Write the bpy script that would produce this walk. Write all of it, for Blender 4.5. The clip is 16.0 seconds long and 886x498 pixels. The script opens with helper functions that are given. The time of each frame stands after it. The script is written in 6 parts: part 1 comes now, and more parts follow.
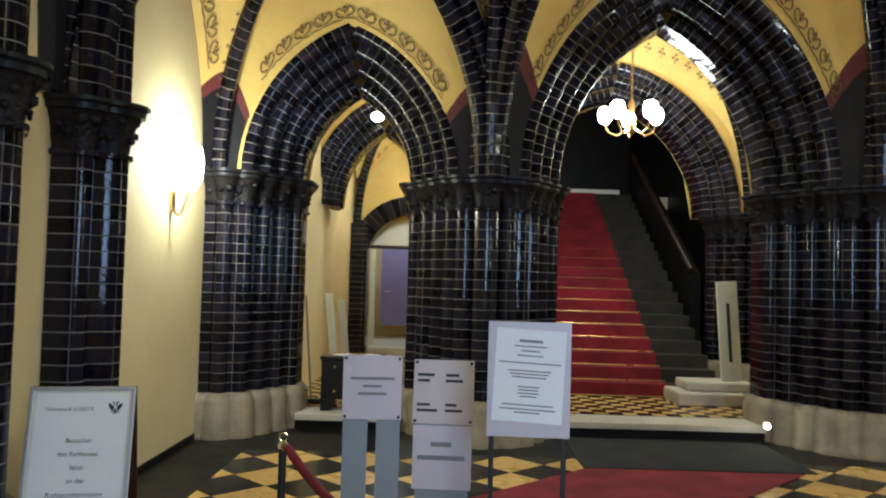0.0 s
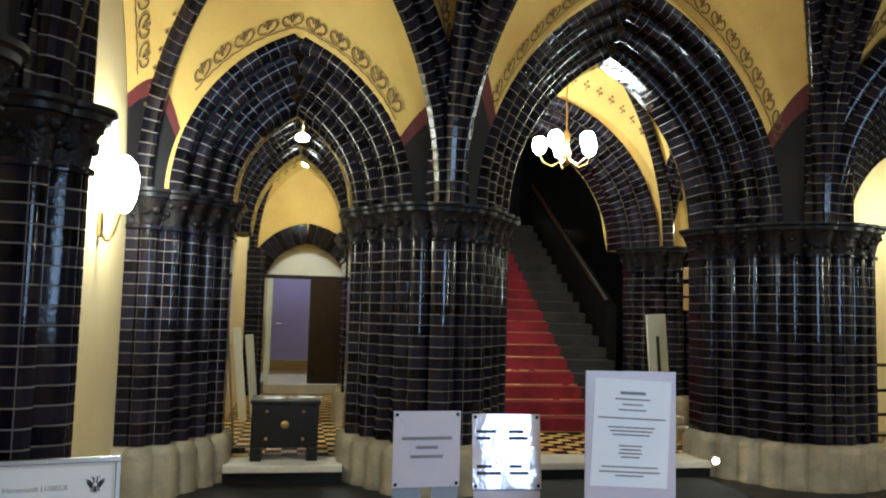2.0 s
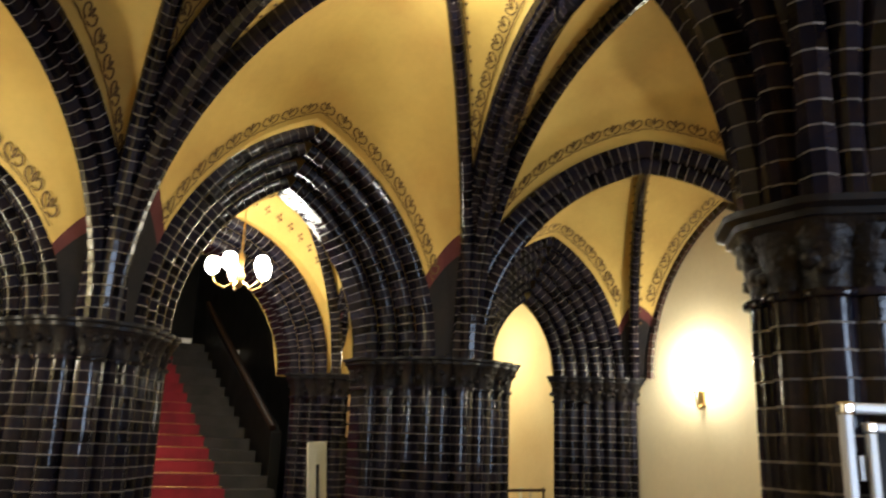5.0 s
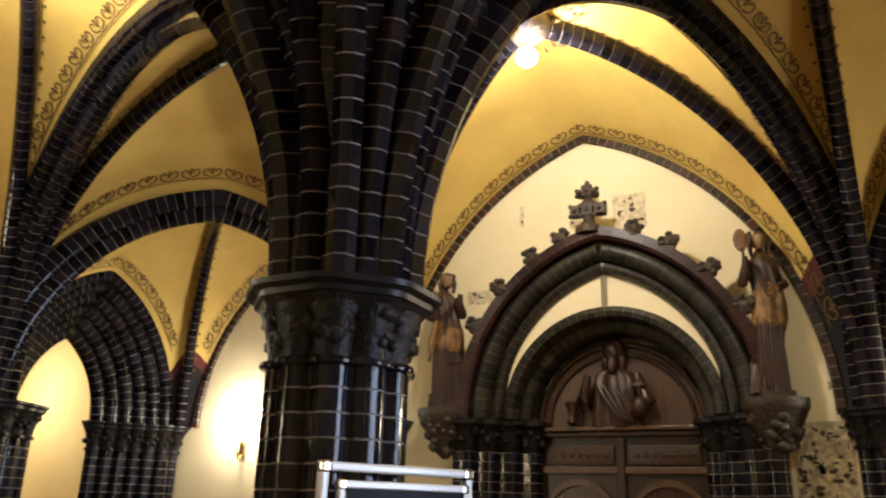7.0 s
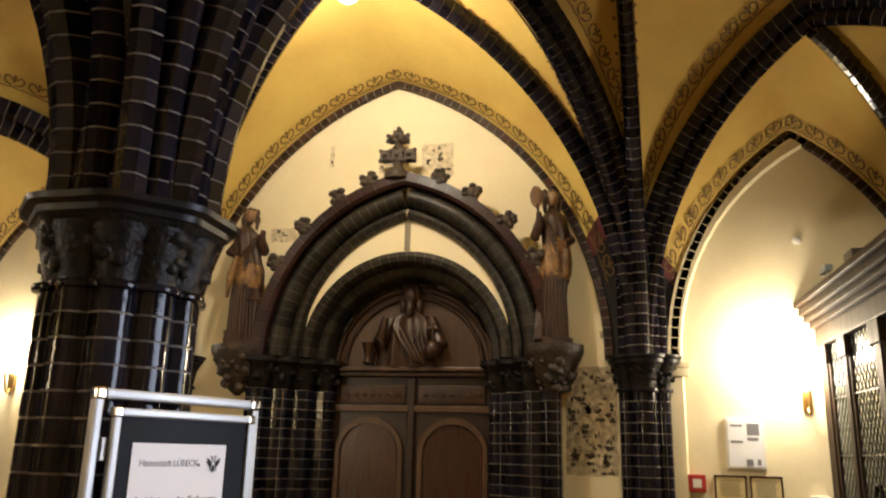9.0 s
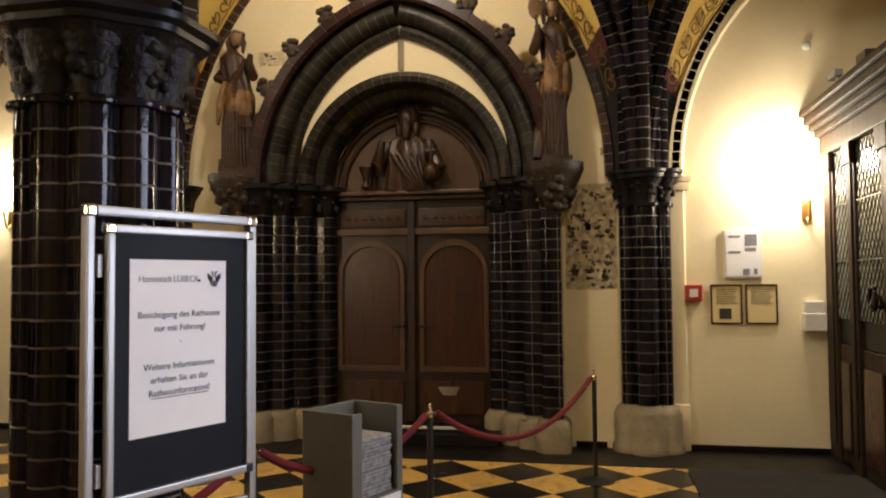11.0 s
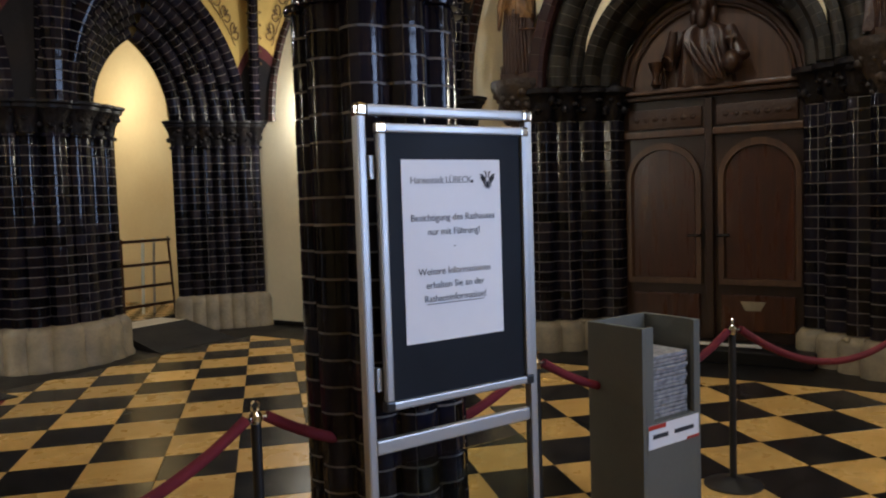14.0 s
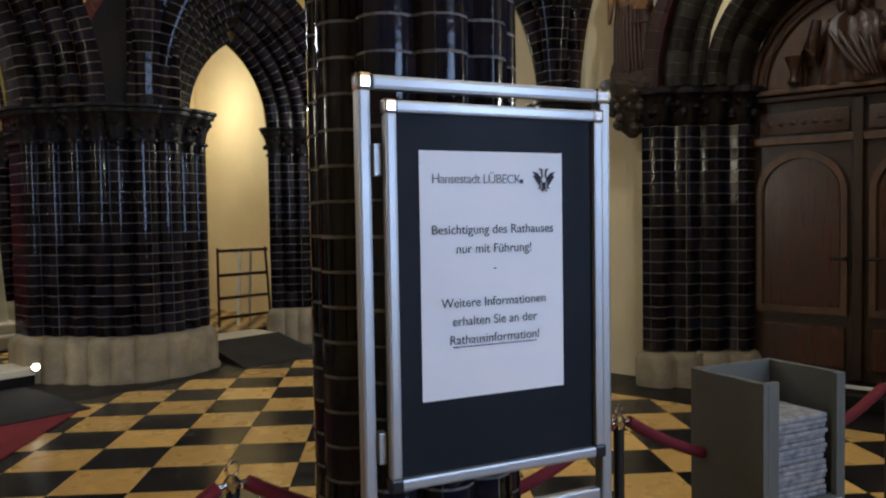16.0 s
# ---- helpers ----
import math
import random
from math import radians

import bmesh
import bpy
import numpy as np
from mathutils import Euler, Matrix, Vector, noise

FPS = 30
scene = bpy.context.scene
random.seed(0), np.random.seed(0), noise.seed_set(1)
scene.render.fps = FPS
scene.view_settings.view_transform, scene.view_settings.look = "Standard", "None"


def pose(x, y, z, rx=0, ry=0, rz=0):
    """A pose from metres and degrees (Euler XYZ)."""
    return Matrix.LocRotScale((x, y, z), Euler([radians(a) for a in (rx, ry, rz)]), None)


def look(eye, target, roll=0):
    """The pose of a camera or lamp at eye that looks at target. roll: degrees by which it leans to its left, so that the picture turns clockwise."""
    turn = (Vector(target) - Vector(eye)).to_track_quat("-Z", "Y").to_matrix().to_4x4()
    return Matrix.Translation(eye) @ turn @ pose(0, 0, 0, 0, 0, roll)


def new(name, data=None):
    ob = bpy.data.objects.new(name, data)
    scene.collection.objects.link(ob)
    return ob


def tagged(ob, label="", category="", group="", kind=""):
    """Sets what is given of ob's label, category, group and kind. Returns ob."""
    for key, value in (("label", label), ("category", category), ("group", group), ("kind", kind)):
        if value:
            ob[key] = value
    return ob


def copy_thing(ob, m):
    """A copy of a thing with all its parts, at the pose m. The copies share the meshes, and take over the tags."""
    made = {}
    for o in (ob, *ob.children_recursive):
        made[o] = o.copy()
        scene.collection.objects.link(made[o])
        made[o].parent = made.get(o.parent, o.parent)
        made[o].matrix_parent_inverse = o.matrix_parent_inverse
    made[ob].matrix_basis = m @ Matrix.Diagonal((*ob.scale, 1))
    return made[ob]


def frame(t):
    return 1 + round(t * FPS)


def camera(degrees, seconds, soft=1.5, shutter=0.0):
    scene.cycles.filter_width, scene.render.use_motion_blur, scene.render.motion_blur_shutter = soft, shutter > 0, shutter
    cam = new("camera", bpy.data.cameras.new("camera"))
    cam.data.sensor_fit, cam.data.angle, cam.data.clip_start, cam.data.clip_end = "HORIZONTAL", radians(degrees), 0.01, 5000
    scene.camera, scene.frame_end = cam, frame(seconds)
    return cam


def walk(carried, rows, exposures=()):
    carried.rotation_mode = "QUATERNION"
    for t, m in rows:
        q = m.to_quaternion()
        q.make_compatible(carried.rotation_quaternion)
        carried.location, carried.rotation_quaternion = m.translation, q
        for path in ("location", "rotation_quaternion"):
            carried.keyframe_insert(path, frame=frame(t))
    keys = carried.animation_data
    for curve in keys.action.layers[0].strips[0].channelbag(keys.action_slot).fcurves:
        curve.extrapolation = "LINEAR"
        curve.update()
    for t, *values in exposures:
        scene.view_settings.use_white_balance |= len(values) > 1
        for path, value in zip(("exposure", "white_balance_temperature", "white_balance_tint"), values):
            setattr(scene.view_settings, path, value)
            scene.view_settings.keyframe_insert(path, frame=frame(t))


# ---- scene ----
cam = camera(59.0, 16.0, soft=2.0, shutter=0.35)
PATH = [
    (0, (1.611, 1.947, 1.635), (1.604, 3.946, 1.718), 1.6),
    (0.5, (1.323, 2.088, 1.627), (1.46, 4.082, 1.678), -0.1),
    (1, (1.017, 2.236, 1.637), (1.253, 4.218, 1.766), 3.5),
    (1.5, (0.738, 2.402, 1.665), (1.075, 4.369, 1.805), 2.2),
    (2, (0.631, 2.584, 1.672), (1.001, 4.542, 1.837), 1.5),
    (2.5, (0.543, 2.704, 1.677), (1.089, 4.622, 1.838), 1.8),
    (3, (0.41, 2.79, 1.659), (1.109, 4.657, 1.817), -0.1),
    (3.2, (0.391, 2.825, 1.668), (1.117, 4.684, 1.803), 0.1),
    (5.5, (0.829, 2.225, 1.75), (2.021, 3.711, 2.359), 1.7),
    (6, (0.683, 2.085, 1.701), (2.043, 3.377, 2.395), 1.0),
    (6.5, (0.828, 2.156, 1.767), (2.428, 3.146, 2.445), 1.1),
    (7, (0.844, 2.201, 1.773), (2.55, 3.032, 2.402), 1.5),
    (7.5, (0.852, 2.201, 1.764), (2.634, 2.863, 2.384), 1.7),
    (8, (0.839, 2.196, 1.765), (2.667, 2.749, 2.359), 1.9),
    (8.5, (0.833, 2.165, 1.754), (2.699, 2.597, 2.328), 1.8),
    (9, (0.848, 2.161, 1.732), (2.744, 2.544, 2.238), 1.4),
    (9.5, (0.869, 2.175, 1.718), (2.814, 2.476, 2.074), 1.1),
    (10, (0.876, 2.168, 1.673), (2.837, 2.495, 1.889), 0.5),
    (10.2, (0.916, 2.196, 1.686), (2.88, 2.531, 1.862), 0.3),
    (12.3, (1.026, 2.085, 1.604), (2.956, 2.605, 1.546), -2.0),
    (12.5, (1.062, 2.068, 1.606), (2.972, 2.66, 1.564), -2.2),
    (13, (1.114, 2.07, 1.615), (2.948, 2.867, 1.577), -2.1),
    (13.5, (1.163, 2.139, 1.612), (2.886, 3.152, 1.536), -1.6),
    (14, (1.292, 2.273, 1.605), (2.98, 3.338, 1.479), -1.8),
    (14.5, (1.529, 2.334, 1.589), (3.158, 3.483, 1.432), -2.6),
    (15, (1.798, 2.326, 1.582), (3.315, 3.613, 1.381), -1.5),
    (15.5, (1.927, 2.376, 1.574), (3.396, 3.723, 1.407), -0.9),
    (16, (2.035, 2.473, 1.578), (3.539, 3.788, 1.495), -0.9),
]
walk(cam, [(t, look(eye, target, roll)) for t, eye, target, roll in PATH],
     [(0, 0.10, 4700, 3), (2, 0.18, 4700, 3), (3, 0.15, 4750, 3), (5.5, 0.27, 5650, 12), (7, 0.2, 5700, 14), (9, 0.12, 6150, 15), (10, 0.06, 6050, 16), (12.5, -0.32, 6050, 20), (14, -0.42, 4980, 16), (16, -0.44, 4800, 13)])
# ---- world, light, exposure ----
world = bpy.data.worlds.new("world")
scene.world = world
world.use_nodes = True
world.node_tree.nodes["Background"].inputs[0].default_value = (0.02, 0.025, 0.04, 1)
world.node_tree.nodes["Background"].inputs[1].default_value = 0.1


def lamp(x, y, z, watts, radius=0.06, colour=(1.0, 0.74, 0.42)):
    data = bpy.data.lights.new("lamp_light", "POINT")
    data.energy, data.shadow_soft_size, data.color = watts, radius, colour
    ob = new("lamp_light", data)
    ob.location = (x, y, z)
    return ob


WARM = (1.0, 0.85, 0.60)
lamp(-0.64, 8.9, 2.70, 92, 0.09, WARM)        # west sconce
lamp(8.75, 8.87, 2.82, 35, 0.09, WARM)        # sconce by the side arch
lamp(8.66, 0.46, 2.74, 72, 0.09, WARM)        # sconce by the porch
lamp(3.88, 7.3, 5.58, 82, 0.10, (1.0, 0.87, 0.64))     # vault lamp over the arcade
lamp(6.6, 4.2, 5.55, 190, 0.10, (1.0, 0.87, 0.64))      # vault lamp before the portal
lamp(1.1, 4.2, 5.60, 26, 0.10, (1.0, 0.87, 0.64))      # vault lamp over the west bay
lamp(4.0, 0.9, 5.60, 180, 0.10, (1.0, 0.87, 0.64))      # vault lamp over the south bay
lamp(3.93, 11.85, 3.75, 165, 0.16, (1.0, 0.90, 0.70))   # chandelier
lamp(0.72, 12.2, 3.9, 22, 0.06, (1.0, 0.85, 0.55))     # passage lamp
lamp(0.72, 15.4, 3.9, 80, 0.08, (1.0, 0.92, 0.70))     # passage lamp beyond
lamp(0.75, 18.2, 3.4, 60, 0.15, (0.95, 0.9, 1.0))       # office beyond the door
lamp(8.1, 12.6, 3.2, 66, 0.10, (1.0, 0.80, 0.48))      # passage behind the side arch
lamp(4.6, 15.6, 5.6, 26, 0.10, (1.0, 0.90, 0.70))      # unseen fill added to brighten the stairs and upper landing, no fixture
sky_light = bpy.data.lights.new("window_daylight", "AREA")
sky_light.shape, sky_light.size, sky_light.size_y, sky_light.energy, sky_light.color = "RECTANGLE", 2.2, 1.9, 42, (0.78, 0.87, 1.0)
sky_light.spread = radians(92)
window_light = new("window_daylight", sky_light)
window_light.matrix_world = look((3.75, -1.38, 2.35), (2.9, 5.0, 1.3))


# ---- materials ----
def mat(name, colour, rough=0.5, metal=0.0, bump=0.0, scale=20.0, vary=0.15, vary_scale=3.0, rand=0.0, coat=0.0, second=None, mix_scale=6.0, bump_dist=0.004, spec=0.5, gloss=None):
    m = bpy.data.materials.new(name)
    m.use_nodes = True
    nt = m.node_tree
    n, l = nt.nodes, nt.links
    b = n["Principled BSDF"]
    b.inputs["Roughness"].default_value = rough
    b.inputs["Metallic"].default_value = metal
    b.inputs["Coat Weight"].default_value = coat
    b.inputs["Specular IOR Level"].default_value = spec
    b.inputs["Coat Roughness"].default_value = 0.08
    tc = n.new("ShaderNodeTexCoord")
    geo = n.new("ShaderNodeNewGeometry")
    src = geo.outputs["Position"]
    noise_big = n.new("ShaderNodeTexNoise")
    noise_big.inputs["Scale"].default_value = vary_scale
    noise_big.inputs["Detail"].default_value = 5
    l.new(src, noise_big.inputs["Vector"])
    noise_small = n.new("ShaderNodeTexNoise")
    noise_small.inputs["Scale"].default_value = scale
    noise_small.inputs["Detail"].default_value = 6
    l.new(src, noise_small.inputs["Vector"])
    ramp = n.new("ShaderNodeMix")
    ramp.data_type = "RGBA"
    c2 = second or tuple(v * (1 - vary * 1.6) for v in colour)
    ramp.inputs["A"].default_value = (*colour, 1)
    ramp.inputs["B"].default_value = (*c2, 1)
    cr = n.new("ShaderNodeMapRange")
    cr.inputs["From Min"].default_value, cr.inputs["From Max"].default_value = 0.35, 0.72
    l.new(noise_big.outputs["Fac"], cr.inputs["Value"])
    l.new(cr.outputs["Result"], ramp.inputs["Factor"])
    grain = n.new("ShaderNodeHueSaturation")
    gm = n.new("ShaderNodeMapRange")
    gm.inputs["To Min"].default_value, gm.inputs["To Max"].default_value = 1 - vary, 1 + vary
    l.new(noise_small.outputs["Fac"], gm.inputs["Value"])
    l.new(gm.outputs["Result"], grain.inputs["Value"])
    l.new(ramp.outputs["Result"], grain.inputs["Color"])
    out = grain.outputs["Color"]
    if rand:
        info = n.new("ShaderNodeObjectInfo")
        rm = n.new("ShaderNodeMapRange")
        rm.inputs["To Min"].default_value, rm.inputs["To Max"].default_value = 1 - rand, 1 + rand
        add = n.new("ShaderNodeMath")
        add.operation = "ADD"
        l.new(info.outputs["Random"], add.inputs[0])
        l.new(geo.outputs["Random Per Island"], add.inputs[1])
        fr = n.new("ShaderNodeMath")
        fr.operation = "FRACT"
        l.new(add.outputs[0], fr.inputs[0])
        l.new(fr.outputs[0], rm.inputs["Value"])
        hs = n.new("ShaderNodeHueSaturation")
        l.new(rm.outputs["Result"], hs.inputs["Value"])
        l.new(out, hs.inputs["Color"])
        out = hs.outputs["Color"]
    l.new(out, b.inputs["Base Color"])
    rr = n.new("ShaderNodeMapRange")
    rr.inputs["To Min"].default_value, rr.inputs["To Max"].default_value = gloss or (max(0.03, rough - 0.10), min(1, rough + 0.12))
    l.new(noise_big.outputs["Fac"], rr.inputs["Value"])
    l.new(rr.outputs["Result"], b.inputs["Roughness"])
    if bump:
        bp = n.new("ShaderNodeBump")
        bp.inputs["Strength"].default_value = bump
        bp.inputs["Distance"].default_value = bump_dist
        l.new(noise_small.outputs["Fac"], bp.inputs["Height"])
        l.new(bp.outputs["Normal"], b.inputs["Normal"])
    return m


def glow(name, colour, strength):
    m = bpy.data.materials.new(name)
    m.use_nodes = True
    b = m.node_tree.nodes["Principled BSDF"]
    b.inputs["Base Color"].default_value = (*colour, 1)
    b.inputs["Emission Color"].default_value = (*colour, 1)
    b.inputs["Emission Strength"].default_value = strength
    return m


def wood(name, c1, c2, rough=0.35):
    m = mat(name, c1, rough, bump=0.25, scale=60, vary=0.2, second=c2, vary_scale=4)
    nt = m.node_tree
    n, l = nt.nodes, nt.links
    geo = n.new("ShaderNodeNewGeometry")
    mp = n.new("ShaderNodeMapping")
    mp.inputs["Scale"].default_value = (14, 14, 1.2)
    l.new(geo.outputs["Position"], mp.inputs["Vector"])
    for node in n:
        if node.type == "TEX_NOISE":
            l.new(mp.outputs["Vector"], node.inputs["Vector"])
            node.inputs["Scale"].default_value = 1.2 if node.inputs["Scale"].default_value < 20 else 5
    return m


BRICK = mat("glazed_brick", (0.0065, 0.0065, 0.0125), 0.07, gloss=(0.03, 0.12), spec=0.24, bump=0.2, scale=26, vary=0.3, rand=0.75, vary_scale=9, second=(0.013, 0.009, 0.010), bump_dist=0.006)
ABACUS = mat("dull_glazed_moulding", (0.008, 0.008, 0.011), 0.34, spec=0.2, bump=0.3, scale=40, vary=0.3, second=(0.013, 0.011, 0.010))
FILLING = mat("dull_dark_brick_filling", (0.010, 0.0095, 0.011), 0.6, spec=0.2, bump=0.5, scale=30, vary=0.3, second=(0.018, 0.014, 0.013))
BRICK_BROWN = mat("glazed_brown_brick", (0.050, 0.024, 0.016), 0.22, bump=0.35, scale=26, vary=0.3, rand=0.6, second=(0.02, 0.012, 0.012), bump_dist=0.006)
BRICK_RED = mat("red_glazed_brick", (0.034, 0.013, 0.010), 0.34, spec=0.3, bump=0.3, scale=26, vary=0.3, rand=0.4)
MORTAR = mat("mortar", (0.23, 0.205, 0.18), 0.9, bump=0.6, scale=90, vary=0.25, vary_scale=2)
MORTAR_DARK = mat("dark_mortar", (0.13, 0.115, 0.095), 0.85, bump=0.5, scale=90, vary=0.25, vary_scale=2)
BRICK_PORTAL = mat("green_black_glazed_brick", (0.022, 0.020, 0.015), 0.36, spec=0.25, bump=0.5, scale=26, vary=0.35, rand=0.5, vary_scale=7, second=(0.022, 0.017, 0.012), bump_dist=0.006)
STONE = mat("pale_stone", (0.30, 0.245, 0.15), 0.55, bump=0.5, scale=30, vary=0.22, vary_scale=4, second=(0.17, 0.14, 0.09), bump_dist=0.008)
STEP_STONE = mat("step_stone", (0.62, 0.57, 0.46), 0.4, bump=0.3, scale=40, vary=0.12, second=(0.48, 0.44, 0.36))
CARVED = mat("carved_glazed_capital", (0.007, 0.0068, 0.009), 0.30, spec=0.2, bump=0.6, scale=34, vary=0.4, vary_scale=14, second=(0.017, 0.013, 0.011), bump_dist=0.02)
YELLOW = mat("yellow_vault_plaster", (0.66, 0.475, 0.115), 0.75, bump=0.15, scale=14, vary=0.07, vary_scale=1.1, second=(0.52, 0.33, 0.075))
CREAM = mat("cream_wall_plaster", (0.74, 0.61, 0.31), 0.8, bump=0.12, scale=18, vary=0.05, vary_scale=0.9, second=(0.66, 0.51, 0.24))
PALE_CREAM = mat("pale_cream_plaster", (0.82, 0.735, 0.50), 0.8, bump=0.12, scale=18, vary=0.05, vary_scale=0.9, second=(0.74, 0.645, 0.41))
RED_PAINT = mat("dark_red_paint", (0.10, 0.015, 0.013), 0.7, bump=0.1, vary=0.2)
SCROLL = mat("brown_painted_ornament", (0.15, 0.085, 0.022), 0.75, vary=0.25)
TILE_LIGHT = mat("ochre_floor_tile", (0.60, 0.39, 0.11), 0.28, spec=0.35, bump=0.12, scale=35, vary=0.14, rand=0.16, vary_scale=5, second=(0.50, 0.30, 0.07))
TILE_DARK = mat("black_floor_tile", (0.010, 0.0095, 0.0095), 0.22, spec=0.3, bump=0.12, scale=35, vary=0.2, rand=0.4, vary_scale=5, second=(0.024, 0.021, 0.019))
# real slate on floor and skirting; on the stairwell walls it paints in gloom
SLATE_AND_GLOOM = mat("dark_slate_and_gloom", (0.009, 0.0085, 0.008), 0.42, spec=0.22, bump=0.2, scale=30, vary=0.2)
GROUT = mat("dark_grout", (0.03, 0.026, 0.02), 0.9, vary=0.2)
CARPET = mat("red_carpet", (0.20, 0.006, 0.013), 0.95, bump=0.8, scale=300, vary=0.25, second=(0.10, 0.003, 0.008))
GREY_MAT = mat("dark_grey_mat", (0.014, 0.0125, 0.0115), 0.95, bump=0.9, scale=260, vary=0.3)
DARK_CARPET = mat("dark_green_stair_runner", (0.030, 0.025, 0.020), 0.95, bump=0.6, scale=200, vary=0.3)
ALU = mat("brushed_aluminium", (0.46, 0.46, 0.45), 0.46, metal=0.8, bump=0.08, scale=200, vary=0.05)
CHROME = mat("chrome", (0.75, 0.72, 0.68), 0.12, metal=1.0, vary=0.03)
BLACK = mat("black_painted_metal", (0.012, 0.012, 0.013), 0.4, vary=0.2)
POSTER = mat("black_poster_card", (0.008, 0.010, 0.015), 0.6, spec=0.2, vary=0.1, bump=0.05)
PAPER = mat("white_paper", (0.84, 0.85, 0.88), 0.6, vary=0.02, vary_scale=2, second=(0.78, 0.79, 0.84))
INK = mat("black_ink", (0.03, 0.03, 0.035), 0.7, vary=0.1)
INK_GREY = mat("grey_ink", (0.22, 0.22, 0.24), 0.7, vary=0.1)
GREY_BOX = mat("grey_painted_board", (0.13, 0.135, 0.12), 0.5, bump=0.1, scale=60, vary=0.08)
NEWS = mat("newsprint", (0.34, 0.34, 0.35), 0.7, vary=0.35, scale=160, vary_scale=30, second=(0.14, 0.14, 0.15))
ROPE = mat("dark_red_velvet", (0.16, 0.008, 0.016), 0.85, bump=0.4, scale=200, vary=0.25)
OAK = wood("dark_oak", (0.026, 0.0115, 0.006), (0.014, 0.0065, 0.004), 0.34)
OAK_PORCH = wood("dull_porch_oak", (0.040, 0.024, 0.014), (0.020, 0.012, 0.008), 0.58)
OAK_PORCH.node_tree.nodes["Principled BSDF"].inputs["Specular IOR Level"].default_value = 0.18
LUNETTE = wood("worn_lunette_oak", (0.088, 0.046, 0.023), (0.050, 0.025, 0.013), 0.36)
OAK_PANEL = wood("red_brown_oak_panel", (0.055, 0.018, 0.008), (0.026, 0.0095, 0.005), 0.28)
OAK_CARVED = mat("carved_oak", (0.046, 0.021, 0.0095), 0.32, bump=0.6, scale=30, vary=0.3, second=(0.026, 0.012, 0.007), bump_dist=0.012)
ROBE = mat("faded_gilt_robe", (0.27, 0.15, 0.05), 0.42, bump=0.6, scale=24, vary=0.35, vary_scale=7, second=(0.075, 0.034, 0.014), bump_dist=0.012)
FLESH = mat("painted_wood_flesh", (0.34, 0.21, 0.10), 0.45, bump=0.3, scale=30, vary=0.25, second=(0.16, 0.09, 0.05))
STATUE = mat("carved_brown_wood_figure", (0.050, 0.024, 0.013), 0.38, bump=0.7, scale=24, vary=0.35, vary_scale=6, second=(0.026, 0.011, 0.007), bump_dist=0.015)
GILT = mat("gilded_wood", (0.42, 0.24, 0.08), 0.4, metal=0.2, bump=0.4, scale=40, vary=0.3)
BROWN_STONE = mat("brown_carved_stone", (0.055, 0.038, 0.025), 0.5, bump=0.9, scale=28, vary=0.35, vary_scale=8, bump_dist=0.02)
BRASS = mat("aged_brass", (0.50, 0.33, 0.12), 0.3, metal=1.0, vary=0.15)
IRON = mat("dark_iron", (0.02, 0.018, 0.016), 0.45, metal=0.6, vary=0.2)
MURAL_INK = mat("dark_mural_remnant", (0.11, 0.085, 0.055), 0.8, vary=0.4, scale=60)
FRESCO = mat("faded_mural_plaster", (0.62, 0.53, 0.34), 0.8, vary=0.3, scale=34, vary_scale=16, second=(0.20, 0.16, 0.11))
FRESCO_PALE = mat("pale_mural_plaster", (0.70, 0.61, 0.41), 0.8, vary=0.25, scale=40, vary_scale=20, second=(0.40, 0.33, 0.21))
SIGN_RED = mat("red_plastic", (0.42, 0.03, 0.02), 0.4, vary=0.08)
WHITE = mat("white_enamel", (0.74, 0.72, 0.66), 0.45, vary=0.04)
PURPLE = mat("mauve_door_paint", (0.27, 0.22, 0.33), 0.5, vary=0.05)
PALE_WALL = mat("white_passage_plaster", (0.74, 0.74, 0.58), 0.8, vary=0.05)
MAUVE_PLATE = mat("mauve_white_acrylic", (0.60, 0.56, 0.64), 0.22, vary=0.03)
BLUE_GREY = mat("blue_grey_board", (0.26, 0.29, 0.33), 0.35, vary=0.05)
GLOSS_PLATE = mat("glossy_mauve_acrylic", (0.66, 0.63, 0.70), 0.06, gloss=(0.04, 0.10), metal=0.25, bump=0.25, scale=7, vary=0.03, bump_dist=0.02)
GREEN_SIGN = glow("green_exit_sign", (0.1, 0.8, 0.35), 1.4)
BULB = glow("lit_glass_shade", (1.0, 0.86, 0.60), 30.0)
SPOT_GLOW = glow("lit_spot_lens", (1.0, 0.82, 0.50), 25.0)

glass = bpy.data.materials.new("clear_glass")
glass.use_nodes = True
_b = glass.node_tree.nodes["Principled BSDF"]
_b.inputs["Base Color"].default_value = (0.75, 0.82, 0.80, 1)
_b.inputs["Roughness"].default_value = 0.06
_b.inputs["Transmission Weight"].default_value = 1.0
_b.inputs["IOR"].default_value = 1.05
leaded = mat("leaded_window_glass", (0.20, 0.215, 0.18), 0.22, bump=0.5, scale=9, vary=0.3, bump_dist=0.01)


# ---- small builders ----
def link(name, bm, material, parent=None, label="", smooth=None):
    me = bpy.data.meshes.new(name)
    bmesh.ops.recalc_face_normals(bm, faces=bm.faces)
    if smooth:
        for f in bm.faces:
            f.smooth = True
        for e in bm.edges:
            if len(e.link_faces) == 2 and e.calc_face_angle(0) > radians(smooth):
                e.smooth = False
    bm.to_mesh(me)
    bm.free()
    for one in (material if isinstance(material, (list, tuple)) else [material]):
        me.materials.append(one)
    ob = new(name, me)
    ob.parent = parent
    if label:
        ob["label"] = label
    return ob


def part(name, bm, material, parent, label="", smooth=None):
    return link(name, bm, material, parent, label, smooth)


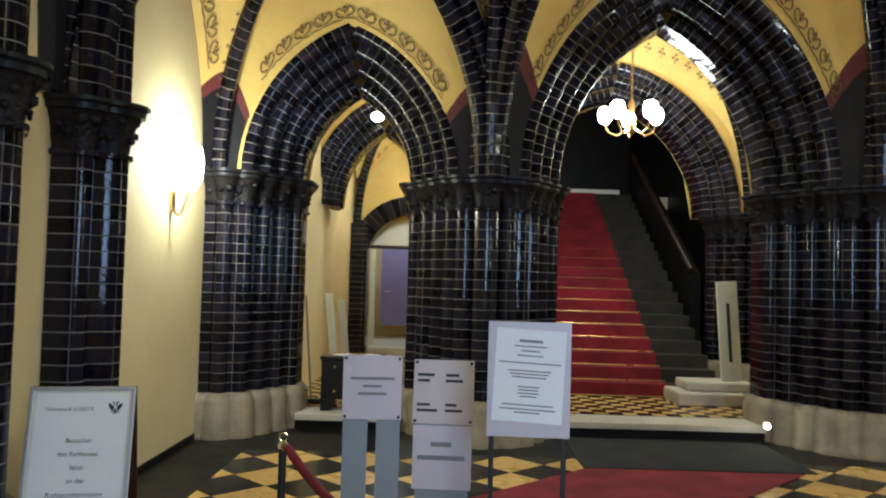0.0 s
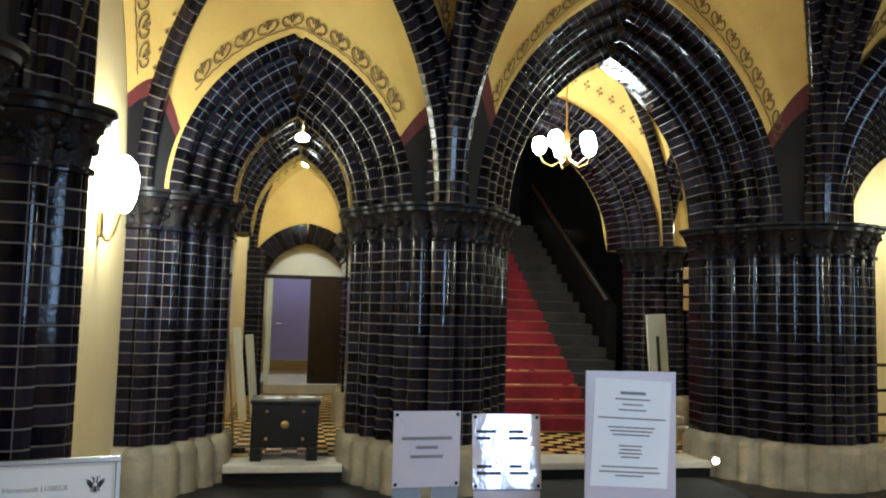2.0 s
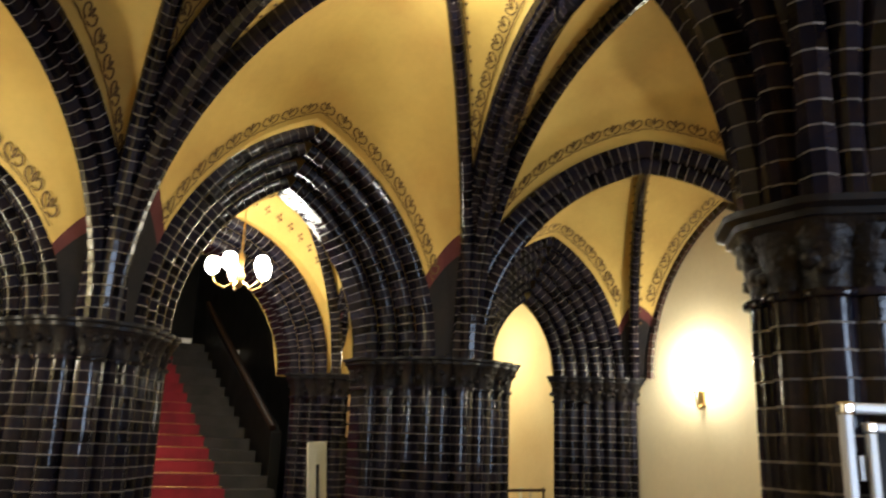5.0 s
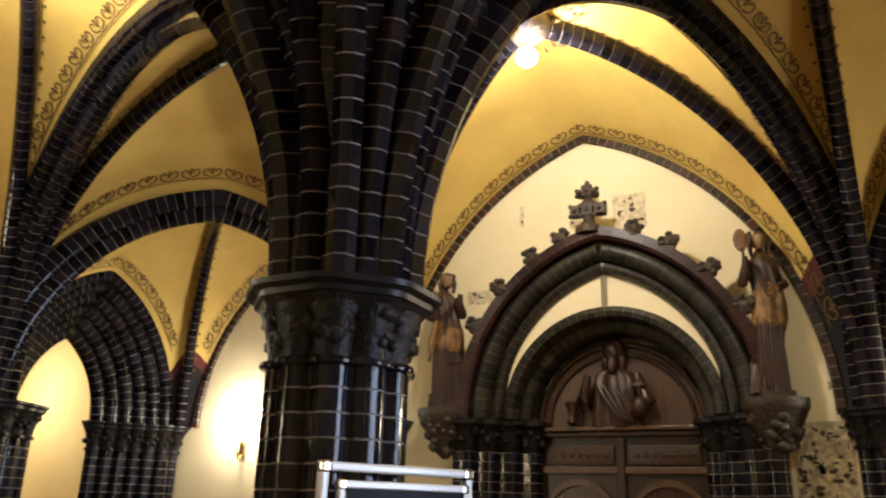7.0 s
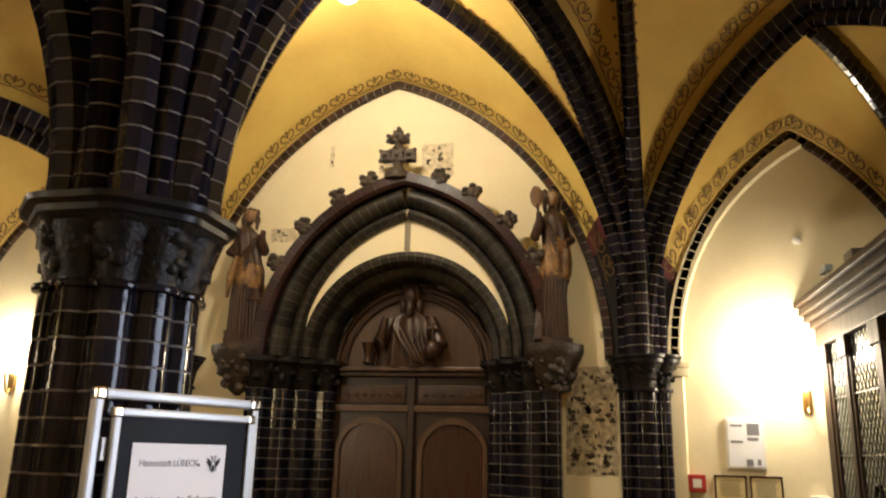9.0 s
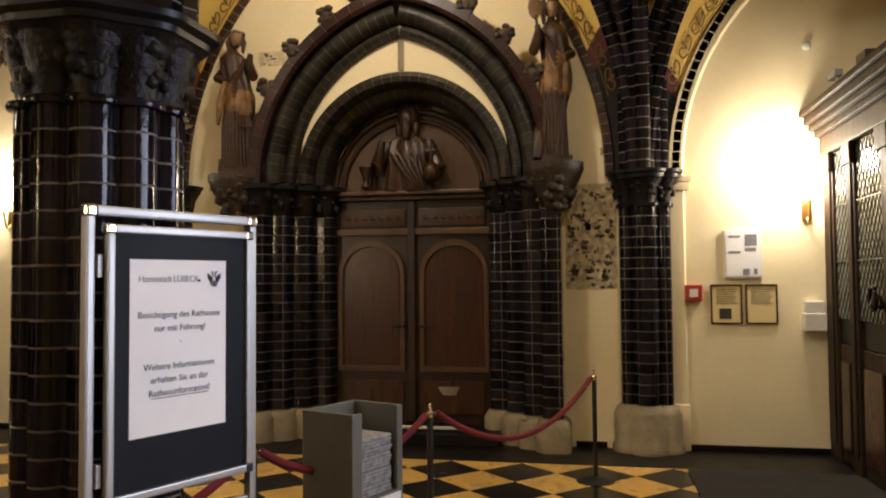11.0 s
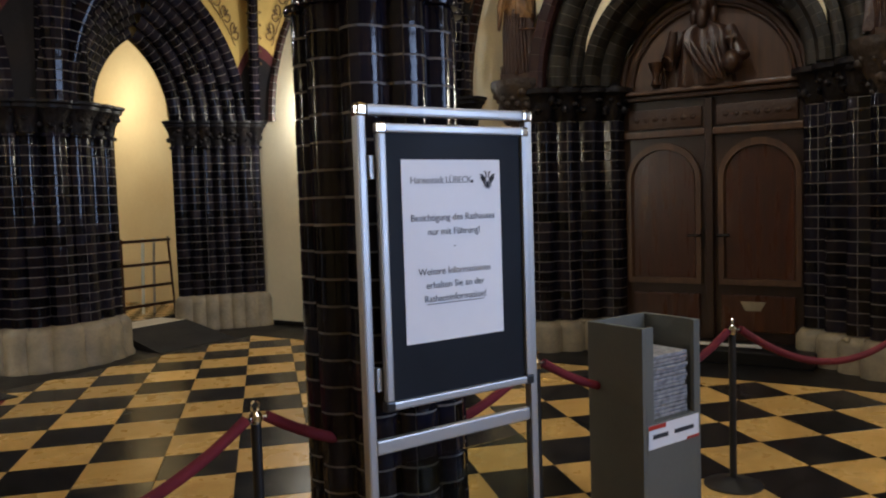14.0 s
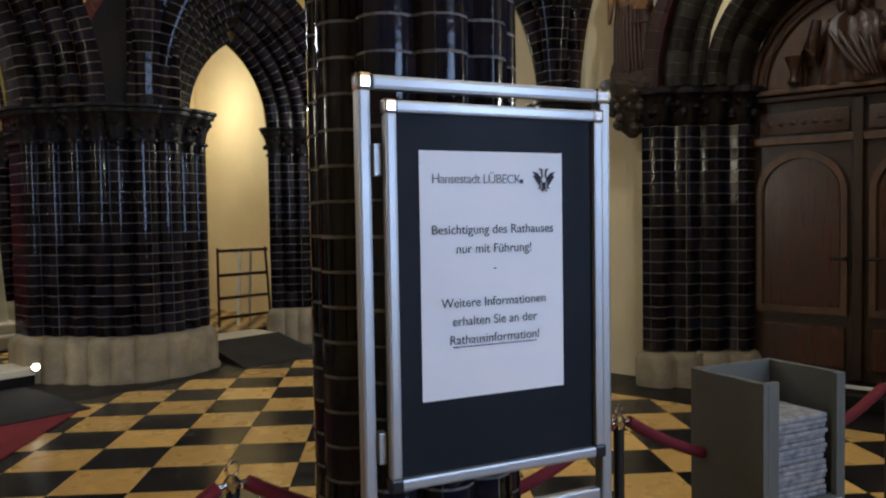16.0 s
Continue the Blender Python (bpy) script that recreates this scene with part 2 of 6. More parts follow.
def root(name, label, category, group="", kind="", at=(0, 0, 0), turn=0):
    ob = new(name)
    ob.empty_display_size = 0.1
    ob.matrix_basis = pose(*at, 0, 0, turn)
    return tagged(ob, label, category, group, kind)


def box(bm, x0, x1, y0, y1, z0, z1, bevel=0.0, m=None):
    r = bmesh.ops.create_cube(bm, size=1)
    vs = r["verts"]
    for v in vs:
        v.co = Vector(((x0 + x1) / 2 + v.co.x * (x1 - x0), (y0 + y1) / 2 + v.co.y * (y1 - y0), (z0 + z1) / 2 + v.co.z * (z1 - z0)))
    if bevel:
        es = list({e for v in vs for e in v.link_edges})
        r = bmesh.ops.bevel(bm, geom=es, offset=bevel, segments=2, affect="EDGES", profile=0.6)
        vs = list({v for f in r["faces"] for v in f.verts} | {v for v in vs if v.is_valid})
    if m:
        bmesh.ops.transform(bm, matrix=m, verts=[v for v in vs if v.is_valid])
    return vs


def boxed(x0, x1, y0, y1, z0, z1, bevel=0.0):
    bm = bmesh.new()
    box(bm, x0, x1, y0, y1, z0, z1, bevel)
    return bm


def tube(bm, pts, radius, sides=8, caps=True):
    """A round bar along points; radius may be a list."""
    pts = [Vector(p) for p in pts]
    rings = []
    for i, p in enumerate(pts):
        d = (pts[min(i + 1, len(pts) - 1)] - pts[max(i - 1, 0)]).normalized()
        up = Vector((0, 0, 1)) if abs(d.z) < 0.9 else Vector((1, 0, 0))
        a = d.cross(up).normalized()
        b = a.cross(d)
        r = radius[i] if isinstance(radius, (list, tuple)) else radius
        rings.append([bm.verts.new(p + (a * math.cos(k * math.tau / sides) + b * math.sin(k * math.tau / sides)) * r) for k in range(sides)])
    for r0, r1 in zip(rings, rings[1:]):
        for k in range(sides):
            bm.faces.new((r0[k], r0[(k + 1) % sides], r1[(k + 1) % sides], r1[k]))
    if caps:
        bm.faces.new(rings[0])
        bm.faces.new(rings[-1])


def lathe(bm, profile, sides=16, at=(0, 0, 0), squash=1.0):
    rings = [[bm.verts.new((at[0] + r * math.cos(k * math.tau / sides), at[1] + r * squash * math.sin(k * math.tau / sides), at[2] + z)) for k in range(sides)] for r, z in profile]
    for r0, r1 in zip(rings, rings[1:]):
        for k in range(sides):
            bm.faces.new((r0[k], r0[(k + 1) % sides], r1[(k + 1) % sides], r1[k]))
    bm.faces.new(rings[0])
    bm.faces.new(rings[-1])


def ball(bm, c, r, sx=1, sy=1, sz=1, sub=2):
    res = bmesh.ops.create_icosphere(bm, subdivisions=sub, radius=r)
    for v in res["verts"]:
        v.co = Vector((c[0] + v.co.x * sx, c[1] + v.co.y * sy, c[2] + v.co.z * sz))
    return res["verts"]


def offset(pts, d):
    """An open outline moved by d towards its right-hand side."""
    out = []
    for i, p in enumerate(pts):
        a = Vector(pts[max(i - 1, 0)])
        b = Vector(pts[min(i + 1, len(pts) - 1)])
        p = Vector(p)
        n0 = Vector(((p - a).y, -(p - a).x)).normalized() if (p - a).length > 1e-6 else None
        n1 = Vector(((b - p).y, -(b - p).x)).normalized() if (b - p).length > 1e-6 else None
        n0, n1 = n0 or n1, n1 or n0
        n = (n0 + n1)
        n = n / max(0.4, n.length_squared) * 2 if n.length > 0.3 else n0
        k = 2 / (1 + max(0.0, n0.dot(n1))) if n0.dot(n1) > -0.2 else 1.0
        n = (n0 + n1).normalized() if (n0 + n1).length > 0.3 else n0
        out.append(tuple(p + n * d * min(1.45, math.sqrt(k))))
    return out


def slice_line(pts, s0, s1):
    """The stretch of an outline between two lengths along it."""
    out, s = [], 0.0
    for a, b in zip(pts, pts[1:]):
        a, b = Vector(a), Vector(b)
        ln = (b - a).length
        lo, hi = max(s0, s), min(s1, s + ln)
        if hi > lo + 1e-6:
            p, q = a.lerp(b, (lo - s) / ln), a.lerp(b, (hi - s) / ln)
            if not out or (out[-1] - p).length > 1e-5:
                out.append(p)
            out.append(q)
        s += ln
    return [tuple(p) for p in out]


def length(pts):
    return sum((Vector(b) - Vector(a)).length for a, b in zip(pts, pts[1:]))


def brick_mesh(outer, inner, place_lo, place_hi, material):
    """A brick whose face follows an outline, between two placings of it."""
    n = len(outer)
    vs = [place_lo(p) for p in outer] + [place_hi(p) for p in outer] + [place_lo(p) for p in inner] + [place_hi(p) for p in inner]
    fs = []
    for i in range(n - 1):
        fs += [(i, i + 1, n + i + 1, n + i), (2 * n + i + 1, 2 * n + i, 3 * n + i, 3 * n + i + 1), (i + 1, i, 2 * n + i, 2 * n + i + 1), (n + i, n + i + 1, 3 * n + i + 1, 3 * n + i)]
    fs += [(0, n, 3 * n, 2 * n), (n - 1, 3 * n - 1, 4 * n - 1, 2 * n - 1)]
    me = bpy.data.meshes.new("brick")
    me.from_pydata(vs, [], fs)
    me.materials.append(material)
    return me


def tidy(me, angle=38):
    bm = bmesh.new()
    bm.from_mesh(me)
    bmesh.ops.recalc_face_normals(bm, faces=bm.faces)
    for f in bm.faces:
        f.smooth = True
    for e in bm.edges:
        if len(e.link_faces) == 2 and e.calc_face_angle(0) > radians(angle):
            e.smooth = False
    bm.to_mesh(me)
    bm.free()
    return me


LATER = []        # bricks, linked last


class Pile:
    """Bricks joined into one mesh."""

    def __init__(self):
        self.v, self.f = [], []

    def add(self, me, m):
        k = len(self.v)
        self.v += [tuple(m @ v.co) for v in me.vertices]
        self.f += [tuple(k + i for i in p.vertices) for p in me.polygons]

    def link(self, name, material, parent):
        if self.v:
            me = bpy.data.meshes.new(name)
            me.from_pydata(self.v, [], self.f)
            me.materials.append(material)
            tidy(me)
            ob = new(name, me)
            ob.parent = parent
            ob["kind"] = "stuff"


COURSE, JOINT, UPRIGHT = 0.102, 0.009, 0.006


def pier_bricks(parent, line, z0, z1, single=True, pitch=0.25, material=None, phase=0):
    """Courses of glazed brick on an upright outline, in alternating bond, over a mortar core."""
    material = material or BRICK
    inner = offset(line, -0.05)
    total = length(line)
    core_line = offset(line, -0.004)
    bm = bmesh.new()
    lo = [bm.verts.new((*p, z0)) for p in core_line]
    hi = [bm.verts.new((*p, z1)) for p in core_line]
    for i in range(len(lo) - 1):
        bm.faces.new((lo[i], lo[i + 1], hi[i + 1], hi[i]))
    part("mortar_core", bm, MORTAR, parent)
    meshes = {}
    count = max(1, round((z1 - z0) / COURSE))
    step = (z1 - z0) / count
    for par in (0, 1):
        cuts = [0.0]
        s = pitch * (1.0 if par else 0.5) if (par + phase) % 2 else pitch
        while s < total - 0.06:
            cuts.append(s)
            s += pitch
        cuts.append(total)
        for a, b in zip(cuts, cuts[1:]):
            o = slice_line(line, a + UPRIGHT / 2, b - UPRIGHT / 2)
            if len(o) < 2:
                continue
            i = offset(o, -0.03)
            meshes.setdefault(par, []).append(tidy(brick_mesh(o, i, lambda p: (p[0], p[1], JOINT / 2), lambda p: (p[0], p[1], step - JOINT / 2), material)))
    pile = Pile()
    for c in range(count):
        for me in meshes[c % 2]:
            m = Matrix.Translation((0, 0, z0 + c * step))
            if single:
                LATER.append((me, m, parent))
            else:
                pile.add(me, m)
    pile.link("brickwork", material, parent)


def arc_of(a, b, rise):
    """The quarter arc that leaves point a upright and ends over b, rise higher: centre, outward way, radius and last angle."""
    a, b = Vector(a), Vector(b)
    flat = Vector((b.x - a.x, b.y - a.y, 0))
    d = flat.length
    u = flat / d
    r = (rise * rise + d * d) / (2 * d)
    return a + u * r, -u, r, math.atan2(rise, r - d)


def arc_matrix(arc, th):
    c, e1, r, _ = arc
    x = e1 * math.cos(th) + Vector((0, 0, math.sin(th)))
    z = -e1 * math.sin(th) + Vector((0, 0, math.cos(th)))
    y = z.cross(x)
    m = Matrix((x, y, z)).transposed().to_4x4()
    m.translation = c
    return m


def arc_point(arc, th, a=0.0, b=0.0):
    return arc_matrix(arc, th) @ Vector((arc[2] + a, b, 0))


def arc_bricks(parent, arc, outlines, single=True, pitch=0.102, start=0.0, material=None, flip=1, end=None, core=True, joint=JOINT, bed=None):
    """Voussoirs along an arc: each outline is one order across the arch, as (away from the centre, across)."""
    c, e1, r, last = arc
    last = end or last
    pile = Pile()
    for k, line in enumerate(outlines):
        mean = r + sum(p[0] for p in line) / len(line)
        count = max(2, round((last - start) * mean / pitch))
        dth = (last - start) / count
        half = dth / 2 - joint / 2 / mean
        i = offset(line, -0.03)
        f = lambda p, ph: ((r + p[0]) * math.cos(ph), flip * p[1], (r + p[0]) * math.sin(ph))
        me = tidy(brick_mesh(line, i, lambda p: f(p, -half), lambda p: f(p, half), material or BRICK))
        for n in range(count):
            m = arc_matrix(arc, start + (n + 0.5) * dth)
            if single:
                LATER.append((me, m, parent))
            else:
                pile.add(me, m)
        if core:
            cl = offset(line, -0.004)
            bm = bmesh.new()
            rows = []
            for n in range(count + 1):
                m = arc_matrix(arc, start + n * dth)
                rows.append([bm.verts.new(m @ Vector((r + p[0], flip * p[1], 0))) for p in cl])
            for r0, r1 in zip(rows, rows[1:]):
                for q in range(len(cl) - 1):
                    bm.faces.new((r0[q], r0[q + 1], r1[q + 1], r1[q]))
            part("mortar_bed", bm, bed or MORTAR, parent)
    pile.link("brickwork", material or BRICK, parent)


# ---- plan ----
SPRING, CAP_LOW, PLINTH = 2.70, 2.37, 0.45
EAST, WEST, NORTH, SOUTH, TOP = 8.93, -0.85, 9.95, -1.35, 6.9
O = (3.84, 4.17)
NODE_M, NODE_R, NODE_W1, NODE_W0 = (2.03, 9.80), (5.98, 9.78), (-0.72, 6.85), (-0.72, 1.73)
NODE_P1, NODE_P0, NODE_S0, NODE_S1 = (8.80, 6.83), (8.80, 1.73), (2.03, -1.2), (5.98, -1.2)


def slab(name, x0, x1, y0, y1, z0, z1, material, label, category="wall"):
    return tagged(link(name, boxed(x0, x1, y0, y1, z0, z1), material), label, category, kind="structure")


def half_circle(cx, cy, r, a0=180, a1=360, n=8):
    return [(cx + r * math.cos(radians(a0 + (a1 - a0) * k / n)), cy + r * math.sin(radians(a0 + (a1 - a0) * k / n))) for k in range(n + 1)]


def shaft(cx, front, wide, deep=0.055, n=6):
    """A shallow half-round shaft on a pier: its front point and its width."""
    h = wide / 2
    r = (h * h + deep * deep) / (2 * deep)
    a = math.asin(h / r)
    return [(cx + r * math.sin(-a + 2 * a * k / n), front + r - r * math.cos(-a + 2 * a * k / n)) for k in range(n + 1)]


def orders(count, width, front, back, deep):
    """Outlines of the stepped orders of an arch, inner to outer, as (away from the opening, depth)."""
    out = []
    ys = [back + (front - back) * k / max(1, count - 1) for k in range(count)]
    q = min(0.075, width * 0.55)
    for k, y in enumerate(ys):
        r0 = k * width
        y_from = deep if k == 0 else ys[k - 1]
        line = [(r0 + 0.004, y_from), (r0 + 0.004, y + q)]
        line += [(r0 + q - q * math.cos(radians(a)), y + q - q * math.sin(radians(a))) for a in (30, 60, 90)]
        line.append((r0 + width, y))
        out.append(line)
    return out


ORD_BIG = orders(4, 0.13, 9.95, 10.58, 11.0)
ORD_SIDE = orders(6, 0.125, 9.97, 10.50, 10.62)


def chain(parts):
    out = []
    for line in parts:
        for p in line:
            if not out or (Vector(out[-1]) - Vector(p)).length > 0.004:
                out.append(p)
    return out


def right_jamb(edge, outl):
    return chain([[(edge + r, y) for r, y in line] for line in outl])


def left_jamb(edge, outl):
    return list(reversed([(edge - (x - 0), y) for x, y in right_jamb(0, outl)]))


def band(parent, name, line, rows, material, label="", lumps=0, seed=0, lump_size=0.03, z_mid=None):
    """A moulding that follows an outline; rows are (out, height)."""
    bm = bmesh.new()
    rnd = random.Random(seed)
    total = length(line)
    n = max(8, int(total / 0.03))
    fine = [slice_line(line, 0, max(0.002, total * k / n))[-1] for k in range(n + 1)]
    rings = []
    for out, z in rows:
        rings.append([bm.verts.new((*p, z)) for p in offset(fine, out)])
    for r0, r1 in zip(rings, rings[1:]):
        for i in range(n):
            bm.faces.new((r0[i], r0[i + 1], r1[i + 1], r1[i]))
    if lumps:
        outs = [o for o, _ in rows]
        zlo, zhi = rows[0][1], rows[-1][1]
        ring = offset(fine, sum(outs) / len(outs))
        for k in range(lumps):
            i = int((k + rnd.random() * 0.7) / lumps * n)
            p = ring[min(i, n)]
            z = zlo + (zhi - zlo) * rnd.uniform(0.2, 0.95)
            f = (z - zlo) / (zhi - zlo)
            ball(bm, (p[0], p[1], z), lump_size * rnd.uniform(0.6, 1.25) * (0.7 + 0.6 * f), rnd.uniform(0.8, 1.3), rnd.uniform(0.8, 1.3), rnd.uniform(0.7, 1.3), 1)
    return part(name, bm, material, parent, label, 50)


def cap_set(parent, line, seed, lumps=60, top=SPRING, low=CAP_LOW):
    band(parent, "astragal", line, [(-0.01, low - 0.02), (0.025, low - 0.015), (0.03, low + 0.005), (0.025, low + 0.02), (-0.005, low + 0.03)], BRICK)
    band(parent, "capital", line, [(0.0, low + 0.02), (0.015, low + 0.10), (0.035, low + 0.19), (0.075, top - 0.07)], CARVED, "dark glazed capital carved with foliage", int(lumps * 0.7), seed, 0.030)
    band(parent, "abacus", line, [(0.05, top - 0.075), (0.095, top - 0.065), (0.10, top - 0.03), (0.125, top - 0.015), (0.125, top + 0.012), (-0.04, top + 0.02)], ABACUS, "thin glazed abacus slab")


def plinth_set(parent, line, top=PLINTH, out=0.075):
    band(parent, "plinth", line, [(out + 0.02, 0.0), (out + 0.02, 0.05), (out, 0.08), (out, top - 0.09), (out - 0.03, top - 0.035), (0.005, top), (-0.06, top)], STONE, "worn pale sandstone plinth")


# middle pier and stair pier of the arcade, with their jambs
LINE_M = chain([right_jamb(1.19, ORD_BIG), shaft(1.80, 9.85, 0.20), shaft(2.015, 9.78, 0.24), shaft(2.235, 9.85, 0.20), left_jamb(2.865, ORD_BIG)])
FRONT_M = chain([[(1.875, 10.1)], half_circle(2.005, 9.90, 0.125), [(2.135, 10.1)]])
LINE_R = chain([right_jamb(5.135, ORD_BIG), shaft(5.745, 9.83, 0.20), shaft(5.965, 9.72, 0.24, 0.045), shaft(6.20, 9.70, 0.235, 0.045), shaft(6.42, 9.77, 0.22, 0.045), half_circle(6.61, 9.96, 0.11, 215, 370, 7), [(6.74, 10.5), (6.74, 11.0)]])
FRONT_R = chain([[(5.86, 10.1)], half_circle(6.00, 9.84, 0.135), half_circle(6.24, 9.83, 0.13), [(6.37, 10.1)]])
LINE_L = chain([[(-0.86, 9.88), (-0.74, 9.88)], half_circle(-0.66, 9.93, 0.09), left_jamb(0.0, ORD_BIG)])
LINE_E = chain([right_jamb(8.03, ORD_SIDE), half_circle(8.85, 9.95, 0.06), [(8.93, 9.95)]])

piers = {}
for key, line, front, label, n_l in (("m", LINE_M, FRONT_M, "thick bundled pier of black glazed brick between two arches", 95), ("r", LINE_R, FRONT_R, "broad rounded pier of black glazed brick beside the stairs", 95),
                                     ("l", LINE_L, None, "corner pier of black glazed brick beside the cream wall", 40), ("e", LINE_E, None, "stepped corner jamb of black glazed brick with slim shafts", 60)):
    p = root("brick_pier", label, "pier", "glazed brick piers", "structure")
    piers[key] = p
    pier_bricks(p, line, PLINTH, CAP_LOW, single=key in "mr")
    plinth_set(p, line)
    cap_set(p, line, sum(map(ord, key)), n_l)
    if front:
        pier_bricks(p, front, SPRING, 3.45, single=False, pitch=0.24)

# arches of the arcade
for name, cx, hw, rise, outl, single, label in (("left", 0.595, 0.595, 1.03, ORD_BIG, True, "pointed arch of black glazed brick in stepped orders over the passage"), ("big", 4.0, 1.135, 1.87, ORD_BIG, True, "wide pointed arch of black glazed brick before the red stairs"),
                                          ("side", 7.47, 0.56, 0.97, ORD_SIDE, True, "narrow pointed arch of dark glazed brick in six orders")):
    arch = root("pointed_arch", label, "arch", "arcade arches", "structure")
    for sgn in (1, -1):
        rin = (rise * rise + hw * hw) / (2 * hw)
        arc = (Vector((cx - sgn * (rin - hw), 0, SPRING)), Vector((sgn, 0, 0)), rin, math.radians(60))
        for line in outl:
            arc_bricks(arch, arc, [line], single=single, end=math.acos((rin - hw) / (rin + line[0][0])), flip=sgn)

# wall body over the arcade, cut by the openings
bm = bmesh.new()


def wall_over(bm, cx, hw, grow, x0, x1, y, top, rin=None):
    """A wall face over a pointed opening, between x0 and x1."""
    n = 24
    rin = rin or 2 * hw
    r = rin + grow
    pts = []
    for k in range(n + 1):
        x = cx - hw - grow + (2 * hw + 2 * grow) * k / n
        dx = abs(x - cx) + rin - hw
        pts.append((x, SPRING + math.sqrt(max(0.0, r * r - dx * dx))))
    pts = [(x0, SPRING), *pts, (x1, SPRING)]
    lo = [bm.verts.new((x, y, z)) for x, z in pts]
    hi = [bm.verts.new((x, y, top)) for x, z in pts]
    for i in range(len(pts) - 1):
        if abs(pts[i + 1][0] - pts[i][0]) > 1e-5:
            bm.faces.new((lo[i], lo[i + 1], hi[i + 1], hi[i]))


for cx, hw, rise, grow, x0, x1 in ((0.595, 0.595, 1.03, 0.515, WEST, 2.0), (4.0, 1.135, 1.87, 0.515, 2.0, 6.05), (7.47, 0.56, 0.97, 0.74, 6.05, EAST)):
    rin = (rise * rise + hw * hw) / (2 * hw)
    wall_over(bm, cx, hw, grow, x0, x1, 9.975, TOP, rin)
    wall_over(bm, cx, hw, 0.0, x0, x1, 11.0 if cx < 7 else 10.63, TOP, rin)
tagged(link("wall_north", bm, YELLOW), "ochre plastered wall above the brick arcade", "wall", kind="structure")

# plaster walls of the hall
bm = boxed(WEST - 0.3, WEST, SOUTH - 0.3, 11.2, 0, TOP)
tagged(link("wall_west", bm, CREAM), "warm cream plastered wall lit by a sconce", "wall", kind="structure")
bm = bmesh.new()
box(bm, WEST - 0.3, 2.60, SOUTH - 0.3, SOUTH, 0, TOP)
box(bm, 4.90, EAST + 0.6, SOUTH - 0.3, SOUTH, 0, TOP)
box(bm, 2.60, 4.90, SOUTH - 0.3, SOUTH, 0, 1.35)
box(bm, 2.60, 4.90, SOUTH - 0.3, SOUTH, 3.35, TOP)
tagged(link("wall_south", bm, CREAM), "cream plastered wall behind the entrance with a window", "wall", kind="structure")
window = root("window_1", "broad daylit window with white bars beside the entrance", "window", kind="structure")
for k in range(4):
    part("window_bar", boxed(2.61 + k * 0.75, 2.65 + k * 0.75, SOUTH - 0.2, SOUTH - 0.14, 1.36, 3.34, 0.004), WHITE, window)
slab("ceiling", WEST - 0.4, EAST + 2.0, SOUTH - 0.4, 22.0, TOP, TOP + 0.2, CREAM, "plain slab above the vaults", "ceiling")

# east wall with the portal's recess
bm = bmesh.new()
box(bm, EAST, EAST + 0.7, SOUTH - 0.3, 2.60, 0, TOP)
box(bm, EAST, EAST + 0.7, 5.74, 11.2, 0, TOP)
box(bm, EAST, EAST + 0.7, 2.60, 5.74, 3.95, TOP)
box(bm, EAST, EAST + 0.7, 2.60, 3.14, 2.72, 3.95)
box(bm, EAST, EAST + 0.7, 5.20, 5.74, 2.72, 3.95)
box(bm, EAST + 0.62, EAST + 0.7, 2.60, 5.74, 0, 3.95)
tagged(link("wall_east", bm, PALE_CREAM), "cream plastered wall around the carved portal", "wall", kind="structure")

# ---- pillar in the middle of the hall ----
pillar = root("brick_pillar", "round bundled pillar of black glazed brick in the hall's middle", "pillar", kind="structure")
LOBES = 10
PIL = []
for k in range(LOBES):
    a = (k + 0.72) * math.tau / LOBES
    c = (O[0] + 0.240 * math.cos(a), O[1] + 0.240 * math.sin(a))
    for j in range(7):
        b = a + radians(-78 + 156 * j / 6)
        PIL.append((c[0] + 0.088 * math.cos(b), c[1] + 0.088 * math.sin(b)))
PIL = PIL[2:] + PIL[:3]
pier_bricks(pillar, PIL, 0.30, 2.34, pitch=length(PIL) / 10)
OCT = [(O[0] + 0.36 * math.cos((k + 0.5) * math.tau / 8), O[1] + 0.36 * math.sin((k + 0.5) * math.tau / 8)) for k in range(9)]
band(pillar, "plinth", OCT, [(0.10, 0), (0.10, 0.2), (0.05, 0.26), (-0.04, 0.30)], BRICK, "dark octagonal foot")
band(pillar, "astragal", PIL, [(-0.01, 2.33), (0.025, 2.335), (0.03, 2.35), (0.025, 2.365), (-0.01, 2.375)], BRICK)
band(pillar, "bell", PIL, [(-0.005, 2.36), (0.0, 2.42), (0.02, 2.50), (0.05, 2.60)], CARVED, "dark glazed capital above each shaft")
band(pillar, "capital", OCT, [(-0.11, 2.38), (-0.07, 2.46), (-0.02, 2.55), (0.045, 2.625)], CARVED, "octagonal capital carved with dark glazed leaves", 90, 5, 0.048)
band(pillar, "abacus", OCT, [(0.03, 2.62), (0.06, 2.63), (0.065, 2.655), (0.10, 2.67), (0.105, 2.695), (-0.3, 2.71)], ABACUS, "octagonal glazed abacus with a rounded edge")
pier_bricks(pillar, PIL, 2.71, 3.7, single=False, pitch=length(PIL) / 10)


# ---- vault: cross arches, ribs, webs ----
def roll(w, d):
    """Outline of a rib: flat cheeks and a rounded nose."""
    q = w * 0.42
    return [(0.0, w / 2), (-d + q, w / 2), (-d + q * 0.35, w / 2 - q * 0.45), (-d, w * 0.14), (-d, -w * 0.14), (-d + q * 0.35, -w / 2 + q * 0.45), (-d + q, -w / 2), (0.0, -w / 2)]


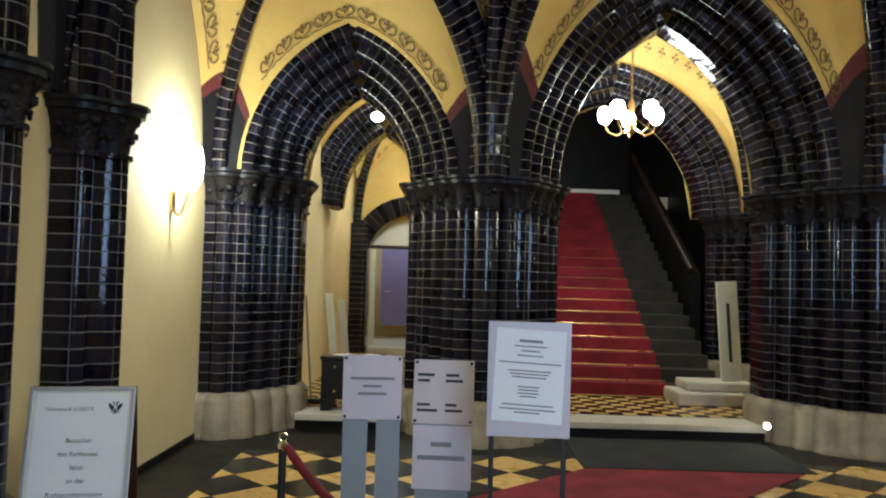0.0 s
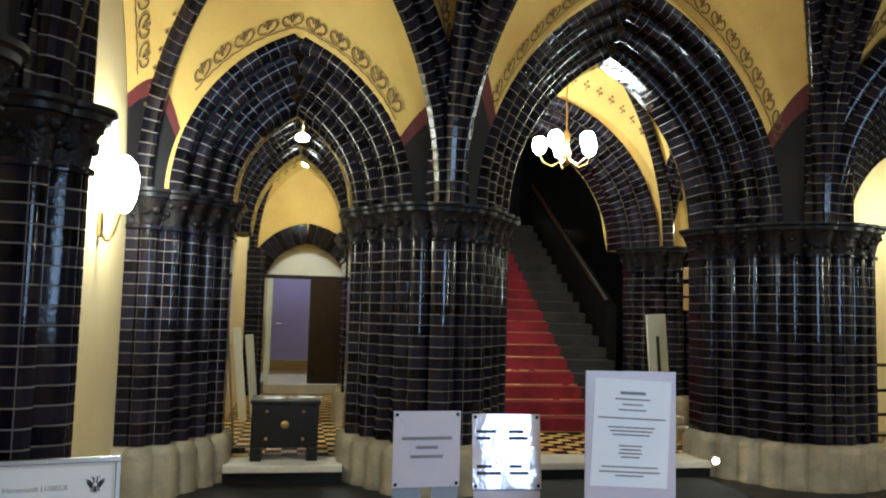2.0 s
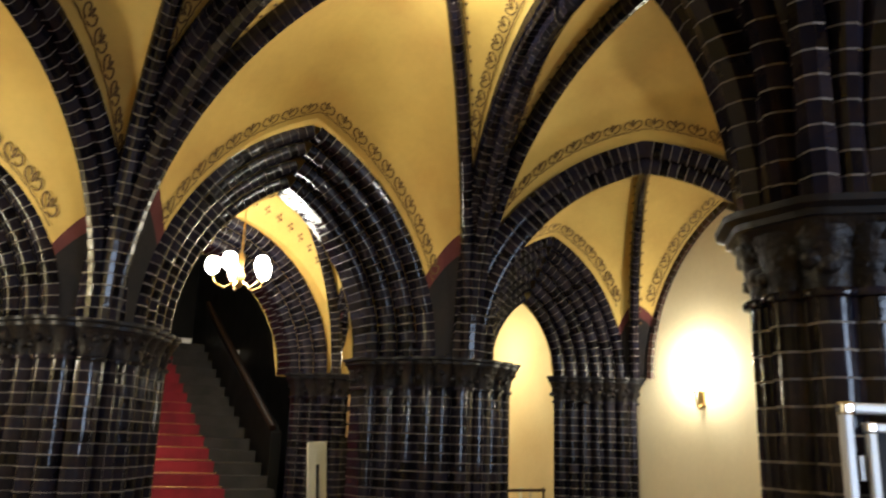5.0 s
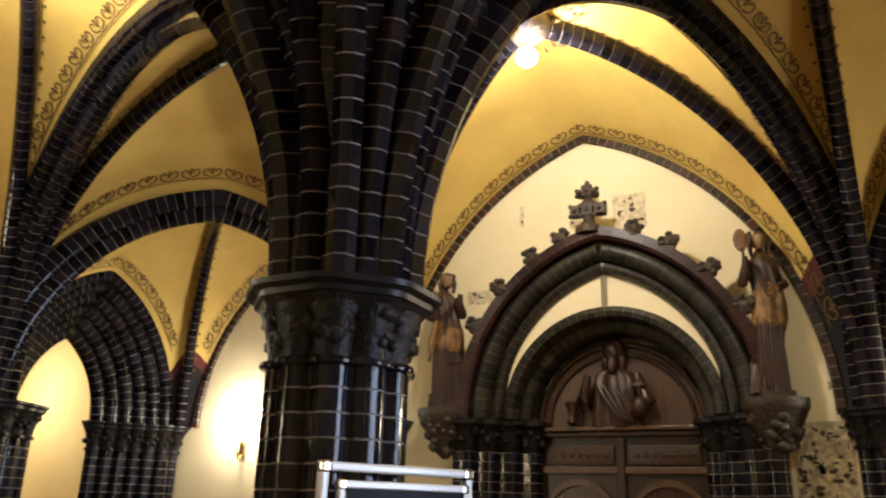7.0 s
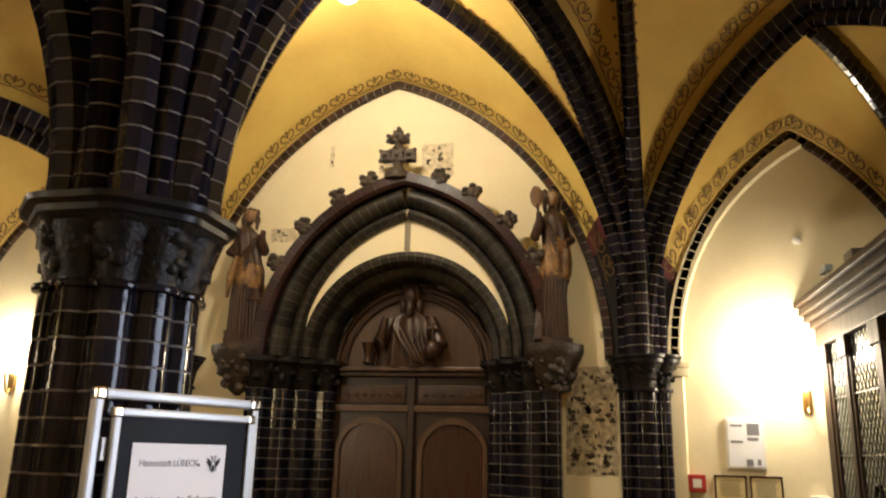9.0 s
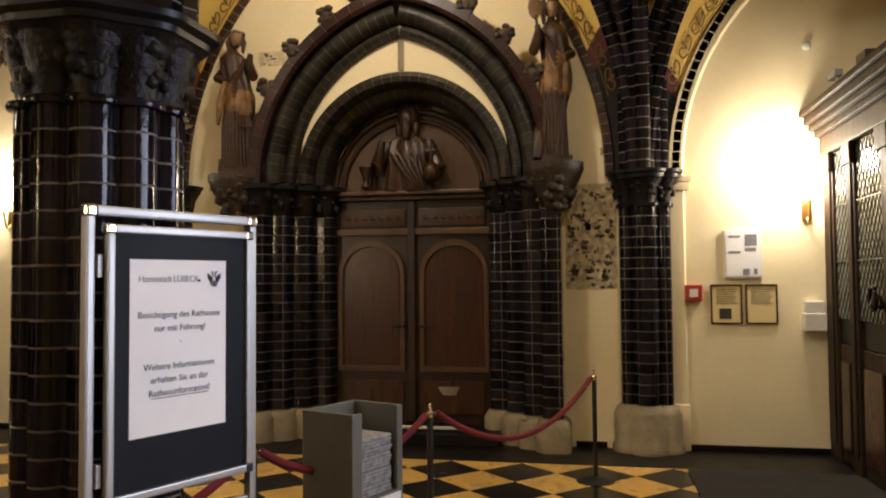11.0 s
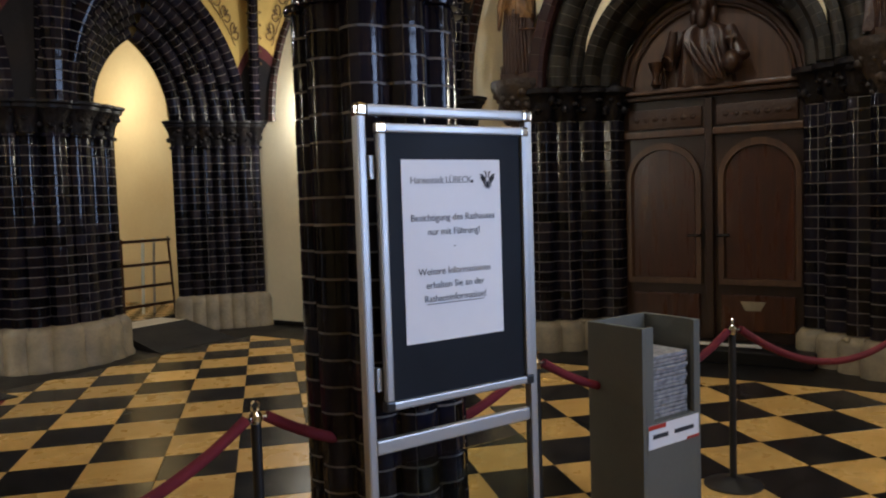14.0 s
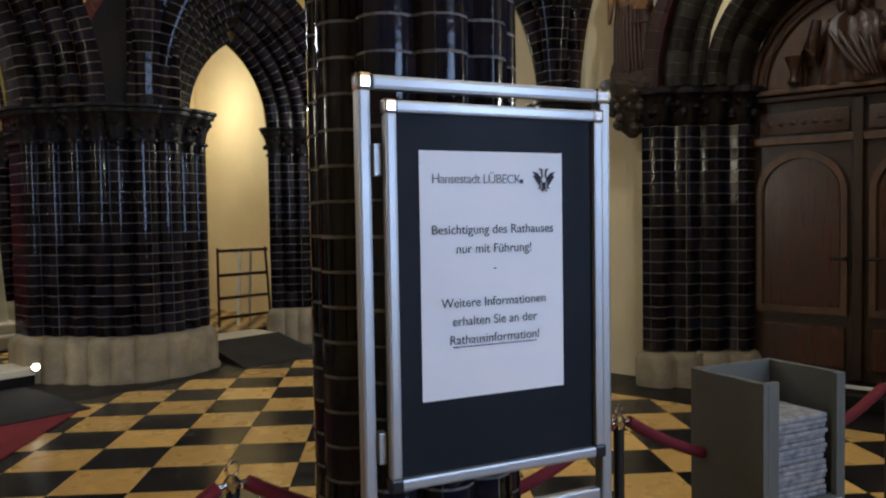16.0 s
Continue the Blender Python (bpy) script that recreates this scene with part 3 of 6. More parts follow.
def three(w, d):
    """Outlines of a cross arch: a nose between two stepped cheeks."""
    return [[(0.0, w / 2), (-d * 0.42, w / 2), (-d * 0.55, w / 2 - 0.03), (-d * 0.55, w * 0.2)],
            [(-d * 0.5, w * 0.2), (-d * 0.85, w * 0.2), (-d, w * 0.08), (-d, -w * 0.08), (-d * 0.85, -w * 0.2), (-d * 0.5, -w * 0.2)],
            [(-d * 0.55, -w * 0.2), (-d * 0.55, -w / 2 + 0.03), (-d * 0.42, -w / 2), (0.0, -w / 2)]]


def from_node(n, to, k=0.16):
    v = Vector((to[0] - n[0], to[1] - n[1]))
    v.normalize()
    return (n[0] + v.x * k, n[1] + v.y * k, SPRING)


def cross_arch(a, b, rise, single, w=0.34, d=0.34, label="cross arch of black glazed brick spanning the vault"):
    mid = ((a[0] + b[0]) / 2, (a[1] + b[1]) / 2)
    ob = root("cross_arch", label, "arch", "vault cross arches", "structure")
    arcs = []
    for n in (a, b):
        k = 0.03 if n == O else -0.14
        arc = arc_of(from_node(n, mid, k), mid, rise)
        arcs.append(arc)
        arc_bricks(ob, arc, three(w, d), single=single)
    return arcs


def rib(a, boss, single, rise, w=0.15, d=0.17, base=SPRING):
    ob = root("vault_rib", "slender vault rib of black glazed brick", "rib", "vault ribs", "structure")
    k = 0.16 if a == O else 0.02
    st = from_node(a, boss, k)
    arc = arc_of((st[0], st[1], base), boss, rise - (base - SPRING))
    arc_bricks(ob, arc, [roll(w, d)], single=single)
    return arc


def walk_arcs(arc_a, arc_b, n, cut_a=None):
    """Points from the foot of one arc over its top and down the other."""
    return [arc_point(arc_a, arc_a[3] * k / n) for k in range(n + 1)] + [arc_point(arc_b, arc_b[3] * k / n) for k in range(n - 1, -1, -1)]


SCROLLS = []


def web(edge, ribs, rows=8, bulge=0.11, scroll=True, dots=True, red=True):
    """A vault web between an edge arch and two ribs that meet at a boss."""
    bm = bmesh.new()
    n = len(edge)
    grid = []
    for j in range(rows + 1):
        s = j / rows
        row = []
        for p, q in zip(edge, ribs):
            v = p.lerp(q, s)
            v.z += bulge * math.sin(math.pi * s) * (p - q).length
            row.append(bm.verts.new(v))
        grid.append(row)
    for j in range(rows):
        for i in range(n - 1):
            f = bm.faces.new((grid[j][i], grid[j][i + 1], grid[j + 1][i + 1], grid[j + 1][i]))
            f.smooth = True
            low = min(i, n - 2 - i) / (n - 1)
            if red and low < 0.15:
                f.material_index = 2 if low < 0.125 else 1
    ob = tagged(link("ceiling", bm, [YELLOW, RED_PAINT, FILLING]), "ochre-yellow painted vault web with a scrolled border", "ceiling", kind="structure")
    if scroll:
        at_wall = min(p.x for p in edge) > EAST - 0.5 or min(p.y for p in edge) > 9.4 or max(p.x for p in edge) < WEST + 0.6 or max(p.y for p in edge) < SOUTH + 0.6
        SCROLLS.append((edge, ribs, bulge, 0.165 if at_wall else 0.285))
    if dots:
        SCROLLS.append((ribs, edge, bulge, None))
    return ob


BOSS_Z = 6.05


def bay(nodes, boss, edges, single, scroll=True):
    """A three-rayed vault: nodes a, b, c; edges are the arcs on ab, bc, ca (pairs of arcs)."""
    arcs = [rib(n, boss, single, BOSS_Z - SPRING) for n in nodes]
    for k in range(3):
        a, b = arcs[k], arcs[(k + 1) % 3]
        e0, e1 = edges[k]
        web(walk_arcs(e0, e1, 20), walk_arcs(a, b, 20), rows=12, scroll=scroll)


def wall_arcs(a, b, rise, base=SPRING):
    mid = ((a[0] + b[0]) / 2, (a[1] + b[1]) / 2)
    return arc_of((*a, base), mid, rise), arc_of((*b, base), mid, rise)


MAIN_RISE = 2.95
C_OM = cross_arch(O, NODE_M, MAIN_RISE, True)
C_OR = cross_arch(O, NODE_R, MAIN_RISE, True)
C_OP1 = cross_arch(O, NODE_P1, 3.26, True, 0.30, 0.22)
C_OP0 = cross_arch(O, NODE_P0, 3.05, True, 0.32, 0.28)
C_OS1 = cross_arch(O, NODE_S1, MAIN_RISE, True)
C_OS0 = cross_arch(O, NODE_S0, MAIN_RISE, False)
C_OW0 = cross_arch(O, NODE_W0, MAIN_RISE, False)
C_OW1 = cross_arch(O, NODE_W1, MAIN_RISE, True)
C_RP1 = cross_arch(NODE_R, NODE_P1, 2.52, True, 0.30, 0.34)
C_MW1 = cross_arch(NODE_M, NODE_W1, 2.52, True, 0.30, 0.34)
C_P0S1 = cross_arch(NODE_P0, NODE_S1, 2.95, True, 0.28, 0.26)
C_W0S0 = cross_arch(NODE_W0, NODE_S0, 2.52, False, 0.30, 0.34)
W_MR = wall_arcs((2.36, 9.96), (5.64, 9.96), 2.52)
W_PP = wall_arcs((8.91, 2.03), (8.91, 6.70), 3.20)
W_SS = wall_arcs((2.4, -1.33), (5.6, -1.33), 2.5)
W_WW = wall_arcs((-0.84, 1.98), (-0.84, 6.55), 3.14)


def centre(o, a, b, f=0.57):
    return (o[0] + ((a[0] + b[0]) / 2 - o[0]) * f, o[1] + ((a[1] + b[1]) / 2 - o[1]) * f)


def rev(pair):
    return pair[1], pair[0]


BOSSES = []
for nodes, edges, single in (
        ((O, NODE_M, NODE_R), (C_OM, W_MR, rev(C_OR)), True),
        ((O, NODE_R, NODE_P1), (C_OR, C_RP1, rev(C_OP1)), True),
        ((O, NODE_P1, NODE_P0), (C_OP1, rev(W_PP), rev(C_OP0)), True),
        ((O, NODE_P0, NODE_S1), (C_OP0, C_P0S1, rev(C_OS1)), True),
        ((O, NODE_S1, NODE_S0), (C_OS1, rev(W_SS), rev(C_OS0)), False),
        ((O, NODE_S0, NODE_W0), (C_OS0, rev(C_W0S0), rev(C_OW0)), False),
        ((O, NODE_W0, NODE_W1), (C_OW0, W_WW, rev(C_OW1)), False),
        ((O, NODE_W1, NODE_M), (C_OW1, rev(C_MW1), rev(C_OM)), False)):
    boss = centre(*nodes)
    BOSSES.append(boss)
    bay(nodes, boss, edges, single)


def corner_bay(a, b, cross, corner, wall_a, wall_b, single, rise=2.30):
    """A corner cell: node a, node b, their cross arch, the corner, and the wall arcs corner-a and corner-b."""
    mid = ((a[0] + b[0]) / 2, (a[1] + b[1]) / 2)
    ob = root("vault_rib", "short vault rib of black glazed brick rising from the corner", "rib", "vault ribs", "structure")
    arc = arc_of((*corner, SPRING), mid, rise)
    arc_bricks(ob, arc, [roll(0.13, 0.15)], single=single)
    for node_arc, (wc, wn) in ((cross[0], wall_a), (cross[1], wall_b)):
        web(walk_arcs(wc, wn, 20), walk_arcs(arc, node_arc, 20), rows=12)


corner_bay(NODE_R, NODE_P1, C_RP1, (8.84, 9.9), rev(wall_arcs((6.15, 9.97), (8.76, 9.97), 1.78)), wall_arcs((8.92, 9.7), (8.92, 7.05), 2.15), True)
corner_bay(NODE_M, NODE_W1, C_MW1, (-0.76, 9.9), wall_arcs((-0.56, 9.97), (1.65, 9.97), 1.57), wall_arcs((-0.84, 9.7), (-0.84, 7.05), 2.15), False)
corner_bay(NODE_P0, NODE_S1, C_P0S1, (8.84, -1.25), wall_arcs((8.92, -1.1), (8.92, 1.45), 2.33), wall_arcs((8.6, -1.33), (6.2, -1.33), 1.9), False, 2.70)
corner_bay(NODE_W0, NODE_S0, C_W0S0, (-0.76, -1.25), wall_arcs((-0.84, -1.1), (-0.84, 1.45), 2.15), wall_arcs((-0.6, -1.33), (1.7, -1.33), 1.9), False)

# thin brick edging where the webs meet the plaster walls
for arcs in (W_PP, wall_arcs((8.92, -1.1), (8.92, 1.45), 2.33), wall_arcs((8.92, 9.7), (8.92, 7.05), 2.15)):
    ob = root("wall_rib", "thin brick edging rib along the plaster wall", "rib", "wall ribs", "structure")
    for arc in arcs:
        arc_bricks(ob, arc, [[(0.01, 0.04), (-0.06, 0.04), (-0.075, 0.0), (-0.06, -0.04), (0.01, -0.04)]], single=False, material=BRICK_BROWN)

# wall piers east and west
for (nx, ny), sgn, single in ((NODE_P0, -1, True), (NODE_P1, -1, True), ((-0.72, 7.0), 1.5, True), (NODE_W0, 1, False), ((-0.8, 5.95), 1, True)):
    p = root("brick_pier", "slim wall pier of black glazed brick with three shafts", "pier", "glazed brick piers", "structure")
    wall = EAST if sgn < 0 else WEST
    base = [(wall, -0.245), (wall + sgn * 0.09, -0.245)] + [(wall + sgn * (0.09 + 0.07 * math.sin(radians(a))), -0.175 - 0.07 * math.cos(radians(a))) for a in range(0, 136, 27)]
    base += [(wall + sgn * (0.14 + 0.115 * math.sin(radians(a))), 0.0 - 0.115 * math.cos(radians(a))) for a in range(20, 161, 20)]
    base += [(wall + sgn * (0.09 + 0.07 * math.sin(radians(a))), 0.175 - 0.07 * math.cos(radians(a))) for a in range(45, 181, 27)]
    base += [(wall + sgn * 0.09, 0.245), (wall, 0.245)]
    line = chain([[(x, ny + y) for x, y in base]])
    if sgn < 0:
        line = line[::-1]
    pier_bricks(p, line, PLINTH, CAP_LOW, single=single, pitch=0.17)
    plinth_set(p, line)
    cap_set(p, line, int(10 * ny), 34)
    pier_bricks(p, line[2:-2], SPRING, 3.6, single=False, pitch=0.2)


# painted scrolls and dots on the webs
def paint(edge, other, bulge, kind, pile):
    total = [0.0]
    for a, b in zip(edge, edge[1:]):
        total.append(total[-1] + (b - a).length)

    def at(s, d):
        i = max(k for k in range(len(total) - 1) if total[k] <= s + 1e-9)
        f = min(1.0, (s - total[i]) / max(1e-6, total[i + 1] - total[i]))
        p, q = edge[i].lerp(edge[i + 1], f), other[i].lerp(other[i + 1], f)
        w = (q - p).length
        if w < 0.12:
            return None
        f = min(0.9, d / w)
        v = p.lerp(q, f)
        v.z += bulge * math.sin(math.pi * f) * w
        return v

    def stroke(pts, width):
        vs = [at(s, d) for s, d in pts]
        if any(v is None for v in vs):
            return
        k = len(pile.v)
        for i, v in enumerate(vs):
            t = (vs[min(i + 1, len(vs) - 1)] - vs[max(i - 1, 0)])
            a, b = at(pts[i][0], pts[i][1] + 0.02), at(pts[i][0] + 0.02, pts[i][1])
            if a is None or b is None:
                return
            nrm = (a - v).cross(b - v)
            if nrm.length < 1e-9:
                return
            nrm.normalize()
            if nrm.dot(Vector((O[0], O[1], 3.0)) - v) < 0:
                nrm.negate()
            side = t.cross(nrm)
            if side.length < 1e-9:
                return
            side.normalize()
            lift = nrm * 0.022
            pile.v += [tuple(v + side * width / 2 + lift), tuple(v - side * width / 2 + lift)]
        for i in range(len(vs) - 1):
            pile.f.append((k + 2 * i, k + 2 * i + 1, k + 2 * i + 3, k + 2 * i + 2))

    if kind and kind < 0:
        s, c = 0.7, -kind
        while s < total[-1] - 0.7:
            for du, dv in ((0.0, 0.035), (0.034, -0.012), (-0.034, -0.012)):
                stroke([(s + du, c + dv - 0.016), (s + du, c + dv + 0.016)], 0.032)
            stroke([(s, c - 0.07), (s, c)], 0.012)
            s += 0.21
    elif kind:
        pitch, s = 0.245, 0.9
        while s < total[-1] - 0.95:
            for flip in (1, -1):
                c, m = kind, s + 0.12
                curl = [(m + flip * 0.012, c - 0.058), (m + flip * 0.055, c - 0.050)]
                for k in range(9):
                    a = radians(-70 + 255 * k / 8)
                    r = 0.045 - 0.019 * k / 8
                    curl.append((m + flip * (0.058 + r * math.cos(a)), c + r * math.sin(a)))
                stroke(curl, 0.017)
                stroke([(m + flip * 0.004, c - 0.03), (m + flip * 0.012, c + 0.015), (m + flip * 0.004, c + 0.05)], 0.015)
            low = kind - 0.075
            stroke([(s, low), (s + 0.06, low - 0.008), (s + 0.12, low), (s + 0.18, low - 0.008), (s + 0.245, low)], 0.012)
            s += pitch
    else:
        s = 0.8
        while s < total[-1] - 0.8:
            stroke([(s, 0.10), (s, 0.135)], 0.022)
            stroke([(s - 0.02, 0.118), (s + 0.02, 0.118)], 0.014)
            s += 0.17


# ---- floor ----
SIDE = 0.465
H = SIDE / math.sqrt(2)
bm = boxed(WEST - 0.4, EAST + 0.8, SOUTH - 0.4, 11.0, -0.3, -0.012)
floor = tagged(link("floor", bm, GROUT), "polished ochre and black tiled floor laid on the diagonal", "floor", kind="structure")
BX0, BX1, BY0, BY1 = WEST + 0.62, EAST - 0.78, SOUTH + 0.5, 9.42


def clip_poly(poly, keep):
    for ax, lim, sgn in keep:
        out = []
        for a, b in zip(poly, poly[1:] + poly[:1]):
            da, db = sgn * (a[ax] - lim), sgn * (b[ax] - lim)
            if da >= 0:
                out.append(a)
            if da * db < 0:
                f = da / (da - db)
                out.append((a[0] + (b[0] - a[0]) * f, a[1] + (b[1] - a[1]) * f))
        poly = out
        if not poly:
            break
    return poly


tile_full = {}
TILES = []
piles = {0: Pile(), 1: Pile()}
g = 0.003
for i in range(-40, 41):
    for j in range(-40, 41):
        cx, cy = 4.855 + H * (i + j + 1), 8.80 + H * (j - i)
        if not (BX0 - H < cx < BX1 + H and BY0 - H < cy < BY1 + H):
            continue
        light = (i + j) % 2
        corners = [(cx - H + g, cy), (cx, cy - H + g), (cx + H - g, cy), (cx, cy + H - g)]
        cut = clip_poly(corners, ((0, BX0, 1), (0, BX1, -1), (1, BY0, 1), (1, BY1, -1)))
        if len(cut) < 3:
            continue
        whole = len(cut) == 4 and all((Vector(a) - Vector(b)).length < 1e-6 for a, b in zip(cut, corners))
        if whole and 2.6 < cx and cy > 0.6:
            TILES.append((cx, cy, light))
        else:
            pl = piles[light]
            k = len(pl.v)
            pl.v += [(*p, 0.0) for p in cut] + [(*p, -0.012) for p in cut]
            n = len(cut)
            pl.f.append(tuple(range(k, k + n)))
            pl.f += [(k + a, k + n + a, k + n + (a + 1) % n, k + (a + 1) % n) for a in range(n)]
for light, pl in piles.items():
    pl.link("edge_tiles", TILE_LIGHT if light else TILE_DARK, floor)
bm = bmesh.new()
for x0, x1, y0, y1 in ((WEST, EAST, BY1 + 0.004, 11.0), (WEST, EAST, SOUTH, BY0 - 0.004), (WEST, BX0 - 0.004, BY0, BY1), (BX1 + 0.004, EAST, BY0, BY1)):
    box(bm, x0, x1, y0, y1, -0.012, 0.0)
part("slate_border", bm, SLATE_AND_GLOOM, floor, "dark slate border along the walls")

# skirting along the plaster walls
for name, x0, x1, y0, y1 in (("baseboard", EAST - 0.02, EAST, SOUTH, 1.35), ("baseboard", EAST - 0.02, EAST, 7.25, 9.85), ("baseboard", WEST, WEST + 0.02, SOUTH, 9.85), ("baseboard", EAST - 0.02, EAST, 2.12, 2.42)):
    tagged(link(name, boxed(x0, x1, y0, y1, 0, 0.06, 0.004), SLATE_AND_GLOOM), "low black skirting at the wall's foot", "skirting", kind="structure")

# raised floor behind the arcade, with its stone lip
step = root("entrance_step", "pale stone step up to the raised floor behind the arches", "step", kind="structure")
for x0, x1 in ((0.03, 1.17), (2.89, 5.11), (6.78, 8.0)):
    part("tread", boxed(x0, x1, 10.44, 10.95, 0.10, 0.17, 0.012), STEP_STONE, step, "pale stone tread with a rounded edge")
    part("riser", boxed(x0, x1, 10.48, 10.95, 0.0, 0.10), SLATE_AND_GLOOM, step, "dark riser under the tread")
slab("floor_raised", WEST - 0.3, EAST + 0.5, 10.95, 22.0, -0.2, 0.165, GROUT, "raised floor of the passage and stair hall", "floor")
rf = root("passage_floor", "small ochre and black chequered tiles on the raised floor", "floor", kind="structure")
pl = {0: Pile(), 1: Pile()}
s = 0.165
for i in range(-4, 60):
    for j in range(0, 50):
        x, y = WEST + 0.1 + (i + 0.5) * s, 10.97 + (j + 0.5) * s * 1.0
        if x > EAST or (y > 12.5 and 1.75 < x < 6.4) or y > 17.1 and x > 2:
            continue
        q = pl[(i + j) % 2]
        k = len(q.v)
        q.v += [(x - s / 2 + 0.002, y - s / 2 + 0.002, 0.17), (x + s / 2 - 0.002, y - s / 2 + 0.002, 0.17), (x + s / 2 - 0.002, y + s / 2 - 0.002, 0.17), (x - s / 2 + 0.002, y + s / 2 - 0.002, 0.17)]
        q.f.append((k, k + 1, k + 2, k + 3))
for c, q in pl.items():
    q.link("tiles", TILE_LIGHT if c else TILE_DARK, rf)

# red carpet before the stairs and grey mats
bm = bmesh.new()
quad = ((2.93, 9.02), (4.86, 9.0), (1.76, 5.90), (-0.17, 5.92))
lo = [bm.verts.new((x, y, 0.0005)) for x, y in quad]
hi = [bm.verts.new((x, y, 0.010)) for x, y in quad]
bm.faces.new(lo)
bm.faces.new(hi)
for k in range(4):
    bm.faces.new((lo[k], lo[(k + 1) % 4], hi[(k + 1) % 4], hi[k]))
tagged(link("carpet_runner", bm, CARPET), "flat dark red carpet laid on the tiled floor", "carpet")
tagged(link("door_mat", boxed(2.9, 5.0, 9.04, 10.40, 0.0, 0.012, 0.004), GREY_MAT), "dark grey mat in front of the stair step", "mat", "grey mats")
bm = bmesh.new()
vs = [bm.verts.new(p) for p in ((6.85, 9.50, 0.004), (7.95, 9.55, 0.004), (8.0, 10.45, 0.17), (6.97, 10.45, 0.17), (6.85, 9.50, 0.0), (7.95, 9.55, 0.0), (8.0, 10.45, 0.0), (6.97, 10.45, 0.0))]
for f in ((0, 1, 2, 3), (4, 7, 6, 5), (0, 4, 5, 1), (1, 5, 6, 2), (2, 6, 7, 3), (3, 7, 4, 0)):
    bm.faces.new([vs[k] for k in f])
tagged(link("access_ramp", bm, GREY_MAT), "low dark grey ramp up to the side arch", "ramp")
tagged(link("door_mat", boxed(6.0, 8.1, -0.35, 1.45, 0.0, 0.012, 0.004), GREY_MAT), "wide dark grey mat before the wooden porch", "mat", "grey mats")

# ---- stair hall ----
stairs = root("staircase", "broad stone stairs with a red runner climbing away", "stairs", kind="structure")
N_STEP, RISE, TREAD = 19, 0.175, 0.295
for k in range(N_STEP):
    y0, z1 = 12.42 + k * TREAD, 0.17 + (k + 1) * RISE
    part("step", boxed(2.35, 5.34, y0, y0 + TREAD + 0.02, 0.10 + k * RISE, z1, 0.01), DARK_CARPET, stairs)
    bm = bmesh.new()
    box(bm, 2.75, 4.60, y0 - 0.012, y0 + TREAD - 0.012, z1, z1 + 0.012)
    box(bm, 2.75, 4.60, y0 - 0.014, y0 - 0.002, z1 - RISE + 0.012, z1)
    part("runner", bm, CARPET, stairs, "red carpet runner")
    bm = bmesh.new()
    tube(bm, [(2.7, y0 - 0.02, z1 - RISE + 0.02), (4.65, y0 - 0.02, z1 - RISE + 0.02)], 0.008, 6)
    part("stair_rod", bm, BRASS, stairs, "brass stair rod")
YT, ZT = 12.42 + N_STEP * TREAD, 0.17 + N_STEP * RISE
slab("floor_landing", 1.6, 6.4, YT, 21.5, ZT - 0.25, ZT, STEP_STONE, "pale landing at the top of the stairs", "floor")
tagged(link("trim", boxed(2.35, 5.15, YT - 0.03, YT + 0.05, ZT, ZT + 0.12, 0.006), WHITE), "pale stone edge of the landing", "trim", kind="structure")

balustrade = root("balustrade", "dark stone balustrade wall beside the stairs", "balustrade", kind="structure")
bm = bmesh.new()
vs = []
for x in (5.38, 5.55):
    vs.append([bm.verts.new((x, y, z)) for y, z in ((14.02, 0.17), (YT, 0.17), (YT, ZT + 0.75), (14.02, 1.85))])
bm.faces.new(vs[0])
bm.faces.new(vs[1])
for k in range(4):
    bm.faces.new((vs[0][k], vs[0][(k + 1) % 4], vs[1][(k + 1) % 4], vs[1][k]))
part("wall_body", bm, SLATE_AND_GLOOM, balustrade)
bm = bmesh.new()
tube(bm, [(5.40, 14.02, 1.92), (5.40, YT, ZT + 0.86)], 0.05, 8)
part("handrail", bm, OAK, balustrade, "dark wooden handrail")
plinth = root("stair_plinth", "stepped pale stone plinth at the foot of the stairs", "plinth", kind="structure")
part("lower_block", boxed(4.55, 5.62, 11.75, 12.42, 0.17, 0.34, 0.03), STEP_STONE, plinth)
part("middle_block", boxed(4.70, 5.55, 11.85, 12.42, 0.345, 0.46, 0.03), STEP_STONE, plinth)
panel = root("leaning_board", "tall narrow pale board leaning on the stair plinth", "board", at=(5.30, 12.0, 0.46))
bm = boxed(-0.13, 0.13, -0.02, 0.02, 0, 1.28, 0.006)
bmesh.ops.rotate(bm, verts=bm.verts, cent=(0, 0, 0), matrix=Matrix.Rotation(radians(-4), 3, "Y"))
part("panel", bm, PALE_WALL, panel)
bm = boxed(-0.02, 0.02, -0.026, -0.02, 0.25, 1.0)
bmesh.ops.rotate(bm, verts=bm.verts, cent=(0, 0, 0), matrix=Matrix.Rotation(radians(-4), 3, "Y"))
part("slot", bm, INK, panel, "dark narrow slot")

# piers and arches behind
LINE_R2 = chain([right_jamb(5.36, [[(r * 0.9, 3.05 + y) for r, y in line] for line in ORD_BIG[1:]]), half_circle(6.0, 13.05, 0.12), half_circle(6.3, 13.05, 0.12), [(6.70, 13.1), (6.70, 14.0)]])
LINE_M2 = [(8.0 - x, y) for x, y in reversed(LINE_R2)]
for line in (LINE_R2, LINE_M2):
    p = root("brick_pier", "dim pier of dark glazed brick behind the arcade", "pier", "glazed brick piers", "structure")
    pier_bricks(p, line, 0.6, CAP_LOW, single=False)
    plinth_set(p, line, 0.6)
    cap_set(p, line, 3, 40)
ORD_BACK = [[(r, y + 3.05) for r, y in line] for line in ORD_BIG[1:]]
SOFFIT = [[(0.134, 14.0), (0.134, 13.82)], [(0.134, 13.81), (0.134, 13.63)]]


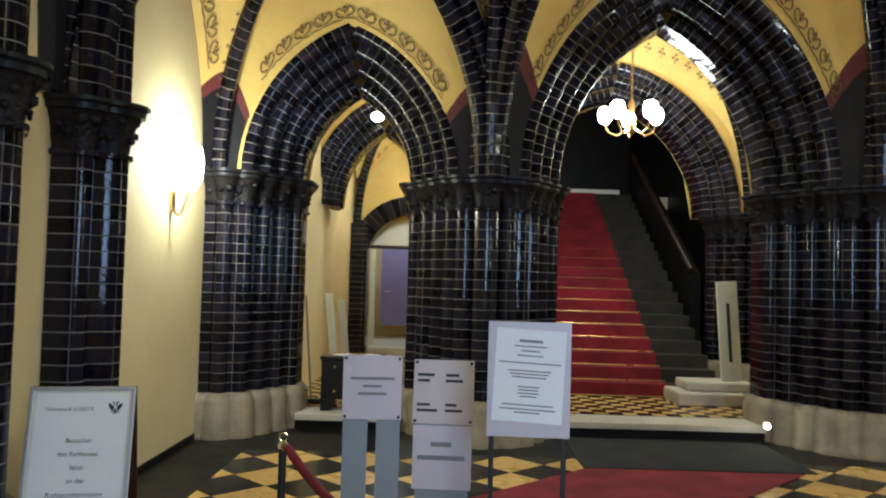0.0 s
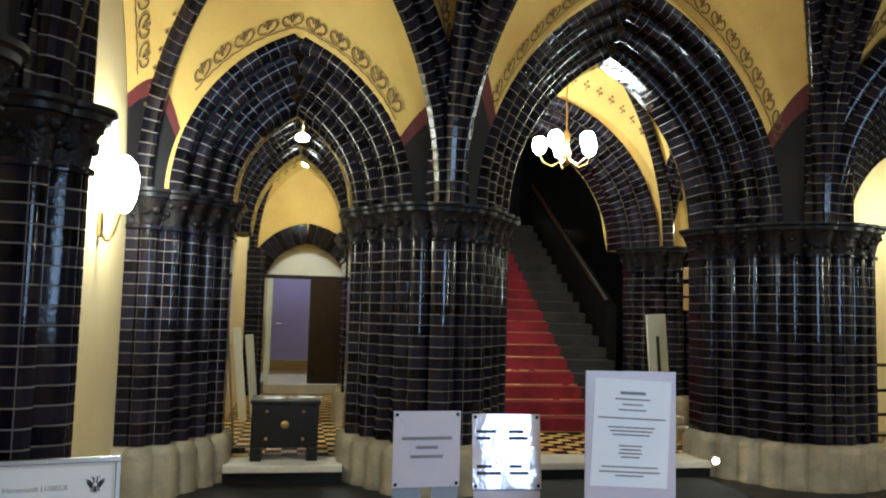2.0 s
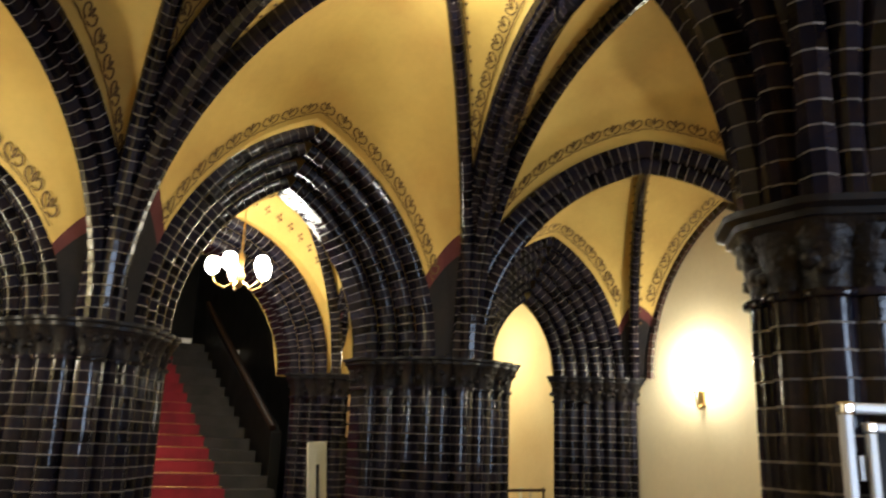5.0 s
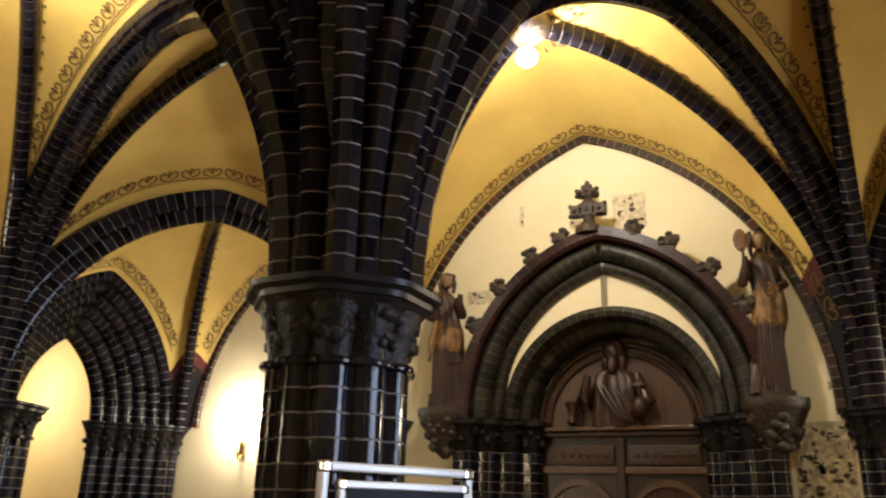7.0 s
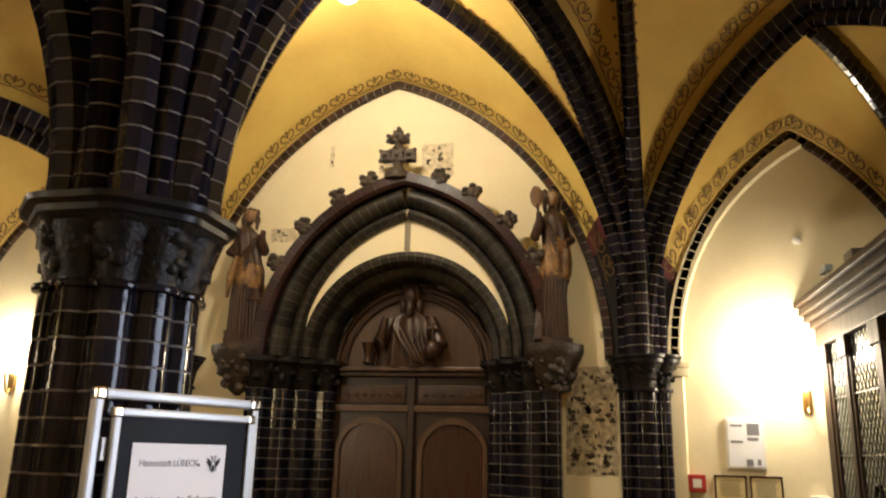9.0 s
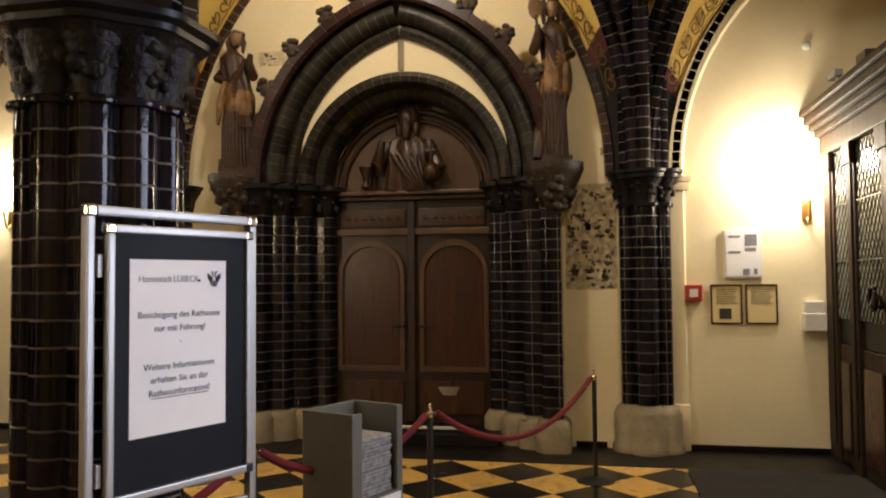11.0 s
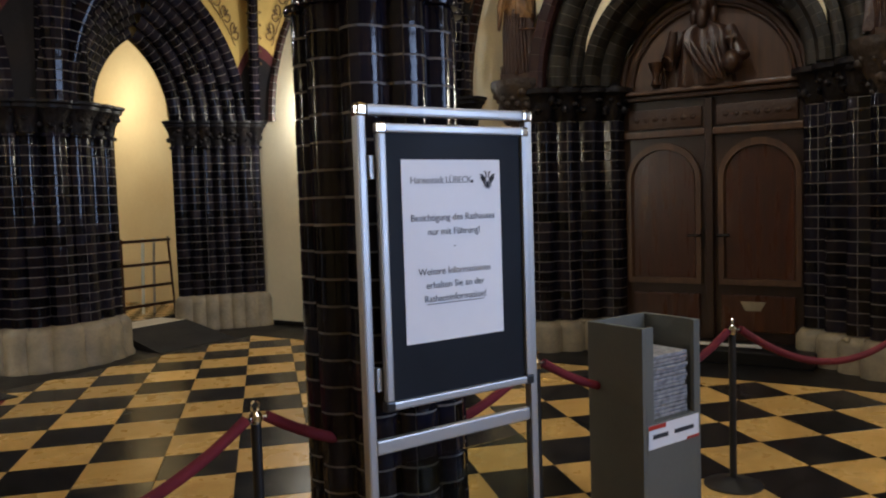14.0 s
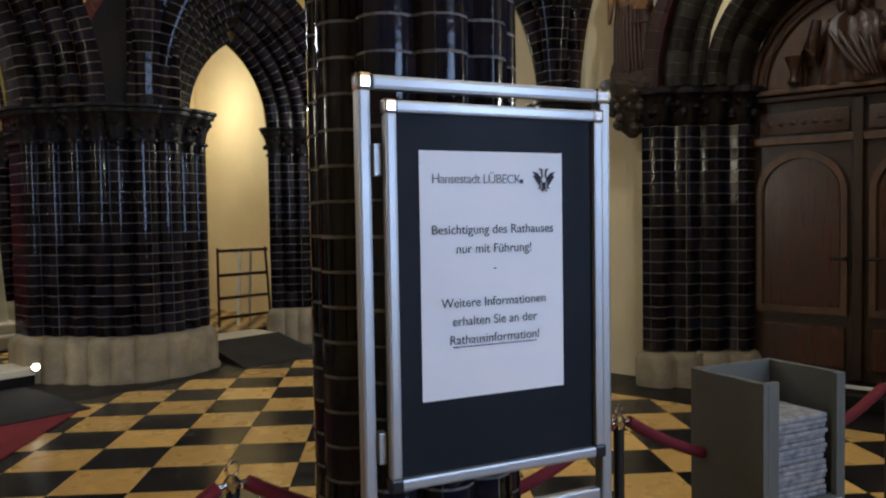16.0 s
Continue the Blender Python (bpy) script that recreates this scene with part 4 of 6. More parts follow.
def rear_radius(hw, rise):
    return (rise * rise + hw * hw) / (2 * hw)


for cx, hw, rise, outl in ((4.0, 1.24, 1.60, ORD_BACK), (0.65, 0.50, 0.98, ORD_BACK)):
    rin = rear_radius(hw, rise)
    arch = root("pointed_arch", "brick arch further back in the vaulted hall", "arch", "rear arches", "structure")
    for sgn in (1, -1):
        arc = (Vector((cx - sgn * (rin - hw), 0, SPRING)), Vector((sgn, 0, 0)), rin, math.radians(60))
        for line in outl + SOFFIT:
            arc_bricks(arch, arc, [line], single=False, end=math.acos((rin - hw) / (rin + line[0][0])), flip=sgn)
bm = bmesh.new()
for cx, hw, rise, grow, x0, x1 in ((0.65, 0.50, 0.98, 0.51, WEST, 1.9), (4.0, 1.24, 1.60, 0.51, 1.9, 6.2)):
    rin = rear_radius(hw, rise)
    wall_over(bm, cx, hw, grow, x0, x1, 13.03, TOP, rin)
    wall_over(bm, cx, hw, 0.13, x0, x1, 14.0, TOP, rin)
tagged(link("wall_rear", bm, YELLOW), "ochre wall over the rear arches", "wall", kind="structure")


def quad_bay(x0, x1, y0, y1, boss_z, label_single=False, ed=(2.3, 1.6)):
    """A four-part vault over a rectangle."""
    c = [(x0, y0), (x1, y0), (x1, y1), (x0, y1)]
    mid = ((x0 + x1) / 2, (y0 + y1) / 2)
    arcs = [rib(n, mid, False, boss_z - SPRING, 0.14, 0.15) for n in c]
    for k in range(4):
        a, b = c[k], c[(k + 1) % 4]
        e = wall_arcs(a, b, ed[k % len(ed)])
        web(walk_arcs(e[0], e[1], 12), walk_arcs(arcs[k], arcs[(k + 1) % 4], 12), red=True, scroll=False)
        SCROLLS.append((walk_arcs(e[0], e[1], 12), walk_arcs(arcs[k], arcs[(k + 1) % 4], 12), 0.11, -0.24))


cross_arch((5.97, 11.0), (5.97, 13.15), 1.75, False, 0.36, 0.22, "brick arch opening sideways from the stair hall")
quad_bay(2.1, 5.95, 11.02, 13.02, 5.75, ed=(2.75, 2.1, 2.15, 2.1))
quad_bay(-0.5, 1.7, 11.02, 13.02, 4.75, ed=(1.75, 1.6))
quad_bay(-0.15, 1.65, 14.02, 17.15, 4.6, ed=(1.6, 1.9))

border = root("painted_border", "brown painted scroll and dot borders along the vault webs", "ornament", kind="structure")
pile = Pile()
for edge, other, bulge, kind in SCROLLS:
    paint(edge, other, bulge, kind, pile)
pile.link("ornament", SCROLL, border)

# walls of the rear rooms
slab("wall_passage_west", -0.35, -0.2, 11.0, 17.4, 0.165, TOP, CREAM, "cream wall of the passage")
slab("wall_passage_east", 1.75, 1.95, 13.2, 17.4, 0.165, TOP, CREAM, "cream wall between passage and stairs")
slab("wall_passage_mid", 1.75, 1.95, 11.0, 11.6, 0.165, TOP, CREAM, "short cream wall behind the pier")
slab("wall_side_rear", 6.2, EAST + 0.5, 13.7, 13.9, 0.165, TOP, CREAM, "bright cream wall behind the side arch")
slab("wall_side_east", EAST - 0.0, EAST + 0.2, 11.2, 14.0, 0.165, TOP, CREAM, "cream wall of the side passage")
# the unlit stairwell's darkness is put into these two walls' colour
slab("wall_stair_east", 6.15, 6.35, 14.0, 22.0, 0.165, TOP, SLATE_AND_GLOOM, "wall beside the stairs, coloured near-black for the stairwell's gloom")
slab("wall_stair_rear", 1.5, 6.4, 21.5, 21.7, 0.165, TOP, SLATE_AND_GLOOM, "wall behind the landing, coloured near-black for the stairwell's gloom")

# slim brick jambs before the far doorway
for line in ([(-0.2, 16.75), (0.08, 16.75), (0.12, 16.79), (0.12, 17.19)], [(1.60, 17.19), (1.60, 16.79), (1.64, 16.75), (1.75, 16.75)]):
    p = root("brick_pier", "slim dark brick jamb beside the far doorway", "pier", "glazed brick piers", "structure")
    pier_bricks(p, line, 0.165, 2.7, single=False)

# door wall at the end of the passage
bm = bmesh.new()
DX0, DX1, DZ0, DZ1, DA = 0.08, 1.60, 0.34, 2.28, 2.82
n = 16
pts = [(-0.2, 0.165), (-0.2, TOP), (1.75, TOP), (1.75, 0.165)]
arch_pts = [(DX0 + (DX1 - DX0) * k / n, DZ1 + (DA - DZ1) * math.sqrt(max(0, 1 - (2 * k / n - 1) ** 2))) for k in range(n + 1)]
for y in (17.2, 17.45):
    lo = [bm.verts.new((x, y, z)) for x, z in [(DX0, 0.165)] + arch_pts + [(DX1, 0.165)]]
    hi = [bm.verts.new((x, y, TOP)) for x, z in [(DX0, 0.165)] + arch_pts + [(DX1, 0.165)]]
    for i in range(1, len(lo) - 2):
        bm.faces.new((lo[i], lo[i + 1], hi[i + 1], hi[i]))
    for xa, xb in ((-0.2, DX0), (DX1, 1.75)):
        q = [bm.verts.new(p) for p in ((xa, y, 0.165), (xb, y, 0.165), (xb, y, TOP), (xa, y, TOP))]
        bm.faces.new(q)
tagged(link("wall_passage_end", bm, YELLOW), "pale wall with an arched doorway at the passage's end", "wall", kind="structure")
surround = root("door_arch", "brick arch band round the far doorway", "arch", kind="structure")
for sgn in (1, -1):
    cx, hw = (DX0 + DX1) / 2, (DX1 - DX0) / 2
    arc = arc_of((cx + sgn * (hw + 0.02), 17.18, DZ1 - 0.25), (cx, 17.18), DA - DZ1 + 0.35)
    arc_bricks(surround, arc, [[(0.0, -0.02), (0.0, 0.05), (0.34, 0.05)] if sgn < 0 else [(0.34, -0.05), (0.0, -0.05), (0.0, 0.02)]], single=False, pitch=0.13, end=math.acos((arc[2] - hw - 0.02) / (arc[2] + 0.17)))
door = root("door_far", "half-open dark brown double door with a white fanlight", "door", kind="structure")
part("transom", boxed(DX0, DX1, 17.22, 17.30, DZ1 - 0.04, DZ1 + 0.03, 0.008), OAK, door)
part("fanlight", boxed(DX0 + 0.02, DX1 - 0.02, 17.34, 17.36, DZ1 + 0.03, DA + 0.05), WHITE, door, "milky white fanlight")
part("door_leaf", boxed(0.93, 1.56, 17.24, 17.29, 0.34, 2.24, 0.008), OAK, door, "closed dark brown leaf")
part("frame_post", boxed(0.15, 0.25, 17.22, 17.32, 0.17, 2.24, 0.008), PALE_WALL, door, "pale door post")
part("threshold", boxed(0.15, 1.58, 17.0, 17.45, 0.17, 0.34, 0.01), STEP_STONE, door, "pale stone threshold step")
slab("floor_office", -1.5, 3.0, 17.45, 20.6, 0.1, 0.34, STEP_STONE, "pale office floor beyond the door", "floor")
slab("wall_office_rear", -1.5, 3.0, 20.5, 20.6, 0.34, TOP, CREAM, "wall of the office beyond")
slab("wall_office_west", -1.5, -1.4, 17.45, 20.6, 0.34, TOP, CREAM, "side wall of the office beyond")
slab("wall_office_east", 2.9, 3.0, 17.45, 20.6, 0.34, TOP, CREAM, "side wall of the office beyond")
inner = root("office_door", "mauve painted door at the back of the office", "door")
inner.location = (0.66, 19.2, 0.34)
part("door_leaf", boxed(-0.45, 0.42, 0, 0.05, 0.30, 2.15, 0.006), PURPLE, inner)
bm = bmesh.new()
tube(bm, [(-0.36, -0.05, 1.05), (-0.24, -0.05, 1.05)], 0.012, 8)
tube(bm, [(-0.36, 0, 1.05), (-0.36, -0.05, 1.05)], 0.01, 8)
part("handle", bm, CHROME, inner, "chrome lever handle")


# ---- portal ----
PC = 4.17
portal = root("portal", "carved brick portal with a pointed gable arch and round inner arch", "portal", kind="structure")
ORD_P = orders(4, 0.19, 8.62, 9.10, 9.40)
south_jamb = [(y, PC - 0.86 - r) for r, y in right_jamb(0, ORD_P)] + [(8.62, PC - 1.64), (8.94, PC - 1.64)]
north_jamb = [(x, 2 * PC - y) for x, y in reversed(south_jamb)]
for line in (south_jamb, north_jamb):
    pier_bricks(portal, line, 0.32, 2.36, single=True, pitch=0.2)
    band(portal, "plinth", line, [(0.07, 0), (0.07, 0.24), (0.03, 0.30), (-0.05, 0.32)], STONE, "rough worn stone foot", 26, 4, 0.03)
    band(portal, "frieze", line, [(-0.02, 2.36), (0.01, 2.40), (0.03, 2.52), (0.06, 2.62), (0.10, 2.64), (0.10, 2.69), (-0.05, 2.70)], CARVED, "carved frieze of leaves and heads", 42, 9, 0.045)
ARCH_Z = 2.70
for sgn in (1, -1):
    # pointed arch in three orders and a red outer moulding
    arc = arc_of((0, PC + sgn * 1.15, ARCH_Z), (0, PC), 1.50)
    f = -sgn
    for line in ([(0.0, 8.90), (0.0, 8.80), (0.02, 8.755), (0.06, 8.735), (0.10, 8.75), (0.115, 8.79)], [(0.115, 8.78), (0.125, 8.71), (0.16, 8.655), (0.215, 8.63), (0.27, 8.64), (0.31, 8.68), (0.325, 8.72)]):
        arc_bricks(portal, arc, [line], single=True, flip=f, joint=0.007, bed=MORTAR_DARK, material=BRICK_PORTAL, end=math.acos(max(-1, min(1, (arc[2] - 1.15) / (arc[2] + line[0][0])))))
    arc_bricks(portal, arc, [[(0.325, 8.70), (0.325, 8.60), (0.36, 8.57), (0.46, 8.57), (0.47, 8.93)]], single=False, material=BRICK_RED, flip=f, pitch=0.16, joint=0.004, bed=MORTAR_DARK, end=math.acos((arc[2] - 1.15) / (arc[2] + 0.36)))
    # round arch
    rnd_arc = (Vector((0, PC, ARCH_Z)), Vector((0, sgn, 0)), 0.90, math.pi / 2)
    for line in ([(0.0, 9.30), (0.0, 9.04), (0.03, 9.0), (0.10, 8.98)], [(0.10, 9.0), (0.105, 8.87), (0.14, 8.815), (0.19, 8.80), (0.24, 8.82), (0.26, 8.86)]):
        arc_bricks(portal, rnd_arc, [line], single=True, flip=f, joint=0.007, bed=MORTAR_DARK, material=BRICK_PORTAL)
# plaster field between the two arches
bm = bmesh.new()
arc = arc_of((0, PC + 1.15, ARCH_Z), (0, PC), 1.50)
n = 28
lo, hi = [], []
for k in range(n + 1):
    y = PC - 1.15 + 2.3 * k / n
    d = abs(y - PC)
    lo.append(bm.verts.new((8.835, y, ARCH_Z + math.sqrt(max(0, 1.13 ** 2 - d * d)))))
    hi.append(bm.verts.new((8.835, y, ARCH_Z + math.sqrt(max(0, arc[2] ** 2 - (d + arc[2] - 1.15) ** 2)) + 0.03)))
for k in range(n):
    bm.faces.new((lo[k], lo[k + 1], hi[k + 1], hi[k]))
part("plaster_field", bm, PALE_CREAM, portal, "cream plaster field between the arches")
part("plaster_bar", boxed(8.815, 8.832, PC - 0.03, PC + 0.03, 3.86, 4.17), STONE, portal, "small upright bar")


def crocket(bm, c, s, seed):
    r = random.Random(seed)
    ball(bm, c, s * 0.72, 0.9, 1, 1, 1)
    box(bm, c[0] - s * 0.3, c[0] + s * 0.5, c[1] - s * 0.45, c[1] + s * 0.45, c[2] - s * 0.6, c[2] + s * 0.5)
    for k in range(7):
        a = k * math.tau / 7 + r.random()
        ball(bm, (c[0] - s * 0.35 * r.random(), c[1] + s * 0.6 * math.cos(a), c[2] + s * (0.15 + 0.6 * math.sin(a))), s * r.uniform(0.34, 0.48), 1, 1, 0.8, 1)


outer_r = arc[2] + 0.47
for sgn in (1, -1):
    for k, th in enumerate((0.50, 0.74, 0.98, 1.17)):
        a = arc_of((0, PC + sgn * 1.15, ARCH_Z), (0, PC), 1.50)
        p = arc_point(a, th, 0.50)
        bm = bmesh.new()
        crocket(bm, (8.62, p.y, p.z), 0.118, k + 10 * sgn)
        part("crocket", bm, BROWN_STONE, portal, "leafy stone crocket", 60)
bm = bmesh.new()
zt = ARCH_Z + math.sqrt(outer_r ** 2 - (arc[2] - 1.15) ** 2) - 0.02
fy = PC + 0.09
lathe(bm, [(0.15, -0.06), (0.15, 0.01), (0.09, 0.05), (0.06, 0.08), (0.055, 0.26), (0.075, 0.31), (0.045, 0.34), (0.04, 0.50)], 8, (8.64, fy, zt))
for dy, dz, hw, hh in ((-0.135, 0.21, 0.075, 0.08), (0.135, 0.21, 0.075, 0.08), (0.0, 0.21, 0.085, 0.085), (-0.075, 0.41, 0.05, 0.045), (0.075, 0.41, 0.05, 0.045), (0.0, 0.43, 0.05, 0.07)):
    box(bm, 8.57, 8.70, fy + dy - hw * 0.7, fy + dy + hw * 0.7, zt + dz - hh * 0.7, zt + dz + hh * 0.7)
    for p in range(4):
        q = math.pi / 4 + p * math.pi / 2
        ball(bm, (8.60, fy + dy + hw * math.cos(q), zt + dz + hh * math.sin(q)), 0.030, 1, 1, 1, 1)
    ball(bm, (8.56, fy + dy, zt + dz), 0.035, 0.7, 1, 1, 1)
ball(bm, (8.62, fy, zt + 0.52), 0.032, 1, 1, 1.4, 1)
part("finial", bm, BROWN_STONE, portal, "stone cross-flower finial", 60)
for y in (5.95, 2.60):
    bm = bmesh.new()
    lathe(bm, [(0.03, 2.28), (0.12, 2.36), (0.16, 2.46), (0.24, 2.60), (0.29, 2.70), (0.31, 2.74), (0.31, 2.80), (0.1, 2.81)], 10, (8.72, y, 0))
    r = random.Random(int(y * 10))
    for k in range(22):
        a = math.pi / 2 + math.pi * r.random()
        z = r.uniform(2.36, 2.68)
        rad = 0.10 + (z - 2.3) * 0.38
        ball(bm, (8.72 + rad * math.cos(a), y + rad * math.sin(a), z), r.uniform(0.03, 0.06), 1, 1, 1, 1)
    part("corbel", bm, BROWN_STONE, portal, "leaf-carved corbel under a figure", 50)


def figure(name, label, y, height, seed, mirror):
    """A draped standing figure, carved in one piece."""
    bm = bmesh.new()
    rnd = random.Random(seed)
    rows, sides = 30, 40
    rings = []
    prof = [(0.0, 0.190), (0.05, 0.185), (0.2, 0.150), (0.36, 0.150), (0.40, 0.190), (0.52, 0.195), (0.62, 0.165), (0.70, 0.170), (0.78, 0.165), (0.82, 0.12), (0.845, 0.06), (0.87, 0.045)]
    ph = rnd.uniform(0, 6)
    for j in range(rows + 1):
        f = j / rows * 0.87
        for (f0, r0), (f1, r1) in zip(prof, prof[1:]):
            if f0 <= f <= f1:
                r = r0 + (r1 - r0) * (f - f0) / (f1 - f0)
        ring = []
        for k in range(sides):
            a = k * math.tau / sides
            fold = 1 + (0.20 if f < 0.38 else 0.10) * math.cos(9 * a + ph + (0 if f < 0.38 else 7 * f)) * (1 if f < 0.75 else 0.3) + 0.05 * math.sin(4 * a + 9 * f + ph)
            ring.append(bm.verts.new((0.78 * r * fold * math.cos(a), r * fold * math.sin(a) + 0.055 * math.sin(5.2 * f + seed), f * height)))
        rings.append(ring)
    for r0, r1 in zip(rings, rings[1:]):
        for k in range(sides):
            bm.faces.new((r0[k], r0[(k + 1) % sides], r1[(k + 1) % sides], r1[k]))
    bm.faces.new(rings[0])
    bm.faces.new(rings[-1])
    ball(bm, (-0.02, 0.0, 0.925 * height), 0.092, 0.95, 0.85, 1.15, 2)
    for k in range(14):
        a = rnd.uniform(0, math.tau)
        ball(bm, (0.02 + 0.05 * math.cos(a), 0.085 * math.sin(a), (0.94 + 0.03 * rnd.random()) * height), 0.04, 1, 1, 1.2, 1)
    ball(bm, (-0.095, 0, 0.915 * height), 0.02, 1, 0.8, 1.2, 1)
    s = 1 if mirror else -1
    tube(bm, [(0.0, s * 0.15, 0.78 * height), (-0.05, s * 0.24, 0.66 * height), (-0.12, s * 0.20, 0.72 * height), (-0.14, s * 0.22, 0.80 * height)], [0.06, 0.065, 0.05, 0.035], 8)
    tube(bm, [(0.0, -s * 0.15, 0.78 * height), (-0.06, -s * 0.22, 0.64 * height), (-0.15, -s * 0.10, 0.60 * height)], [0.06, 0.065, 0.04], 8)
    if mirror:
        verts = ball(bm, (-0.14, s * 0.25, 0.905 * height), 0.105, 0.16, 0.85, 1.15, 2)
        tube(bm, [(-0.14, s * 0.22, 0.78 * height), (-0.14, s * 0.24, 0.86 * height)], 0.018, 6)
        for k in range(5):
            tube(bm, [(0.05, -0.14 - 0.015 * k, 0.80 * height - 0.03 * k), (0.07, -0.22, 0.55 * height - 0.06 * k)], [0.05, 0.03], 6)
    else:
        tube(bm, [(-0.15, 0.10, 0.60 * height), (-0.17, 0.16, 0.45 * height), (-0.14, 0.2, 0.30 * height)], [0.04, 0.05, 0.02], 6)
        tube(bm, [(-0.17, -0.30, 0.29 * height), (-0.15, 0.05, 0.30 * height)], 0.012, 6)
    for k in range(9):
        y0, y1 = s * (0.15 - 0.015 * k), -s * (0.17 - 0.02 * k)
        tube(bm, [(-0.10, y0, (0.76 - 0.025 * k) * height), (-0.155, (y0 + y1) / 2, (0.64 - 0.03 * k) * height), (-0.12, y1, (0.55 - 0.035 * k) * height)], [0.012, 0.024, 0.012], 6)
    for k in range(8):
        v = -0.13 + 0.037 * k
        u = -0.13 * math.cos(v * 7)
        tube(bm, [(u, v, (0.42 + 0.02 * rnd.random()) * height), (u * 1.1 - 0.01, v + 0.01, 0.3 * height), (u * 1.1, v * 1.1, 0.01 * height)], [0.012, 0.026, 0.03], 6)
    for sy in (-1, 1):
        tube(bm, [(0.0, sy * 0.06, 0.955 * height), (0.0, sy * 0.10, 0.90 * height), (0.0, sy * 0.09, 0.83 * height)], [0.035, 0.04, 0.02], 6)
    box(bm, -0.16, 0.14, -0.19, 0.19, -0.04, 0.012)
    for f in bm.faces:
        c = f.calc_center_median()
        h = c.z / height
        if h > 0.875 and c.x < -0.04 and h < 0.955:
            f.material_index = 2
        elif 0.37 < h < (0.60 if mirror else 0.56) and abs(c.y) < 0.22:
            f.material_index = 1
        elif mirror and h > 0.84 and s * c.y > 0.13:
            f.material_index = 2
    ob = link(name, bm, [STATUE, ROBE, FLESH], None, "", 55)
    ob.location = (8.68, y, 2.85)
    ob.scale = (0.92, 0.80, 1.0)
    ob.rotation_euler = (0, 0, 0.35 if mirror else 0.25)
    return tagged(ob, label, "statue", "portal figures")


figure("statue", "brown carved wooden figure in draped robes on a corbel", 5.95, 1.52, 3, False)
figure("statue", "carved wooden figure with gilded skirt raising a round mirror", 2.60, 1.60, 8, True)

# door leaves and carved lunette
gate = root("portal_door", "closed double door of dark carved oak with arched panels", "door", at=(9.30, PC, 0.12))
for sgn in (-1, 1):
    y0, y1 = sorted((sgn * 0.012, sgn * 0.87))
    leaf = part("door_leaf", boxed(0, 0.06, y0, y1, 0, 2.42, 0.006), OAK, gate)
    ym = sgn * 0.462
    bm = bmesh.new()
    hw, n = 0.31, 14
    outline = [(ym - hw, 0.62)] + [(ym - hw * math.cos(math.pi * k / n), 1.61 + hw * math.sin(math.pi * k / n)) for k in range(n + 1)] + [(ym + hw, 0.62)]
    big = [(ym + (y - ym) * 1.22, 0.56 if z < 0.7 else 1.61 + (z - 1.61) * 1.22) for y, z in outline]
    a = [bm.verts.new((-0.008, y, z)) for y, z in outline]
    b = [bm.verts.new((-0.045, y + (ym - y) * -0.06, z)) for y, z in outline]
    c = [bm.verts.new((-0.045, y, z)) for y, z in big]
    d = [bm.verts.new((0.0, y, z)) for y, z in big]
    for p, q in ((a, b), (b, c), (c, d)):
        for k in range(len(p)):
            bm.faces.new((p[k], p[(k + 1) % len(p)], q[(k + 1) % len(p)], q[k]))
    part("panel_moulding", bm, LUNETTE, leaf, "raised arched moulding")
    bm = bmesh.new()
    f = [bm.verts.new((-0.010, y, z)) for y, z in outline]
    bm.faces.new(f)
    part("arched_panel", bm, OAK_PANEL, leaf, "smooth red-brown arched panel")
    part("lower_panel", boxed(-0.03, 0.0, y0 + 0.09, y1 - 0.09, 0.10, 0.46, 0.012), OAK_PANEL, leaf)
    part("upper_rail", boxed(-0.05, 0.0, y0 + 0.01, y1 - 0.01, 2.04, 2.11, 0.012), LUNETTE, leaf)
    bm = boxed(-0.03, 0.0, y0 + 0.06, y1 - 0.06, 2.13, 2.33, 0.012)
    for k in range(7):
        ball(bm, (-0.03, y0 + 0.14 + k * 0.095, 2.23), 0.035, 0.5, 1, 0.8, 1)
    part("frieze_panel", bm, OAK_CARVED, leaf, "carved upper panel", 50)
    bm = bmesh.new()
    tube(bm, [(-0.03, sgn * 0.09, 1.05), (-0.10, sgn * 0.09, 1.05), (-0.10, sgn * 0.20, 1.05)], 0.014, 8)
    part("door_handle", bm, IRON, leaf, "dark iron lever")
    bm = boxed(-0.012, -0.002, sgn * 0.09 - 0.03, sgn * 0.09 + 0.03, 0.92, 1.12, 0.004)
    part("lock_plate", bm, IRON, leaf)
part("cornice", boxed(-0.09, 0.06, -0.89, 0.89, 2.42, 2.47, 0.015), OAK_CARVED, gate)
part("cornice_lip", boxed(-0.13, 0.06, -0.90, 0.90, 2.474, 2.52, 0.015), LUNETTE, gate)
part("centre_post", boxed(-0.06, -0.002, -0.04, 0.04, 0.02, 2.40, 0.012), OAK, gate)
part("threshold", boxed(-0.55, 0.1, -1.0, 1.0, -0.12, -0.002, 0.01), SLATE_AND_GLOOM, gate, "dark stone threshold")
bm = bmesh.new()
vs = [bm.verts.new(p) for p in ((-0.035, -0.52, 0.40), (-0.035, -0.28, 0.40), (-0.035, -0.33, 0.31), (-0.035, -0.47, 0.31), (-0.020, -0.52, 0.40), (-0.020, -0.28, 0.40), (-0.020, -0.33, 0.31), (-0.020, -0.47, 0.31))]
for f in ((0, 1, 2, 3), (7, 6, 5, 4), (0, 4, 5, 1), (1, 5, 6, 2), (2, 6, 7, 3), (3, 7, 4, 0)):
    bm.faces.new([vs[k] for k in f])
part("kick_plate", bm, STONE, gate, "pale trapezoid plate")
